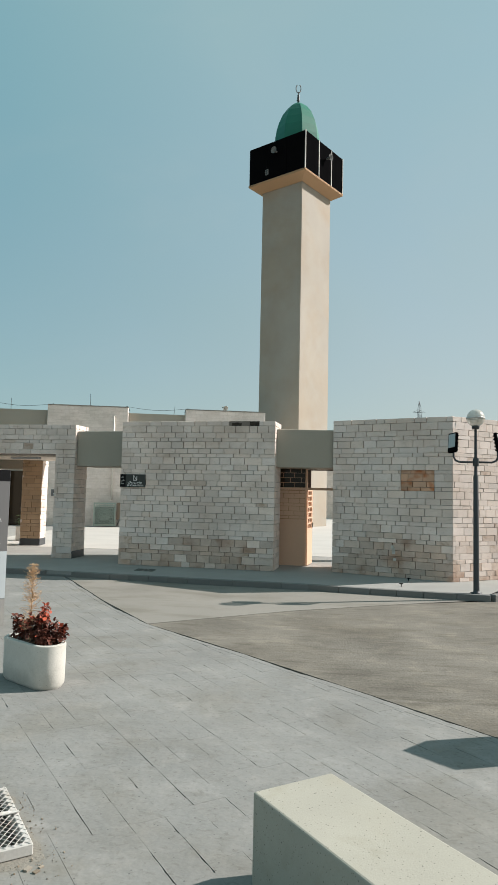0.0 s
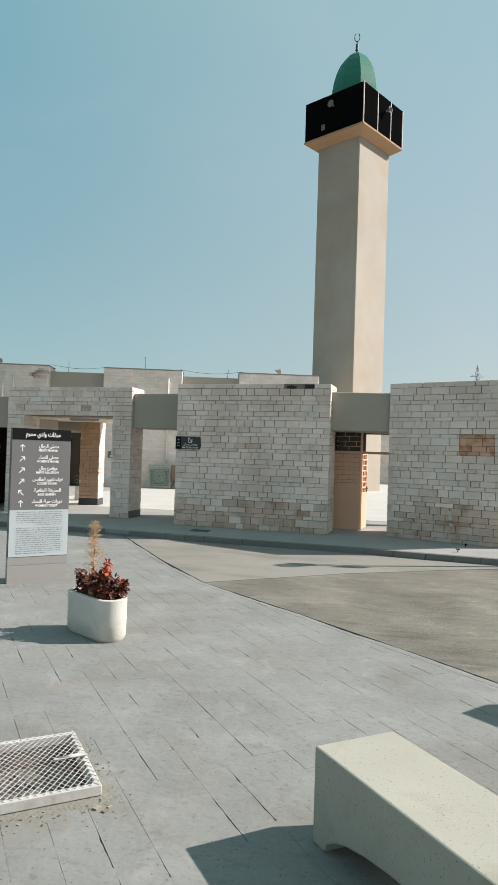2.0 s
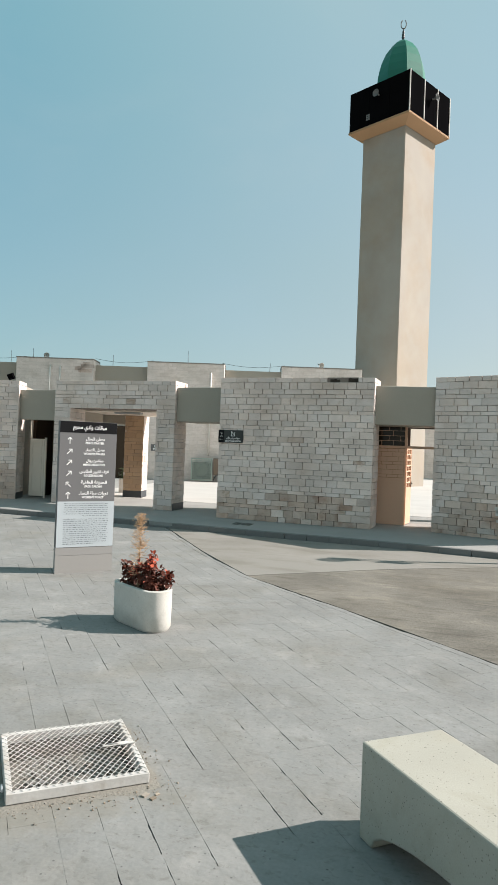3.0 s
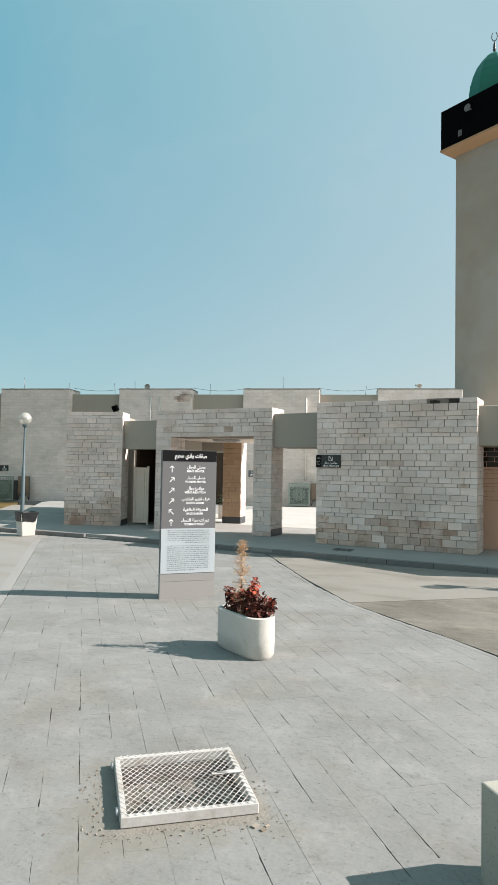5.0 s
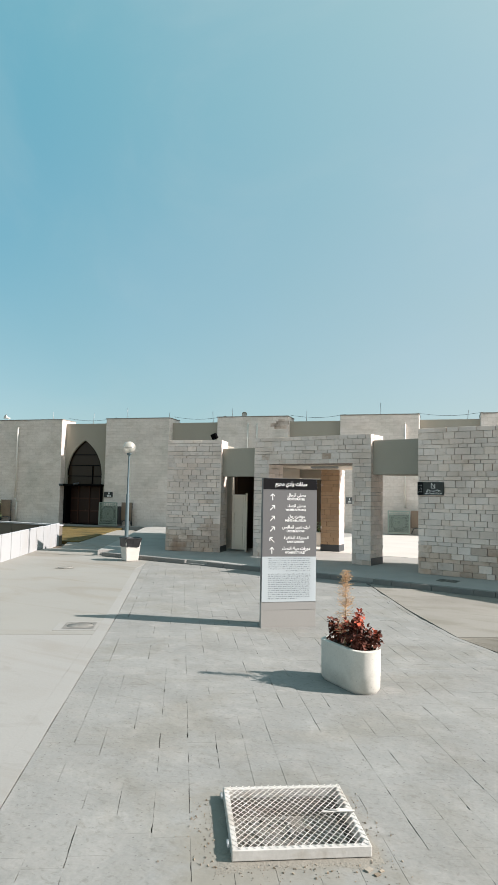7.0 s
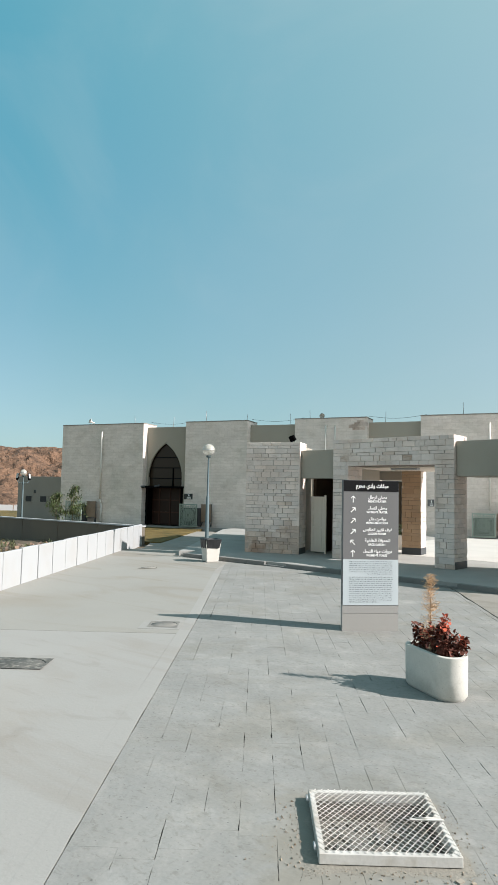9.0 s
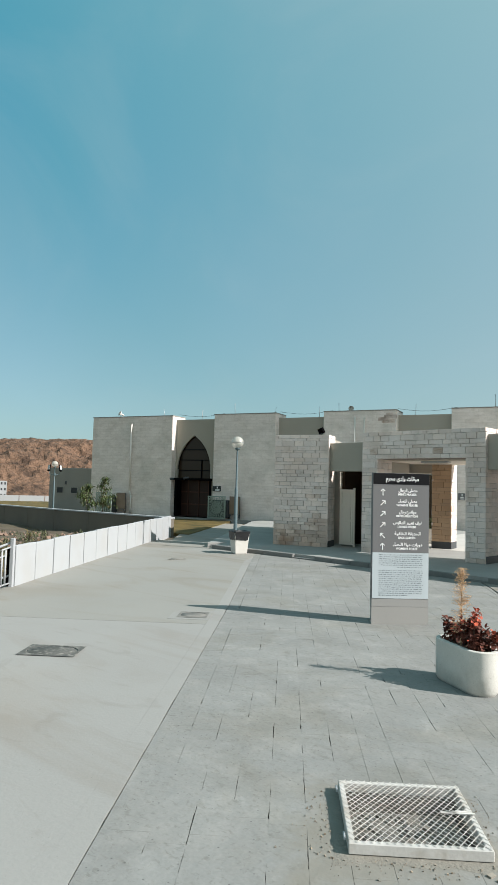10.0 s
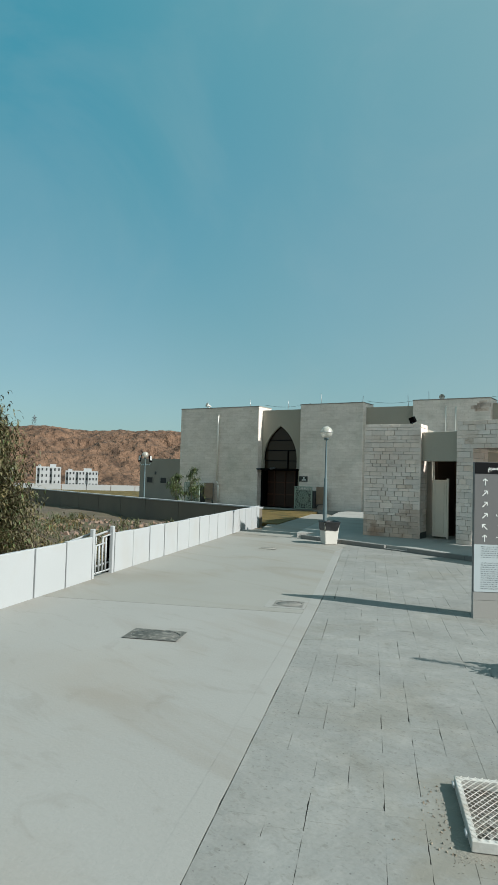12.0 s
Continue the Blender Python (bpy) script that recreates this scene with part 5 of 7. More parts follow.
# ---------------------------------------------------------------- garden
def garden_plants():
    rnd = random.Random(21)
    tuft, dry, stone = bmesh.new(), bmesh.new(), bmesh.new()
    d = (fence_far - fence_near).normalized()
    n = Vector((-d.y, d.x))
    def at(s, off):
        p = fence_near + d * s + n * off
        return p.x, p.y, ground_height(p.x, p.y)
    for k in range(850):
        s, off = rnd.uniform(1, 19), rnd.uniform(0.8, 12)
        if s > 14 + off * 0.5:
            continue
        x, y, z = at(s, off)
        big = rnd.random() < 0.45
        bm = dry if rnd.random() < 0.38 else tuft
        for j in range(26 if big else 14):
            a = rnd.uniform(0, 6.28)
            h = rnd.uniform(0.2, 0.6) if big else rnd.uniform(0.1, 0.3)
            leaf(bm, (x + rnd.uniform(-.15, .15), y + rnd.uniform(-.15, .15), z - 0.02), (math.cos(a) * 0.5, math.sin(a) * 0.5, 1), h, 0.022, 0.25, rnd)
    for k in range(3200):
        s, off = rnd.uniform(-2, 18), rnd.uniform(0.5, 14)
        x, y, z = at(s, off)
        r = rnd.choice((0.02, 0.03, 0.04, 0.06, 0.1))
        mm = Matrix.Translation((x, y, z)) @ Euler((rnd.uniform(0, 3), rnd.uniform(0, 3), rnd.uniform(0, 3))).to_matrix().to_4x4()
        box(stone, -r, r, -r * 0.7, r * 0.7, -r * 0.5, r * 0.5, mm)
    thing("grass_tufts", Matrix(), "green-brown grass tufts in the sunken garden", "grass", kind="stuff", bm=tuft, mat=LEAF_OLIVE)
    thing("dry_grass", Matrix(), "straw-coloured dry grass in the sunken garden", "grass", kind="stuff", bm=dry,
          mat=material("straw", (0.15, 0.118, 0.048), var=0.3, fine=40, bump=0.0, island=0.3))
    thing("loose_stones", Matrix(), "loose reddish stones scattered over the garden", "stones", kind="stuff", bm=stone,
          mat=material("red_stone", (0.24, 0.17, 0.13), var=0.3, fine=20, bump=0.5, island=0.3))


garden_plants()


LEAF_DUSK = material("brown_olive_leaf", (0.105, 0.092, 0.042), rough=0.55, var=0.35, fine=30, bump=0.1, island=0.4)


def tree(x, y, z, height, radius, label, seed, clumps, leaf_len, leaf_w, mats, trunk_r=0.07, droop=0.5, low=0.12):
    rnd = random.Random(seed)
    t = thing("tree", pose(x, y, z), label, "tree")
    wood = bmesh.new()
    crowns = [bmesh.new() for _ in mats]
    top = Vector((rnd.uniform(-.1, .1), rnd.uniform(-.1, .1), height * 0.85))
    pts = [Vector((0, 0, -0.1)), Vector((rnd.uniform(-.1, .1), rnd.uniform(-.1, .1), height * 0.4)), top]
    tube(wood, pts[0], pts[1], trunk_r, trunk_r * 0.7, 8)
    tube(wood, pts[1], pts[2], trunk_r * 0.7, trunk_r * 0.2, 8)
    for k in range(clumps):
        f = rnd.uniform(low, 1.0)
        base = pts[0].lerp(pts[1], f * 2) if f < 0.5 else pts[1].lerp(pts[2], f * 2 - 1)
        a = rnd.uniform(0, 6.28)
        reach = radius * math.sqrt(rnd.random()) * (1.0 - 0.95 * max(0.0, f - 0.3))
        tip = base + Vector((math.cos(a) * reach, math.sin(a) * reach, rnd.uniform(-0.1, 0.35) * radius))
        tube(wood, base, tip, trunk_r * 0.16, trunk_r * 0.05, 4, caps=False)
        for j in range(24):
            g = base.lerp(tip, rnd.uniform(0.45, 1.1)) + Vector((rnd.gauss(0, .07), rnd.gauss(0, .07), rnd.gauss(0, .07))) * radius
            b = rnd.uniform(0, 6.28)
            bmk = crowns[0 if rnd.random() < 0.7 else rnd.randrange(len(mats))]
            leaf(bmk, g, (math.cos(b), math.sin(b), rnd.uniform(-0.9, 0.3)), leaf_len * rnd.uniform(0.6, 1.3), leaf_w * rnd.uniform(0.7, 1.3), droop * rnd.uniform(0.4, 1.2), rnd)
    part("trunk", wood, BARK, t, "brown trunk and limbs")
    for c, mat in zip(crowns, mats):
        part("crown", c, mat, t, "narrow drooping leaves")
    return t


tree(-10.25, 4.35, ground_height(-10.25, 4.35), 3.75, 1.32, "bushy olive-green tree with narrow drooping leaves behind the fence", 5, 1750, 0.09, 0.027, [LEAF_DUSK, LEAF_GREEN, LEAF_OLIVE], low=0.06)
for sx, sy, hh, sd in ((-25.9, 20.2, 1.9, 11), (-25.4, 20.9, 2.3, 12)):
    tree(sx, sy, 0.0, hh, 0.75, "thin young tree with feathery leaves by the prayer hall", sd, 36, 0.15, 0.042, [LEAF_GREEN, LEAF_DUSK], trunk_r=0.025, low=0.35)


# ---------------------------------------------------------------- hills and distance
def hill():
    """A long bare ridge, gullied and strewn with outcrops."""
    bm = bmesh.new()
    rows = []
    for i in range(84):
        r = 300 + i * 3.2
        row = []
        for k in range(560):
            az = radians(26 + k * 0.125)
            ridge = 25.5 + 2.2 * math.sin(az * 7.0 + 0.6) + 2.0 * noise.noise(Vector((az * 9, 0, 2)))
            f = min(1.0, (r - 300) / 130)
            f = f * f * (3 - 2 * f)
            x, y = -r * math.sin(az), r * math.cos(az)
            z = -11 + (ridge + 11) * f * min(1, max(0.0, (math.degrees(az) - 26) / 5 + 0.3))
            rough = noise.fractal(Vector((x * 0.03, y * 0.03, 0)), 0.8, 2.1, 6)
            gully = 1 - abs(noise.noise(Vector((x * 0.055, y * 0.055, 8))) * 2)
            crag = 1 - abs(noise.noise(Vector((x * 0.17, y * 0.17, 4))) * 2)
            z += (3.4 * rough + 2.6 * gully + 1.5 * crag - 2.6) * min(1, f * 1.6) * (1 - 0.6 * max(0, f - 0.8) / 0.2)
            z -= max(0, r - 450) * 0.12
            row.append(bm.verts.new((x, y, z)))
        rows.append(row)
    for a, b in zip(rows, rows[1:]):
        for k in range(559):
            bm.faces.new([a[k], a[k + 1], b[k + 1], b[k]])
    bmesh.ops.recalc_face_normals(bm, faces=bm.faces)
    thing("hill", Matrix(), "bare reddish-brown rocky hill on the skyline", "hill", kind="structure", bm=bm, mat=ROCK)


hill()
WIN = glass("dark_window", (0.05, 0.052, 0.055), 0.4, 0.1)


def apartment(a, b, z0, z1, depth, cols, floors, label):
    m, length = along(a, b, z0)
    t = thing("apartment_building", m, label, "apartment building", group="apartment buildings below the hill")
    h = z1 - z0
    bm = bmesh.new()
    box(bm, 0, length, 0, depth, 0, h)
    box(bm, length * 0.55, length * 0.8, 1, 4, h, h + 1.1)
    box(bm, length * 0.08, length * 0.2, 1, 3, h, h + 0.7)
    part("wall", bm, WHITE, t, "white rendered walls")
    for c in range(1, cols, 3):
        bm = bmesh.new()
        x = (c + 0.5) * length / cols
        box(bm, x - 0.65 * length / cols, x + 0.65 * length / cols, -0.9, -0.02, 0.2, h - 0.6)
        part("bay", bm, WHITE, t, "projecting balcony bay")
    for f in range(floors):
        for c in range(cols):
            bm = bmesh.new()
            x = (c + 0.5) * length / cols
            z = (f + 0.35) * h / floors
            out = 0.9 if c % 3 == 1 else 0.0
            box(bm, x - 0.30, x + 0.30, -0.06 - out, 0.02 - out, z, z + 0.42 * h / floors)
            part("window", bm, WIN, t)


apartment((-261.2, 124.6), (-256.8, 133.6), -7.5, 2.9, 8, 6, 4, "white four-square apartment block with small dark windows")
apartment((-255.9, 135.2), (-249.4, 147.0), -8.0, 1.5, 8, 10, 4, "long white apartment block with small dark windows")
apartment((-275.0, 98.0), (-266.0, 117.0), -7.5, 2.6, 8, 8, 4, "white apartment block partly behind a tree")

bm = bmesh.new()
fw = thing("boundary_wall", along((-64.0, 12.0), (-46.0, 41.5))[0], "long white boundary wall beyond the garden", "wall", kind="structure")
flen = along((-64.0, 12.0), (-46.0, 41.5))[1]
for k in range(16):
    bm = bmesh.new()
    box(bm, k * flen / 16 + 0.03, (k + 1) * flen / 16 - 0.03, 0, 0.15, -2.5, 0.48)
    part("panel", bm, WHITE, fw)
slab("far_lawn", [(-62, 19.5), (-36.8, 18.3), (-36.2, 22.6), (-44, 40), (-49, 38)], -0.3, -0.02, GRASS, "dry grass strip beyond the retaining wall", "lawn")


def pylon(x, y, z, h, w):
    t = thing("pylon", pose(x, y, z, 0, 0, 20), "distant grey lattice power pylon", "pylon", group="power pylons")
    bm = bmesh.new()
    r = 0.085
    lv = [0.0, 0.3, 0.55, 0.75, 0.9, 1.0]
    wd = [w, w * 0.7, w * 0.45, w * 0.28, w * 0.2, 0.05]
    for sx in (-1, 1):
        for sy in (-1, 1):
            for (a, wa), (b, wb) in zip(zip(lv, wd), zip(lv[1:], wd[1:])):
                tube(bm, (sx * wa, sy * wa, a * h), (sx * wb, sy * wb, b * h), r, n=4)
                tube(bm, (sx * wa, sy * wa, a * h), (-sx * wb, sy * wb, b * h), r * 0.6, n=4)
    part("mast", bm, HAZE_GREY, t)
    bm = bmesh.new()
    for f, l in ((0.72, w * 1.5), (0.85, w * 1.2)):
        tube(bm, (-l, 0, f * h), (l, 0, f * h), r, n=4)
        tube(bm, (-l, 0, f * h), (0, 0, f * h + w * 0.5), r * 0.7, n=4)
        tube(bm, (l, 0, f * h), (0, 0, f * h + w * 0.5), r * 0.7, n=4)
    part("cross_arm", bm, HAZE_GREY, t)


pylon(-380.0, 178.5, 23.0, 11.5, 1.6)
pylon(46.0, 297.0, 10.0, 33.5, 2.6)

# ---------------------------------------------------------------- small building beside the hall
SB_X = -3.3
sb = thing("service_building", FM, "small grey rendered service building with two square windows", "building")
SMALL_GREY = material("grey_render", (0.30, 0.28, 0.245), var=0.1, coarse=0.7, bump=0.3, tint=(0.25, 0.24, 0.22), tint_scale=0.5, tint_amount=0.6)
bm = bmesh.new()
box(bm, SB_X - 0.3, 0.0, 0.6, 4.0, 0.0, 2.58)
bevel(bm, 0.02, 1)
part("wall", bm, SMALL_GREY, sb)
for x0 in (-3.02, -1.95):
    bm = bmesh.new()
    box(bm, x0 + 0.05, x0 + 0.50, 0.585, 0.62, 1.12, 1.44)
    w_ = part("window", bm, WIN, sb, "dark square window")
    bm = bmesh.new()
    for b in ((x0, x0 + 0.05, 1.07, 1.49), (x0 + 0.5, x0 + 0.55, 1.07, 1.49), (x0 + 0.05, x0 + 0.5, 1.07, 1.12), (x0 + 0.05, x0 + 0.5, 1.44, 1.49)):
        box(bm, b[0], b[1], 0.57, 0.61, b[2], b[3])
    part("window_frame", bm, SMALL_GREY, w_)
bm = bmesh.new()
box(bm, -2.36, -2.26, 0.55, 0.62, 1.62, 1.80)
part("wall_lamp", bm, DARK_METAL, sb)
bm = bmesh.new()
tube(bm, (-0.25, 0.54, 0.1), (-0.25, 0.54, 2.2), 0.04)
part("pipe", bm, STEEL, sb)

# ---------------------------------------------------------------- hall details
BROWN = material("dark_brown_door", (0.035, 0.017, 0.012), rough=0.4, var=0.15, bump=0.05)
# glazed arch with bars
bm = bmesh.new()
ring = [(ARCH_X0, 2.12)] + arch_points(ARCH_X0, ARCH_X1, ARCH_SPRING, ARCH_TOP) + [(ARCH_X1, 2.12)]
vs = [bm.verts.new((x, RECESS + 0.16, z)) for x, z in ring]
bm.faces.new(vs)
bmesh.ops.recalc_face_normals(bm, faces=bm.faces)
pane = part("arch_window", bm, DARK_GLASS, hall, "dark glazed pointed arch window")
bm = bmesh.new()
pts = arch_points(ARCH_X0, ARCH_X1, ARCH_SPRING, ARCH_TOP)
for (xa, za), (xb, zb) in zip(pts, pts[1:]):
    tube(bm, (xa, RECESS + 0.14, za), (xb, RECESS + 0.14, zb), 0.03, n=6)
for z in (2.55, 3.1, 3.65):
    box(bm, ARCH_X0 + 0.03, ARCH_X1 - 0.03, RECESS + 0.11, RECESS + 0.15, z - 0.02, z + 0.02)
box(bm, 6.86, 6.91, RECESS + 0.11, RECESS + 0.15, 2.12, 3.1)
part("glazing_bar", bm, BLACK, pane, "black arch frame and bars")
bm = bmesh.new()
box(bm, 5.34, 7.62, -0.12, RECESS + 0.1, 2.02, 2.13)
bevel(bm, 0.01, 1)
part("canopy", bm, BLACK, hall, "thin black door canopy")
for xa, xb in ((5.338, 5.47), (7.45, 7.58)):
    bm = bmesh.new()
    box(bm, xa, xb, RECESS - 0.03, RECESS + 0.46, 0.1, 2.02)
    part("door_jamb", bm, BLACK, hall, "black door jamb")
bm = bmesh.new()
tube(bm, (6.2, -0.15, 2.1), (6.5, -0.15, 2.16), 0.05)
tube(bm, (5.36, -0.14, 2.1), (5.6, -0.14, 2.06), 0.04)
part("canopy_lamp", bm, DARK_METAL, hall)
bm = bmesh.new()
box(bm, 5.34, 7.85, RECESS + 0.5, RECESS + 0.56, 0.1, 2.3)
dr = part("door", bm, BROWN, hall, "dark brown double door in shade")
bm = bmesh.new()
for x in (5.9, 6.55, 7.15, 7.5):
    box(bm, x - 0.03, x + 0.03, RECESS + 0.46, RECESS + 0.5, 0.1, 2.1)
for z in (0.75, 1.4):
    box(bm, 5.4, 7.7, RECESS + 0.47, RECESS + 0.5, z - 0.03, z + 0.03)
part("door_frame", bm, material("red_brown_frame", (0.07, 0.03, 0.02), rough=0.45, var=0.1, bump=0.05), dr)
# dark glazed door in the bay behind the portal
bm = bmesh.new()
box(bm, 17.5, 19.6, RECESS - 0.04, RECESS - 0.01, 0.1, 2.5)
gd = part("door", bm, DARK_GLASS, hall, "dark glazed door behind the portal")
bm = bmesh.new()
for x in (17.5, 18.2, 18.9, 19.55):
    box(bm, x, x + 0.05, RECESS - 0.07, RECESS - 0.04, 0.1, 2.5)
part("door_frame", bm, BLACK, gd)

# pipes
PIPE_WHITE = material("pale_pipe", (0.72, 0.68, 0.62), rough=0.5, var=0.06, bump=0.0)
for x, z1, z0, bend in ((2.73, 5.0, 0.15, True), (15.39, 5.08, 0.2, False), (15.84, 5.06, 0.2, False), (22.65, 5.02, 1.3, False)):
    bm = bmesh.new()
    if bend:
        tube(bm, (x, -0.08, z1), (x, -0.08, 1.35), 0.042)
        tube(bm, (x, -0.08, 1.35), (x + 0.12, -0.10, 1.15), 0.042)
        tube(bm, (x + 0.12, -0.10, 1.15), (x + 0.12, -0.10, z0), 0.042)
    else:
        tube(bm, (x, -0.08, z1), (x, -0.08, z0), 0.036)
    tube(bm, (x, -0.08, z1), (x, -0.02, z1 + 0.03), 0.045)
    part("downpipe", bm, PIPE_WHITE, hall, "pale plastic pipe up the pier")
# copings catch the sun on top of piers
for x0, x1 in PANELS:
    bm = bmesh.new()
    box(bm, x0 - 0.012, x1 + 0.012, -0.012, 1.31, HALL_H + 0.002, HALL_H + 0.035)
    part("coping", bm, SMALL_GREY, hall, "thin grey coping")
# rods, cables and loudspeakers on the roof
for x, h_ in ((1.2, 0.35), (4.2, 0.4), (8.6, 0.55), (10.9, 0.3), (13.3, 0.5), (14.3, 0.4), (18.0, 0.45), (21.5, 0.55), (25.3, 0.35), (6.6, 0.5)):
    bm = bmesh.new()
    zb = HALL_H + 0.03 if any(a <= x <= b for a, b in PANELS) else HALL_H - 0.2
    tube(bm, (x, 0.9, zb), (x + 0.05 * math.sin(x * 7), 0.9, zb + h_ + 0.1), 0.012, n=5)
    part("lightning_rod", bm, STEEL, hall)
for a, b in ((5.2, 8.0), (11.2, 14.0), (17.2, 19.9), (23.1, 26.0)):
    bm = bmesh.new()
    n = 10
    p = [Vector((a + (b - a) * k / n, 0.85, HALL_H + 0.16 - 0.14 * math.sin(math.pi * k / n))) for k in range(n + 1)]
    for q, r in zip(p, p[1:]):
        tube(bm, q, r, 0.007, n=5, caps=False)
    part("cable", bm, BLACK, hall, "black cable slung between the piers")
for x, sgn in ((1.6, -1), (15.0, 1), (27.6, 1)):
    bm = bmesh.new()
    lathe(bm, [(0.04, -0.15), (0.045, 0.0), (0.12, 0.14), (0.13, 0.15), (0.10, 0.13), (0.0, 0.02)], 16)
    part("loudspeaker", bm, WHITE_CONCRETE, hall, "small pale horn loudspeaker", Matrix.Translation((x, 0.5, HALL_H + 0.22)) @ Matrix.Rotation(radians(90 + 20 * sgn), 4, "X") @ Matrix.Rotation(radians(25 * sgn), 4, "Y"))
    bm = bmesh.new()
    tube(bm, (x, 0.55, HALL_H + 0.03), (x, 0.55, HALL_H + 0.2), 0.02)
    part("bracket", bm, STEEL, hall)
# missing facing stones on one pier
bm = bmesh.new()
rs = random.Random(6)
for k in range(7):
    x, z = 16.75 + rs.uniform(-.3, .3), 4.95 + 0.205 * rs.randrange(-1, 3) * 0.5
    box(bm, x, x + 0.32, -0.004, 0.02, z, z + 0.17)
part("patch", bm, STONE_WARM, hall, "bare patch where facing is lost")


# screens round the air conditioners along the hall
SCREEN = material("pale_green_metal_screen", (0.29, 0.355, 0.31), rough=0.5, var=0.08, bump=0.05)
RUSTY = material("rusty_side_panel", (0.26, 0.19, 0.14), rough=0.7, var=0.3, coarse=3, bump=0.2)


def screen(x0, x1, label, depth=0.7, z0=0.12, z1=1.25):
    t = thing("equipment_screen", FM @ Matrix.Translation((x0, -depth, z0)), label, "screen", group="patterned equipment screens along the hall")
    w, h = x1 - x0, z1 - z0
    front_w = w * 0.62
    bm = bmesh.new()
    for b in ((0, front_w, 0, 0.05), (0, front_w, h - 0.05, h), (0, 0.05, 0.05, h - 0.05), (front_w - 0.05, front_w, 0.05, h - 0.05)):
        box(bm, b[0], b[1], 0, 0.04, b[2], b[3])
    part("frame", bm, SCREEN, t)
    # lattice of nested eight-pointed stars over a fine square grid
    bm = bmesh.new()
    cx, cz = front_w / 2, h / 2
    R = min(front_w, h) / 2 - 0.05

    def strip(xa, za, xb, zb, wd):
        d = Vector((xb - xa, 0, zb - za))
        box(bm, 0, d.length, 0.008, 0.026, -wd, wd, Matrix.Translation((xa, 0, za)) @ Matrix.Rotation(-math.atan2(d.z, d.x), 4, "Y"))

    for ring_r, step, ph in ((R * 0.22, 1, 0.5), (R * 0.40, 3, 0.0), (R * 0.62, 3, 0.5), (R * 0.62, 2, 0.0), (R * 0.82, 2, 0.5), (R * 1.0, 3, 0.0), (R * 1.02, 1, 0.0)):
        for k in range(8):
            a0, a1 = 2 * math.pi * (k + ph) / 8, 2 * math.pi * (k + step + ph) / 8
            strip(cx + ring_r * math.cos(a0), cz + ring_r * math.sin(a0), cx + ring_r * math.cos(a1), cz + ring_r * math.sin(a1), 0.009)
    for sx in (-1, 1):
        for sz in (-1, 1):
            ox, oz = cx + sx * (front_w / 2 - 0.05), cz + sz * (h / 2 - 0.05)
            for q in (0.12, 0.2, 0.3):
                strip(ox - sx * q, oz, ox, oz - sz * q, 0.009)
                strip(ox - sx * q, oz, ox - sx * q, oz - sz * q, 0.007)
                strip(ox, oz - sz * q, ox - sx * q, oz - sz * q, 0.007)
    for k in range(1, 8):
        z, x = h * k / 8, front_w * k / 8
        box(bm, 0.05, front_w - 0.05, 0.028, 0.038, z - 0.006, z + 0.006)
        box(bm, x - 0.006, x + 0.006, 0.028, 0.038, 0.05, h - 0.05)
    part("lattice", bm, SCREEN, t, "star-patterned metal lattice")
    bm = bmesh.new()
    box(bm, 0.04, front_w - 0.03, 0.25, depth - 0.1, 0.05, h - 0.2)
    part("machine", bm, DARK_METAL, t, "dark equipment box behind the lattice")
    bm = bmesh.new()
    for b in ((front_w + 0.02, w, 0.42, 0.45, 0.25, h), ):
        box(bm, *b)
    part("side_panel", bm, RUSTY, t, "brownish sheet panel")
    bm = bmesh.new()
    tube(bm, (w - 0.02, 0.44, 0), (w - 0.02, 0.44, h), 0.025)
    tube(bm, (front_w + 0.05, 0.35, 0.0), (front_w + 0.16, 0.35, 0.25), 0.018)
    tube(bm, (front_w + 0.16, 0.35, 0.25), (w - 0.05, 0.35, 0.25), 0.018)
    tube(bm, (w - 0.05, 0.35, 0.25), (w, 0.35, 0.0), 0.018)
    part("stand", bm, DARK_METAL, t)


screen(8.0, 9.6, "pale metal screen with a star lattice before an equipment box")
screen(0.95, 2.65, "white metal screen with a star lattice beside a downpipe")
screen(21.95, 23.45, "pale green metal screen with a star lattice in the court", z0=0.2, z1=1.19)

# ---------------------------------------------------------------- small wall signs
def wall_sign(line, s, z, w, h, label, words, split=0.0):
    m, _ = along(*line)
    t = thing("wall_sign", m @ Matrix.Translation((s, -0.012, z)), label, "sign")
    bm = bmesh.new()
    box(bm, split, w, -0.02, 0.03, 0, h)
    pl = part("plate", bm, PLATE_GREY if split else SIGN_BLACK, t)
    if split:
        bm = bmesh.new()
        box(bm, 0, split - 0.006, -0.02, 0.03, 0, h)
        pk = part("plate", bm, SIGN_BLACK, t, "narrow black plate")
        for k, a in enumerate(("ميقات", "وادي", "محرم")):
            lettering(joined_arabic(a), 0.045, split / 2, h - 0.07 - k * 0.065, -0.022, pk, width=0.07)
    for text, hh, x, zz, wd in words:
        lettering(text, hh, x, zz, -0.022, pl, bold=0.001, width=wd)
    return pl


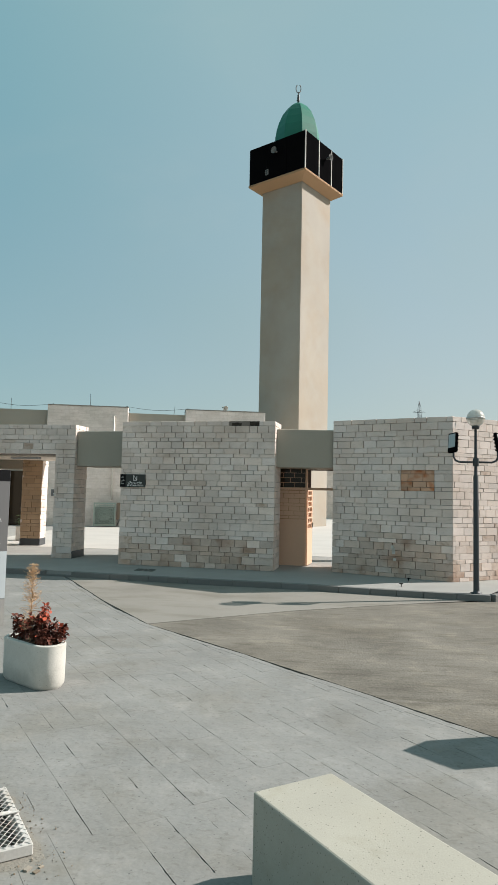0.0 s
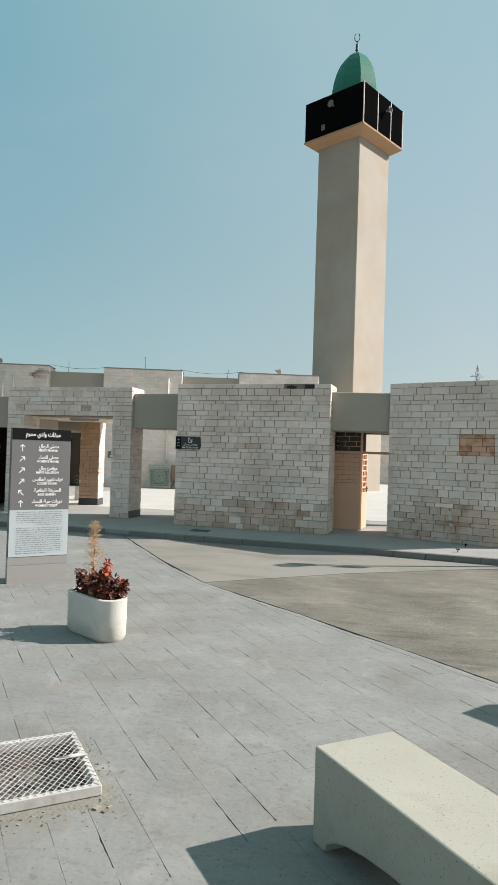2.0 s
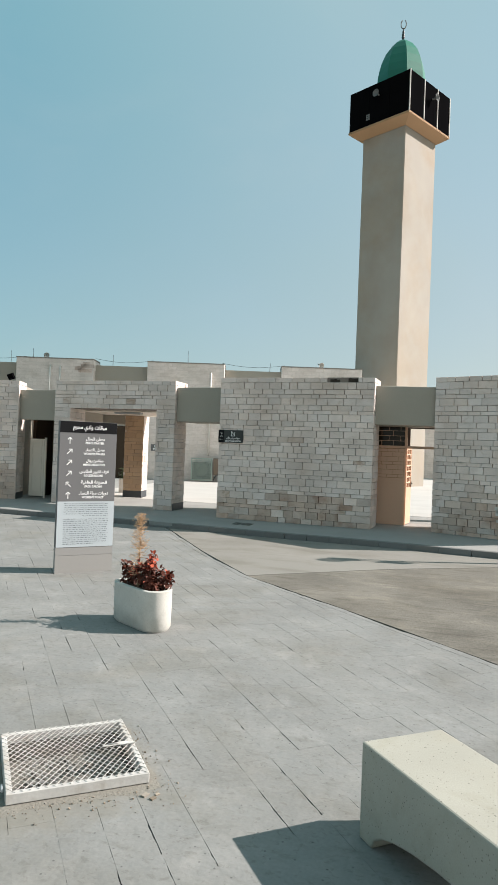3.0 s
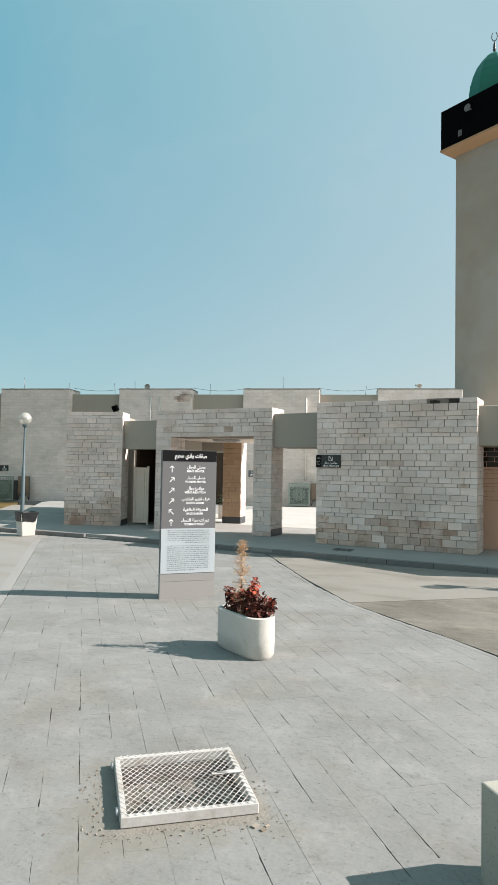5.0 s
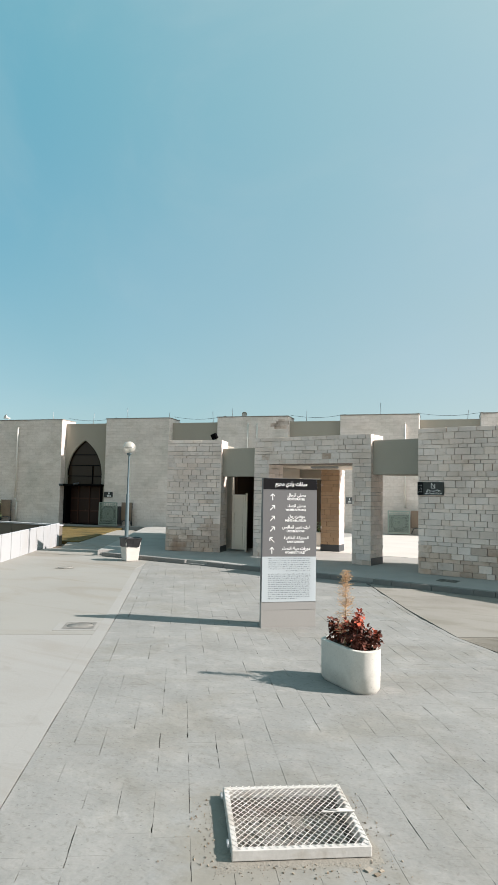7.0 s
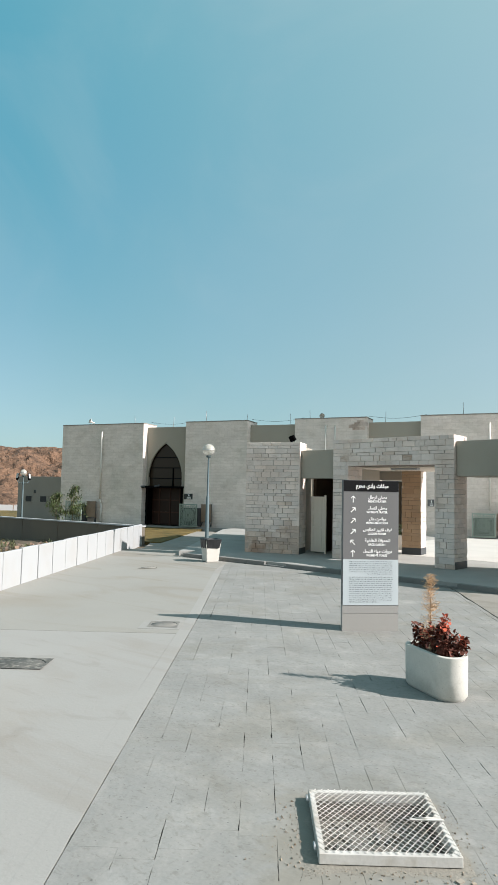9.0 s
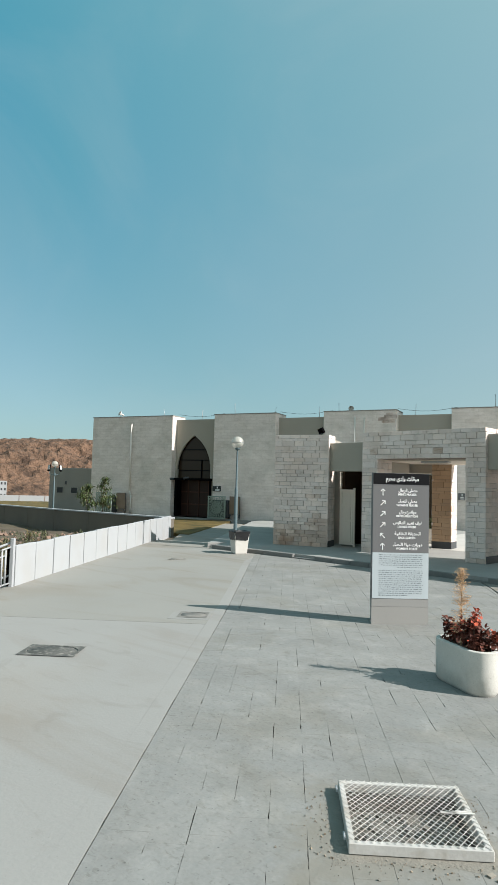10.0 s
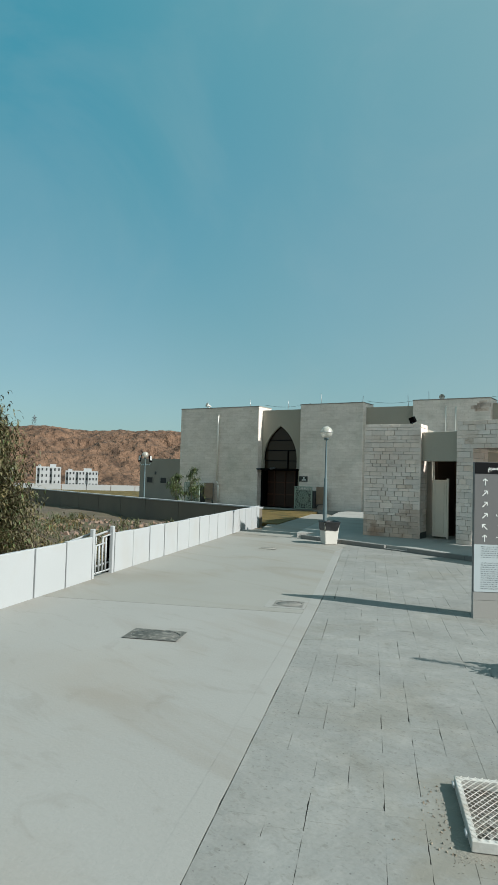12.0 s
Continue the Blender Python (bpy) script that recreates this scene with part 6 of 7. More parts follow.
pl = wall_sign(WM, 0.0, 1.83, 0.58, 0.28, "dark grey wall sign to the men's ablution room", [(joined_arabic("مواضئ رجال"), 0.062, 0.355, 0.105, 0.32), ("MEN'S ABLUTION", 0.048, 0.355, 0.035, 0.37)], split=0.13)
bm = bmesh.new()
for a, b in (((0.31, 0.15), (0.31, 0.255)), ((0.31, 0.15), (0.39, 0.15)), ((0.39, 0.15), (0.39, 0.24)), ((0.31, 0.255), (0.39, 0.16))):
    d = Vector((b[0] - a[0], b[1] - a[1]))
    box(bm, 0, d.length, -0.002, 0, -0.006, 0.006, Matrix.Translation((a[0], -0.0215, a[1])) @ Matrix.Rotation(-math.atan2(d.y, d.x), 4, "Y"))
part("icon", bm, LETTER, pl, "white line pictogram")
FLINE = (FACADE_A, tuple((Vector(FACADE_A) + Vector((math.cos(radians(FACADE_YAW)), math.sin(radians(FACADE_YAW))))).to_tuple()))


def bar_sign(s, z, w, h, label, mat=PLATE_GREY):
    t = thing("wall_sign", FM @ Matrix.Translation((s, -0.03, z)), label, "sign")
    bm = bmesh.new()
    box(bm, 0, w, 0, 0.03, 0, h)
    p = part("plate", bm, mat, t)
    bm = bmesh.new()
    box(bm, w * 0.35, w * 0.85, -0.003, 0, h * 0.30, h * 0.42)
    box(bm, w * 0.35, w * 0.85, -0.003, 0, h * 0.12, h * 0.22)
    box(bm, w * 0.52, w * 0.66, -0.003, 0, h * 0.55, h * 0.88)
    part("print_line", bm, LETTER, p)


bar_sign(7.88, 1.48, 0.48, 0.28, "small black wall sign beside the arched door")
bar_sign(20.05, 1.42, 0.28, 0.3, "small grey wall sign on a pier in the court", SIGN_GREY)

# ---------------------------------------------------------------- doors in the gaps
DM = along(*DOOR_LINE)[0] @ Matrix.Translation((-0.035, 0, 0))


def tan_door():
    t = tagged(thing("door_1", DM, "tan painted metal double door, one leaf closed and one open", "door", kind="structure"))
    z0 = FLOOR_Z
    bm = bmesh.new()
    for b in ((-0.06, 0.0, 0.05, 0.13, z0, 2.37), (0.625, 0.675, 0.05, 0.13, 1.90, 2.37), (1.30, 1.36, 0.05, 0.13, z0, 2.37), (0.0, 1.30, 0.052, 0.128, 1.845, 1.90), (0.0, 0.625, 0.052, 0.128, 2.335, 2.37), (0.675, 1.30, 0.052, 0.128, 2.335, 2.37)):
        box(bm, *b)
    part("door_frame", bm, ORANGE, t)
    # closed leaf with shallow brick-shaped fields in its upper part
    bm = bmesh.new()
    box(bm, 0.005, 0.645, 0.06, 0.10, z0 + 0.02, 1.84)
    leafp = part("door_leaf", bm, ORANGE, t, "closed tan leaf")
    bm = bmesh.new()
    box(bm, 0.62, 0.647, 0.05, 0.06, z0 + 0.02, 1.84)
    part("edge_strip", bm, ORANGE, leafp)
    # groove shade is put into a darker tan sheet behind the relief
    bm = bmesh.new()
    box(bm, 0.006, 0.618, 0.0585, 0.0605, 1.19, 1.838)
    part("groove_panel", bm, material("tan_groove_shade", (0.42, 0.22, 0.12), rough=0.6, var=0.05, bump=0.0), leafp, "darker tan sheet carrying the shade of the grooves")
    bm = bmesh.new()
    row, z = 0, 1.20
    while z < 1.80:
        hh = 0.10 if row % 3 else 0.06
        x = 0.012 - (0.12 if row % 2 else 0.0)
        while x < 0.6:
            box(bm, max(x, 0.01), min(x + 0.235, 0.615), 0.055, 0.0584, z, min(z + hh, 1.835))
            x += 0.243
        z += hh + 0.008
        row += 1
    part("relief", bm, ORANGE, leafp, "shallow brick-shaped relief")
    # transom lights: dark panes behind a brick-patterned grille
    for a, b in ((0.0, 0.625), (0.675, 1.30)):
        if a < 0.5:
            bm = bmesh.new()
            box(bm, a, b, 0.10, 0.106, 1.90, 2.335)
            part("pane", bm, DARK_GLASS, t)
            bm = bmesh.new()
            for k in range(1, 4):
                z = 1.90 + k * 0.109
                box(bm, a, b, 0.09, 0.097, z - 0.004, z + 0.004)
            for k in range(4):
                z = 1.90 + k * 0.109
                for j in range(3):
                    x = a + 0.12 + j * 0.25 - (0.09 if k % 2 else 0)
                    if x < b - 0.02:
                        box(bm, x - 0.004, x + 0.004, 0.09, 0.097, z + 0.004, z + 0.105)
            part("grille", bm, ORANGE, t, "brick-patterned grille")
    # open leaf swung inwards, its upper half a cut-out grille
    op = Matrix.Translation((0.675, 0.13, 0)) @ Matrix.Rotation(radians(83), 4, "Z")
    bm = bmesh.new()
    box(bm, 0, 0.64, 0, 0.04, z0 + 0.02, 0.95)
    box(bm, 0, 0.06, 0, 0.04, 0.95, 1.85)
    box(bm, 0.58, 0.64, 0, 0.04, 0.95, 1.85)
    for k in range(8):
        z = 0.95 + k * 0.125
        box(bm, 0.06, 0.58, 0.005, 0.035, z, z + 0.03)
        for j in range(3):
            x = 0.14 + j * 0.19 - (0.07 if k % 2 else 0)
            box(bm, x, x + 0.03, 0.005, 0.035, z + 0.03, min(z + 0.125, 1.85))
    o = part("door_leaf", bm, ORANGE, t, "open tan leaf with a cut-out grille", op)
    bm = bmesh.new()
    box(bm, 0.585, 0.625, -0.012, 0.0, 0.98, 1.10)
    tube(bm, (0.605, -0.012, 1.06), (0.605, -0.035, 1.06), 0.008)
    part("door_handle", bm, BLACK, o)


tan_door()


DOOR_WHITE = material("white_door_paint", (0.84, 0.765, 0.66), rough=0.5, var=0.05, bump=0.0)


def white_door():
    m, length = along((-9.45, 16.66), (-7.98, 16.56))
    t = tagged(thing("door_2", m, "white panelled door standing ajar before a dark passage", "door", kind="structure"))
    hinge = Matrix.Translation((0.14, 0.06, FLOOR_Z)) @ Matrix.Rotation(radians(12), 4, "Z")
    bm = bmesh.new()
    box(bm, 0, 0.40, 0, 0.035, 0.05, 1.62)
    lf = part("door_leaf", bm, DOOR_WHITE, t, "off-white door leaf", hinge)
    for za, zb in ((0.14, 0.70), (0.76, 1.12), (1.18, 1.57)):
        bm = bmesh.new()
        for b in ((0.06, 0.08, za, zb), (0.32, 0.34, za, zb), (0.08, 0.32, za, za + 0.02), (0.08, 0.32, zb - 0.02, zb)):
            box(bm, b[0], b[1], -0.022, 0.002, b[2], b[3])
        part("moulding", bm, DOOR_WHITE, lf)
    # added strip standing in for a lit bit of inner wall
    bm = bmesh.new()
    box(bm, 0.57, 0.62, 0.10, 0.14, FLOOR_Z, 1.80)
    part("side_leaf", bm, DOOR_WHITE, t, "narrow pale strip standing in for lit inner wall")
    # the gloom of the interior is put into this dark brown
    dark = material("dim_brown_passage", (0.06, 0.035, 0.022), var=0.15, bump=0.1)
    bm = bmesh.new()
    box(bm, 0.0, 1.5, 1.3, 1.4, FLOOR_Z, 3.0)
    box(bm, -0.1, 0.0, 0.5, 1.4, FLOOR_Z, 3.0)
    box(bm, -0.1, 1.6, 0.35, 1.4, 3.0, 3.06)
    part("passage", bm, dark, t, "brown passage behind the door, its gloom put into the colour")
    # side wall drawn forward to keep the sun off the door gap
    bm = bmesh.new()
    box(bm, 1.5, 1.6, -0.08, 1.4, FLOOR_Z, 3.0)
    part("passage_side", bm, CREAM, t, "cream plastered side wall of the passage")


white_door()

# ---------------------------------------------------------------- portal: soffit, pillars, lamp, plant
PM, _ = along(*WP, z=0)
SOFFIT = FLOOR_Z + PO[2]
bm = bmesh.new()
box(bm, -0.05, L_WP - 0.30, THICK + 0.003, 3.2, SOFFIT - 0.03, SOFFIT + 0.45)
thing("ceiling", PM, "pale painted soffit of the portal", "ceiling", kind="structure", bm=bm, mat=SOFFIT_WHITE)
lt = thing("ceiling_light", PM @ Matrix.Translation((1.62, 0.95, SOFFIT - 0.03)), "flat rectangular white ceiling light on the soffit", "ceiling light")
bm = bmesh.new()
box(bm, -0.38, 0.38, -0.09, 0.09, -0.05, -0.001)
bevel(bm, 0.01, 1)
part("housing", bm, WHITE, lt)
bm = bmesh.new()
box(bm, -0.35, 0.35, -0.07, 0.07, -0.056, -0.05)
part("diffuser", bm, LENS, lt)

PILLARS = []
for px, py, lab in ((-7.30, 18.46, "square limestone pillar with a black skirting behind the portal"), (-8.95, 18.9, "square limestone pillar at the far side of the portal")):
    m = pose(px, py, FLOOR_Z, 0, 0, 8)
    bm = bmesh.new()
    box(bm, SIDE, 0.56 - SIDE, SIDE, 0.60 - SIDE, 0.2, PO[2] - 0.03)
    ob = thing("pillar", m, lab, "pillar", kind="structure", bm=bm, mat=MORTAR)
    bm = bmesh.new()
    box(bm, 0.0, 0.56, 0.0, 0.60, 0.0, 0.2)
    part("skirting", bm, DARK_METAL, ob, "black stone skirting")
    PILLARS.append(ob)

bm = bmesh.new()
box(bm, -3.0, 0.0, 0.03, 0.5, 2.29 - FLOOR_Z, SOFFIT - 0.035 - FLOOR_Z)
thing("beam", pose(-7.30, 18.46, FLOOR_Z, 0, 0, 8), "cream plastered beam between the portal pillars", "beam", kind="structure", bm=bm, mat=CREAM)

pp = thing("planter", pose(-7.95, 20.2, FLOOR_Z), "white square planter in the court behind the portal", "planter", group="concrete planters on the paving")
bm = bmesh.new()
box(bm, -0.2, 0.2, -0.2, 0.2, 0, 0.45)
bevel(bm, 0.02, 2)
part("pot", bm, WHITE_CONCRETE, pp)
bm = bmesh.new()
rl = random.Random(31)
for k in range(170):
    a, e = rl.uniform(0, 6.28), rl.uniform(-0.1, 1.4)
    leaf(bm, (rl.uniform(-.12, .12), rl.uniform(-.12, .12), rl.uniform(0.42, 0.7)), (math.cos(a) * math.cos(e), math.sin(a) * math.cos(e), math.sin(e)), rl.uniform(0.15, 0.32), 0.045, 0.3, rl)
gp = thing("foliage_plant", pose(-7.95, 20.2, FLOOR_Z), "yellow-green leafy plant in a white planter in the court", "plant")
part("foliage", bm, LEAF_GREEN, gp)

# black skirtings at the wall ends
for line, s0 in ((WP, L_WP), (WL, L_WL)):
    m, _ = along(*line, z=FLOOR_Z)
    bm = bmesh.new()
    box(bm, s0 - 0.01, s0 + 0.006, 0.02, THICK, 0, 0.17)
    thing("baseboard", m, "black stone skirting at the wall end", "skirting", kind="structure", bm=bm, mat=DARK_METAL)

# dark slot in the top of the middle wall
m, _ = along(*WM, z=FLOOR_Z)
bm = bmesh.new()
box(bm, 2.44, 3.1, 0.02, 0.3, WALL_H - 0.13, WALL_H + 0.004)
thing("wall_vent", m, "dark weathered slab set in the wall top", "vent", kind="structure", bm=bm, mat=MORTAR)

# fittings on the roof behind the west wall
rm, _ = along((-10.9, 16.35), (-9.55, 16.85))
bm = bmesh.new()
box(bm, 0.05, 1.35, 0.0, 1.2, FLOOR_Z, 3.22)
# next three boxes: unseen bulk, added to shade the ground to the west
box(bm, 0.10, 1.30, 1.2, 6.6, FLOOR_Z, 3.15)
box(bm, -0.9, 0.10, 1.6, 3.3, FLOOR_Z, 3.15)
box(bm, -1.2, 0.10, 3.3, 6.6, FLOOR_Z, 3.15)
thing("service_room", rm, "low plastered block behind the west wall, deepened unseen to cast shade", "building", kind="structure", bm=bm, mat=PLASTER)
fl = thing("floodlight", rm @ Matrix.Translation((0.95, 0.15, 3.22)), "dark floodlight on a bracket on the roof", "floodlight")
bm = bmesh.new()
box(bm, -0.10, 0.10, -0.035, 0.035, -0.085, 0.085, Matrix.Translation((0, 0, 0.26)) @ Euler((radians(25), radians(-12), radians(-35))).to_matrix().to_4x4())
part("head", bm, BLACK, fl)
bm = bmesh.new()
tube(bm, (0, 0, 0), (0, 0, 0.2), 0.015)
tube(bm, (-0.1, 0, 0.02), (0.1, 0, 0.02), 0.012)
part("bracket", bm, DARK_METAL, fl)
for x, w_ in ((0.18, 0.14), (0.58, 0.12)):
    bx = thing("roof_box", rm @ Matrix.Translation((x, 0.15, 3.22)), "small dark fitting lying on the roof", "fitting")
    bm = bmesh.new()
    box(bm, -w_, w_, -0.1, 0.1, 0.0, 0.08)
    box(bm, -w_ * 0.6, w_ * 0.4, -0.06, 0.06, 0.08, 0.14)
    bevel(bm, 0.01, 1)
    part("case", bm, DARK_METAL, bx)

# pale tiled court behind the walls, with the walls that close it
COURT = material("pale_court_tiles", (0.50, 0.48, 0.445), var=0.07, coarse=0.8, fine=20, bump=0.1, tint=(0.43, 0.41, 0.375), tint_scale=0.9, tint_amount=0.5)
slab("court_floor", [(-9.0, 18.4), (0.9, 17.9), (6.5, 17.0), (12.0, 21.0), (15.0, 50.0), (-1.3, 50.0), (-1.3, 30.4), (-9.3, 27.8)], 0.0, FLOOR_Z + 0.004, COURT, "pale tiled floor of the inner court", "court")
cw, cl = along((-1.0, 46.5), (10.0, 44.2))
bm = bmesh.new()
box(bm, 0, cl, 0, 0.4, 0, 3.9)
thing("wall_court", cw, "beige stone wall across the court", "stone wall", kind="structure", bm=bm, mat=FAR_STONE)
iw, _ = along(*DOOR_LINE)
bm = bmesh.new()
box(bm, -1.0, 0.60, 2.0, 2.25, FLOOR_Z, 3.0)
box(bm, 0.60, 2.4, 2.0, 2.25, 2.36, 3.0)
box(bm, 2.4, 2.8, 2.0, 2.25, FLOOR_Z, 3.0)
thing("wall_inner", iw, "dark brown brick wall with a wide opening inside the doorway", "wall", kind="structure", bm=bm, mat=material("dark_brown_brick", (0.07, 0.045, 0.032), var=0.2, bump=0.2))

# small fittings on the walkway
bm = bmesh.new()
box(bm, -0.2, 0.2, -0.11, 0.11, -0.02, 0.004)
dc = thing("drain_cover", pose(-2.45, 13.8, walk_z(-2.45, 13.8) + 0.003, 4, 0, -8), "dark rectangular drain cover in the walkway", "drain cover")
part("plate", bm, IRON, dc)
for k in range(4):
    bm = bmesh.new()
    box(bm, -0.17, 0.17, -0.08 + k * 0.047, -0.06 + k * 0.047, 0.004, 0.008)
    part("bar", bm, IRON, dc)


def peg(x, y):
    t = thing("peg", pose(x, y, walk_z(x, y)), "small black metal peg standing in the walkway", "peg", group="pegs in the walkway")
    bm = bmesh.new()
    tube(bm, (0, 0, 0), (0, 0, 0.05), 0.008, n=8)
    part("stem", bm, BLACK, t)
    bm = bmesh.new()
    tube(bm, (-0.035, 0, 0.055), (0.035, 0, 0.055), 0.009, n=8)
    part("cross_bar", bm, BLACK, t)


peg(2.78, 13.43)
peg(2.56, 12.78)


# ---------------------------------------------------------------- paving
def offset_line(pts, d):
    """The polyline moved d metres to its left."""
    out = []
    for k, p in enumerate(pts):
        a, b = Vector(pts[max(0, k - 1)]), Vector(pts[min(len(pts) - 1, k + 1)])
        t = (b - a).normalized()
        out.append((p[0] - t.y * d, p[1] + t.x * d))
    return out


edge_in = offset_line(YARD_EDGE, -0.104)
bm = bmesh.new()
fine_edge = []
for p, q in zip(YARD_EDGE, YARD_EDGE[1:]):
    n = max(1, int((Vector(q) - Vector(p)).length / 0.07))
    fine_edge += [tuple(Vector(p).lerp(Vector(q), k / n)) for k in range(n)]
fine_edge.append(YARD_EDGE[-1])
inner = offset_line(fine_edge, -0.099)
for k in range(len(fine_edge) - 1):
    quad = [inner[k], inner[k + 1]]
    for c in (k + 1, k):
        p, q = Vector(inner[c]), Vector(fine_edge[c])
        wob = 0.74 + 0.30 * noise.noise(Vector((q.x * 1.3, q.y * 1.3, 4))) + 0.16 * noise.noise(Vector((q.x * 6, q.y * 6, 7))) + 0.08 * noise.noise(Vector((q.x * 19, q.y * 19, 2)))
        wob = max(0.4, min(0.99, wob))
        quad.append(tuple(p.lerp(q, wob)))
    lo = [bm.verts.new((x, y, -0.1)) for x, y in quad]
    hi = [bm.verts.new((x, y, 0.0)) for x, y in quad]
    bm.faces.new(hi)
    for i in range(4):
        bm.faces.new([lo[i], lo[(i + 1) % 4], hi[(i + 1) % 4], hi[i]])
bmesh.ops.recalc_face_normals(bm, faces=bm.faces)
thing("yard_edge", Matrix(), "narrow uneven concrete edging between paving and yard", "edging", kind="structure", bm=bm, mat=PAVER)

# bed under the paving, open over the pit
GU, GV = GRATE_UV
pave = thing("paving", Matrix(), "grey stamped plank paving with dusty joints", "paving", kind="structure")
bm = bmesh.new()
pm = Matrix.Translation((-1.59, 1.98, 0)) @ Matrix.Rotation(radians(PLAZA_YAW), 4, "Z")
for u0, u1, v0, v1 in ((-0.15, GU - PIT, -9, 16), (GU + PIT, 9.5, -9, 16), (GU - PIT, GU + PIT, -9, GV - PIT), (GU - PIT, GU + PIT, GV + PIT, 16)):
    box(bm, u0, u1, v0, v1, -0.11, -0.022, pm)
part("bed", bm, JOINT, pave, "dark dusty bed under the paving")


def clip(poly, a, b):
    """Cuts a convex polygon to the right of the line from a to b."""
    a, b = Vector(a), Vector(b)
    n = Vector((b.y - a.y, a.x - b.x)).normalized()
    out = []
    for k, p in enumerate(poly):
        q = poly[(k + 1) % len(poly)]
        dp, dq = (p - a).dot(n), (q - a).dot(n)
        if dp >= 0:
            out.append(p)
        if dp * dq < 0:
            out.append(p.lerp(q, dp / (dp - dq)))
    return out


def nearest_segment(pts, c):
    best = None
    for a, b in zip(pts, pts[1:]):
        va, vb = Vector(a), Vector(b)
        d = vb - va
        f = max(0, min(1, (c - va).dot(d) / d.length_squared))
        r = (va + d * f - c).length
        if best is None or r < best[0]:
            best = (r, a, b)
    return best


PAVER_MESH = {}


def paver_block(bm, u, w, v, l, gap, end, z, seed, m=None):
    """A paver whose right-hand joint is chipped: it opens and closes along its length."""
    rnd = random.Random(seed)
    x, n = u + w, 7 if gap else 1
    lean = rnd.choice((0.0, 0.5, 1.0))
    pts = [(u, v)]
    for k in range(n + 1):
        f = k / n
        open_ = gap * max(0.0, min(1.6, (1 - abs(f - lean)) * rnd.uniform(0.2, 1.5))) if gap else 0.0
        pts.append((x - open_, v + (l - end) * f))
    pts.append((u, v + l - end))
    lo = [bm.verts.new((a, b, -0.022)) for a, b in pts]
    hi = [bm.verts.new((a, b, z)) for a, b in pts]
    bm.faces.new(hi)
    for k in range(len(pts)):
        j = (k + 1) % len(pts)
        bm.faces.new([lo[k], lo[j], hi[j], hi[k]])
    if m is not None:
        for vert in lo + hi:
            vert.co = m @ vert.co


def paver_mesh(w, l, gap, end, seed):
    key = (round(w, 3), round(l, 3), gap, end, seed)
    if key not in PAVER_MESH:
        bm = bmesh.new()
        paver_block(bm, 0, w, 0, l, gap, end, 0.0, seed)
        PAVER_MESH[key] = finish(bm, "paver", PAVER)
    return PAVER_MESH[key]


DRIVE_EDGE = [plaza(u + 0.002, v)[:2] for u, v in EDGE_UV]


def lay_paving():
    rnd = random.Random(17)
    kerb_front = offset_line(KERB_LINE, -0.11)
    rest = bmesh.new()
    whole = []
    w = 0.2
    u = -0.1
    while u < 9.0:
        v = -9.0
        while v < 15.5:
            l = rnd.choice((0.2, 0.25, 0.3, 0.4))
            gap = rnd.choice((0.004, 0.005, 0.006, 0.0085)) if rnd.random() < 0.55 and u > -0.05 else 0.0
            end = 0.0012 if rnd.random() < 0.05 else 0.0
            quad = [Vector(plaza(a, b)[:2]) for a, b in ((u, v), (u + w - gap, v), (u + w - gap, v + l - end), (u, v + l - end))]
            c = sum(quad, Vector((0, 0))) / 4
            if abs(u + w / 2 - GU) < 0.36 + 0.1 and abs(v + l / 2 - GV) < 0.36 + 0.35:
                # cut round the pit
                a0, a1, b0, b1 = u, u + w - gap * 0.35, v, v + l - end
                g0, g1, h0, h1 = GU - PIT, GU + PIT, GV - PIT, GV + PIT
                for ra in ((a0, min(a1, g0), b0, b1), (max(a0, g1), a1, b0, b1), (max(a0, g0), min(a1, g1), b0, min(b1, h0)), (max(a0, g0), min(a1, g1), max(b0, h1), b1)):
                    if ra[1] - ra[0] > 0.003 and ra[3] - ra[2] > 0.003:
                        box(rest, ra[0], ra[1], ra[2], ra[3], -0.022, 0.0, pm)
                v += l
                continue
            cut = quad
            touched = False
            for line in (edge_in, kerb_front, DRIVE_EDGE):
                r, a, b = nearest_segment(line, c)
                new_poly = clip(cut, a, b)
                if len(new_poly) != 4 or any((p - q).length > 1e-6 for p, q in zip(new_poly, cut)):
                    touched = True
                cut = new_poly
                if len(cut) < 3:
                    break
            if len(cut) >= 3:
                dz = rnd.uniform(-0.0008, 0.0004)
                if touched:
                    hi = [rest.verts.new((p.x, p.y, dz)) for p in cut]
                    lo = [rest.verts.new((p.x, p.y, -0.022)) for p in cut]
                    rest.faces.new(hi)
                    for k in range(len(cut)):
                        j = (k + 1) % len(cut)
                        rest.faces.new([lo[k], lo[j], hi[j], hi[k]])
                else:
                    whole.append((u, v, l, gap, end, dz))
            v += l
        u += w
    # the stretch of paving between bench, grate and planter is laid piece by piece
    whole.sort(key=lambda e: (e[0] - 1.9) ** 2 + (e[1] - 1.9) ** 2 * 0.55)
    for u, v, l, gap, end, dz in whole[:300]:
        ob = new("paver", paver_mesh(w, l, gap, end, rnd.randrange(5)))
        ob.parent = pave
        ob.matrix_basis = pm @ Matrix.Translation((u, v, dz))
    for u, v, l, gap, end, dz in whole[300:]:
        paver_block(rest, u, w, v, l, gap, end, dz, rnd.randrange(40), pm)
    p = part("paving_field", rest, PAVER, pave, "stamped planks farther off")
    p["kind"] = "stuff"


lay_paving()

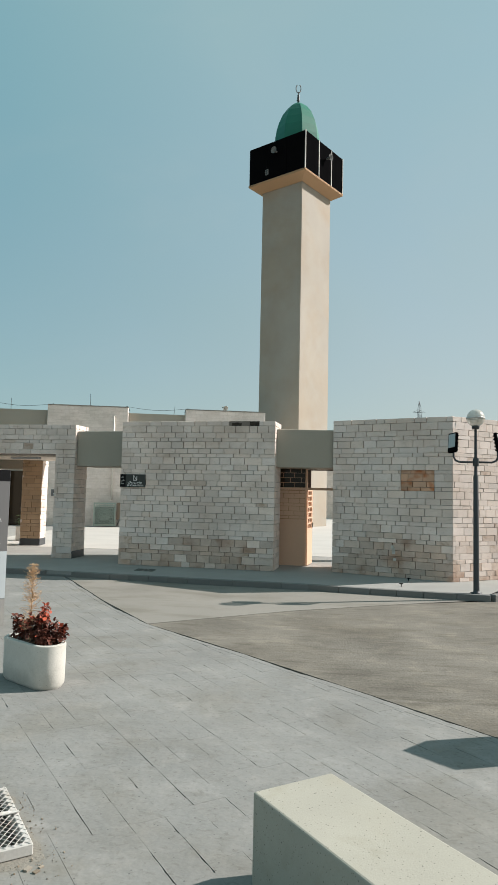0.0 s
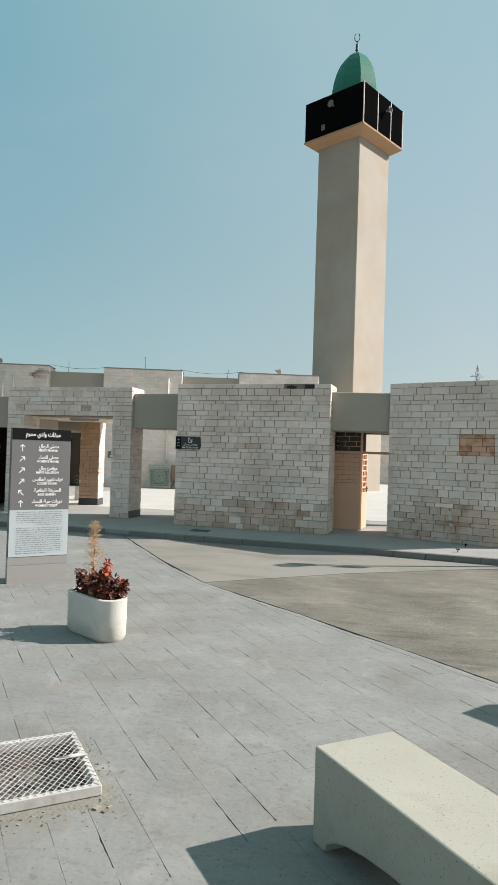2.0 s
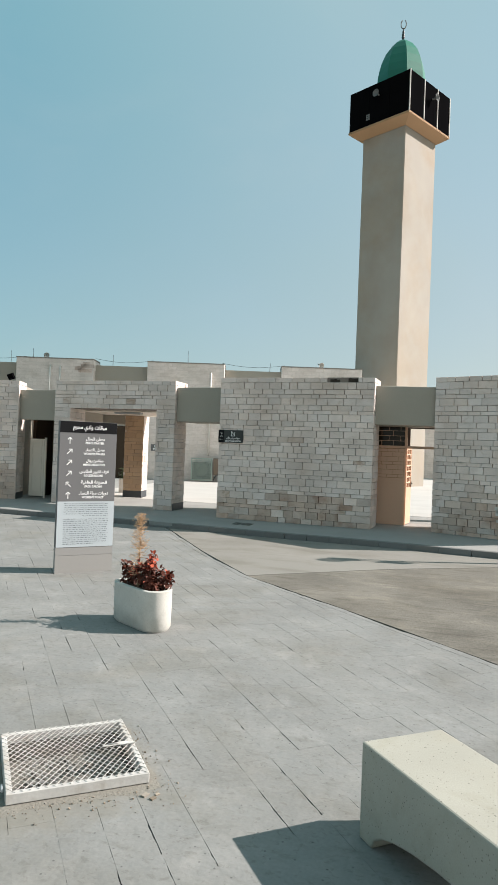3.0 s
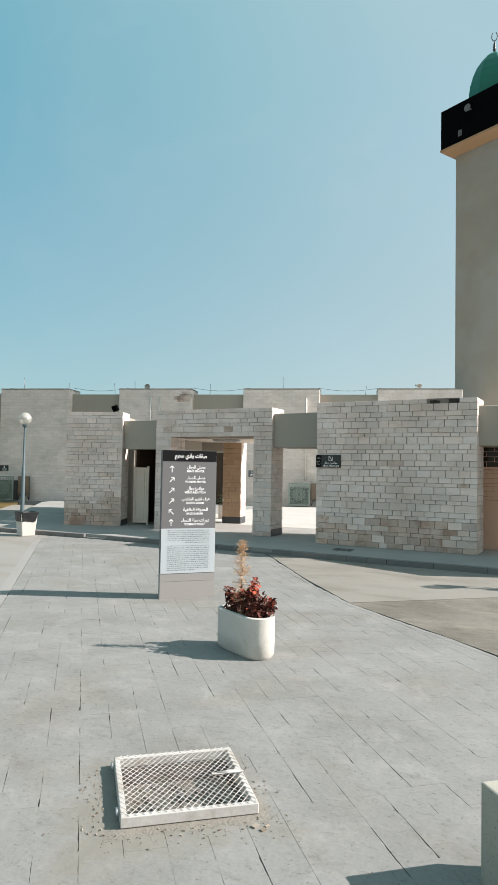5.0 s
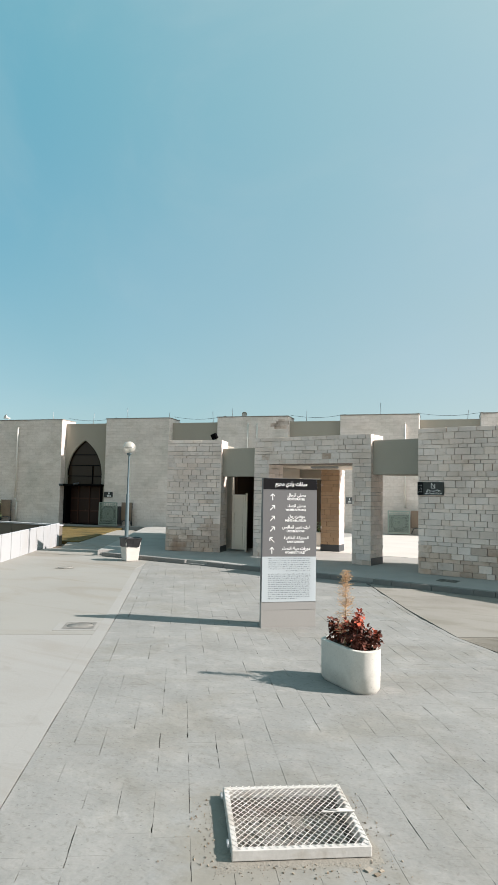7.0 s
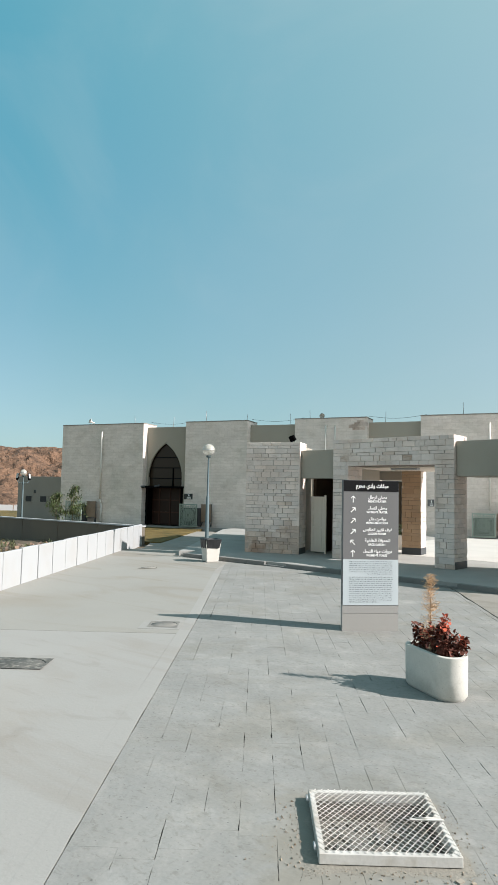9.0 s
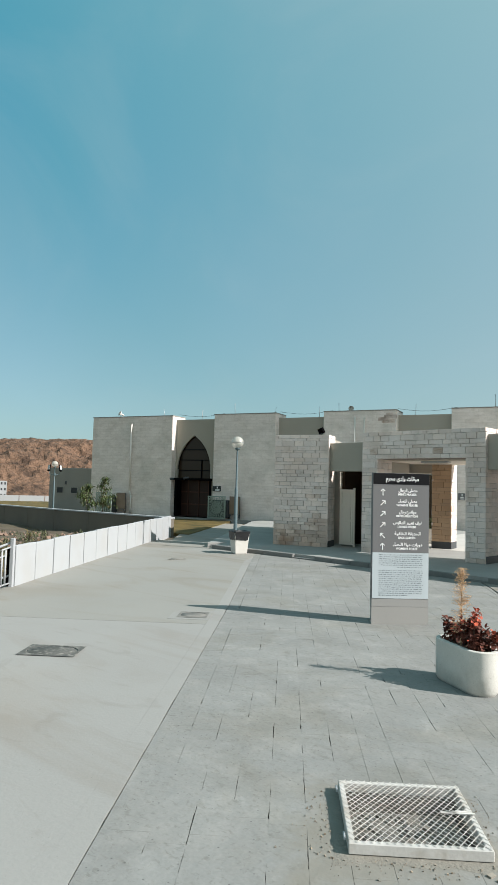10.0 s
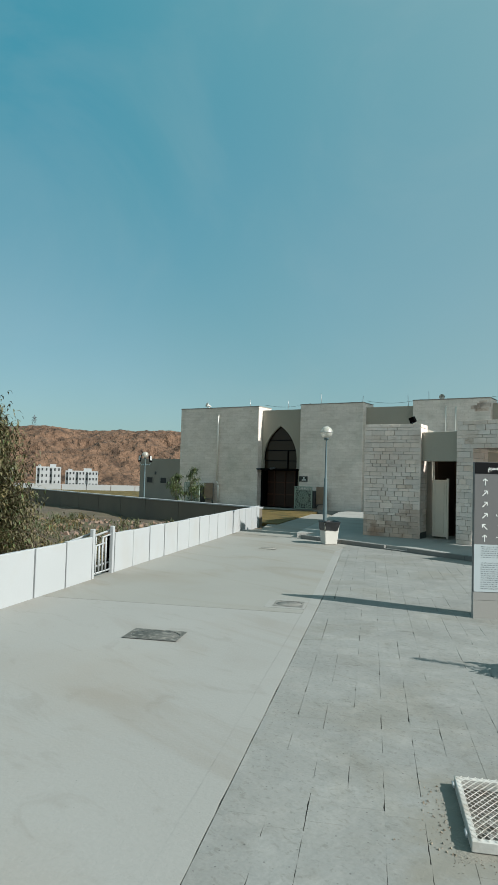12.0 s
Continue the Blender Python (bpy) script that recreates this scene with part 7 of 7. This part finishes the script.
# dust and grit round the pit cover
def sand_film(mat, m):
    """A thin ragged film of brown sand trodden out round the pit, m being the pit's place."""
    nt = mat.node_tree
    geo = nt.nodes.new("ShaderNodeNewGeometry")
    lay = nt.nodes.new("ShaderNodeMapping")
    lay.vector_type = "TEXTURE"
    lay.inputs["Location"].default_value = m.to_translation()
    lay.inputs["Rotation"].default_value = m.to_euler()
    nt.links.new(geo.outputs["Position"], lay.inputs["Vector"])
    xyz = nt.nodes.new("ShaderNodeSeparateXYZ")
    nt.links.new(lay.outputs[0], xyz.inputs[0])

    def calc(op, a, b=0.0):
        n = nt.nodes.new("ShaderNodeMath")
        n.operation = op
        for k, v in enumerate((a, b)):
            if isinstance(v, float):
                n.inputs[k].default_value = v
            else:
                nt.links.new(v, n.inputs[k])
        return n.outputs[0]

    cloud = nt.nodes.new("ShaderNodeTexNoise")
    cloud.inputs["Scale"].default_value = 5.0
    cloud.inputs["Detail"].default_value = 9.0
    cloud.inputs["Roughness"].default_value = 0.7
    nt.links.new(geo.outputs["Position"], cloud.inputs["Vector"])
    reach = calc("MAXIMUM", calc("ABSOLUTE", xyz.outputs[0]), calc("ABSOLUTE", xyz.outputs[1]))
    lean = calc("MULTIPLY", calc("ADD", xyz.outputs[0], xyz.outputs[1]), 0.16)
    reach = calc("ADD", calc("ADD", reach, lean), calc("MULTIPLY", calc("SUBTRACT", cloud.outputs["Fac"], 0.5), 0.55))
    ramp = nt.nodes.new("ShaderNodeMapRange")
    ramp.inputs["From Min"].default_value, ramp.inputs["From Max"].default_value = 0.36, 0.55
    ramp.inputs["To Min"].default_value, ramp.inputs["To Max"].default_value = 0.8, 0.0
    nt.links.new(reach, ramp.inputs["Value"])
    bsdf = nt.nodes["Principled BSDF"]
    mix = nt.nodes.new("ShaderNodeMix")
    mix.data_type = "RGBA"
    nt.links.new(ramp.outputs[0], mix.inputs["Factor"])
    nt.links.new(bsdf.inputs["Base Color"].links[0].from_socket, mix.inputs["A"])
    mix.inputs["B"].default_value = (0.207, 0.194, 0.162, 1)
    nt.links.new(mix.outputs["Result"], bsdf.inputs["Base Color"])


sand_film(PAVER, pose(*plaza(GU, GV), 0, 0, PLAZA_YAW))
SAND = material("pale_dust", (0.212, 0.198, 0.168), var=0.25, coarse=6, fine=60, bump=0.6, bump_scale=60)
rg = random.Random(9)
bm = bmesh.new()
gx, gy, _ = plaza(GU, GV)
n = 56
ring_in, ring_out = [], []
for k in range(n):
    a = 2 * math.pi * k / n
    c, d = math.cos(a), math.sin(a)
    f = 1 / max(abs(c), abs(d))
    near = 0.015 + 0.03 * noise.noise(Vector((c * 2, d * 2, 1))) + (0.045 if d < -0.3 else 0.0) + rg.uniform(-0.02, 0.02)
    ring_in.append(bm.verts.new((c * f * 0.33, d * f * 0.33, 0.0045)))
    ring_out.append(bm.verts.new((c * f * (0.355 + near), d * f * (0.355 + near), 0.0006)))
for k in range(n):
    bm.faces.new([ring_in[k], ring_out[k], ring_out[(k + 1) % n], ring_in[(k + 1) % n]])
thing("dust", pose(gx, gy, 0, 0, 0, PLAZA_YAW), "pale dust swept against the pit cover", "dust", kind="stuff", bm=bm, mat=SAND)
bm = bmesh.new()
for k in range(330):
    side = rg.choice((0, 0, 0, 1, 2, 2))
    if side == 0:
        x, y = rg.uniform(-0.45, 0.5), -0.37 - abs(rg.gauss(0, 0.08))
    elif side == 1:
        x, y = 0.37 + abs(rg.gauss(0, 0.06)), rg.uniform(-0.4, 0.35)
    else:
        x, y = -0.42 - abs(rg.gauss(0, 0.08)), rg.uniform(-0.4, 0.35)
    s = rg.choice((0.0015, 0.002, 0.002, 0.003, 0.003, 0.005))
    m = Matrix.Translation((x, y, s * 0.5)) @ Euler((rg.uniform(0, 3), rg.uniform(0, 3), rg.uniform(0, 3))).to_matrix().to_4x4()
    box(bm, -s, s, -s * 0.8, s * 0.8, -s * 0.6, s * 0.6, m)
for s, x, y in ((0.02, 0.30, -0.45), (0.016, 0.33, -0.49), (0.012, 0.36, -0.46)):
    box(bm, -s, s, -s * 0.6, s * 0.6, 0, s * 0.4, pose(x, y, 0, 5, 3, s * 1900))
thing("grit", pose(gx, gy, 0, 0, 0, PLAZA_YAW), "grit and mortar crumbs beside the pit cover", "grit", kind="stuff", bm=bm,
      mat=material("grit", (0.24, 0.21, 0.17), var=0.3, island=0.4, bump=0.2))


# ---------------------------------------------------------------- stone facing
def weathered(seed, foot, spread=0.3, bands=()):
    """Picks plain, warm or stained stone: stains gather at the foot and in the bands (x0, x1, z0, z1)."""
    def style(x, z):
        w = noise.noise(Vector((x * 2.3, z * 4.0, seed + 3)))
        for x0, x1, z0, z1 in bands:
            if x0 + 0.3 * w <= x <= x1 - 0.3 * w and z0 + 0.09 * w <= z <= z1 + 0.12 * w:
                return STONE_STAINED if w > -0.32 else STONE_WARM
        v = noise.noise(Vector((x * 0.9, z * 1.7, seed))) + 0.9 * noise.noise(Vector((x * 5.1, z * 6.3, seed + 9)))
        if z < foot * 0.85 + spread * 0.8 * v:
            return STONE_STAINED
        if z < foot * 1.5 + spread * 1.3 * v or v > 0.8:
            return STONE_WARM
        return STONE
    return style


stone_face(wall_m, L_WM, 0.0, WALL_H, 11, Matrix.Translation((0, SIDE, 0)), style=weathered(3.0, 0.22, 0.6, [(1.1, 2.9, 0.30, 0.66), (0.2, 0.9, 0.22, 0.40)]), hs=COURSES, holes=[(2.44, 3.1, WALL_H - 0.12, WALL_H + 1)])
stone_face(wall_l, L_WL, 0.0, WALL_H, 12, Matrix.Translation((0, SIDE, 0)), style=weathered(7.0, 0.52, 0.22), hs=courses(WALL_H, 12))
stone_face(wall_p, L_WP, 0.0, WALL_H, 13, Matrix.Translation((0, SIDE, 0)), style=weathered(9.0, 0.15, 0.4), hs=COURSES, holes=[(PO[0], PO[1], -1, PO[2])])
tops = [sum(EAST_COURSES[:k + 1]) for k in range(len(EAST_COURSES))]
rust_rows = [k for k in range(1, len(EAST_COURSES)) if 1.70 < tops[k] - EAST_COURSES[k] / 2 < 2.17]
rust_z0, rust_z1 = tops[rust_rows[0] - 1], tops[rust_rows[-1]]
stone_face(wall_r, L_WR, 0.0, EAST_H, 14, Matrix.Translation((0, SIDE, 0)), style=weathered(5.0, 0.36, 0.7, [(0.55, 2.3, 0.10, 0.72)]), hs=EAST_COURSES, holes=[(1.47, 2.14, rust_z0, rust_z1)])
stone_face(wall_r, 0.67, rust_z0, rust_z1 - rust_z0, 44, Matrix.Translation((1.47, SIDE + 0.004, 0)), style=lambda x, z: STONE_RUST, hs=[EAST_COURSES[k] for k in rust_rows], joint=0.008)
bm = bmesh.new()
rp = random.Random(8)
for k in range(5):
    x, z = 1.33 + rp.uniform(-0.05, 0.05), 0.44 + rp.uniform(-0.06, 0.07)
    box(bm, x, x + rp.uniform(0.05, 0.1), -0.006, 0.01, z, z + rp.uniform(0.03, 0.08), Matrix.Rotation(radians(rp.uniform(-3, 3)), 4, "Y"))
thing("wall_patch", along(*WR, z=FLOOR_Z)[0], "small white mortar patch on the stone wall", "patch", kind="structure", bm=bm, mat=WHITE_CONCRETE)
stone_face(wall_r2, 2.5, 0.0, EAST_H, 15, Matrix.Translation((0, SIDE, 0)), style=weathered(8.0, 0.4, 0.8), hs=EAST_COURSES)

# broken bed where the cap stones of the middle wall are lost
bm = bmesh.new()
rb = random.Random(41)
x = 2.45
while x < 3.07:
    w = rb.uniform(0.03, 0.09)
    top = WALL_H - rb.uniform(0.012, 0.05)
    box(bm, x, min(x + w, 3.09), -0.012 - rb.uniform(0, 0.03) + SIDE, 0.3, WALL_H - 0.118, top)
    x += w * 0.97
part("broken_bed", bm, material("dark_old_mortar", (0.045, 0.036, 0.028), var=0.6, coarse=12, fine=60, bump=0.9, bump_scale=40), wall_m, "dark broken mortar where cap stones are lost")


def end_face(wall_ob, s, seed, depth=THICK):
    """Stones on the right-hand end of a wall."""
    m = Matrix.Translation((s - SIDE, 0.004, 0)) @ Matrix.Rotation(radians(90), 4, "Z")
    stone_face(wall_ob, depth, 0.0, WALL_H, seed, m, hs=COURSES)


end_face(wall_m, L_WM, 21, THICK + 0.05)
end_face(wall_p, L_WP, 22)
end_face(wall_l, L_WL, 23)


def left_face(wall_ob, s, seed, height, depth=THICK):
    """Stones on a face that looks along -x."""
    m = Matrix.Translation((s + SIDE, depth, 0)) @ Matrix.Rotation(radians(-90), 4, "Z")
    stone_face(wall_ob, depth, 0.0, height, seed, m, hs=courses(height, seed))


# pillar fronts: shade with warm bounced light is put into the stone colour
STONE_BOUNCE = material("limestone_bounce_tan", (0.50, 0.345, 0.225), island=0.08, var=0.12, fine=55, coarse=2.2, bump=0.5, bump_scale=38)
left_face(wall_p, PO[1], 24, PO[2])
mm = Matrix.Translation((PO[0] - SIDE, 0.004, 0)) @ Matrix.Rotation(radians(90), 4, "Z")
stone_face(wall_p, THICK, 0.0, PO[2], 25, mm, hs=courses(PO[2], 25))
for k, pl_ in enumerate(PILLARS):
    h = PO[2] - 0.23
    hs = courses(h, 30 + k)
    stone_face(pl_, 0.56, 0.2, h, 31 + k, Matrix.Translation((0, SIDE, 0)), hs=hs, style=lambda x, z: STONE_BOUNCE)
    stone_face(pl_, 0.60, 0.2, h, 33 + k, Matrix.Translation((0.56 - SIDE, 0, 0)) @ Matrix.Rotation(radians(90), 4, "Z"), hs=hs)
    stone_face(pl_, 0.60, 0.2, h, 35 + k, Matrix.Translation((SIDE, 0.60, 0)) @ Matrix.Rotation(radians(-90), 4, "Z"), hs=hs)
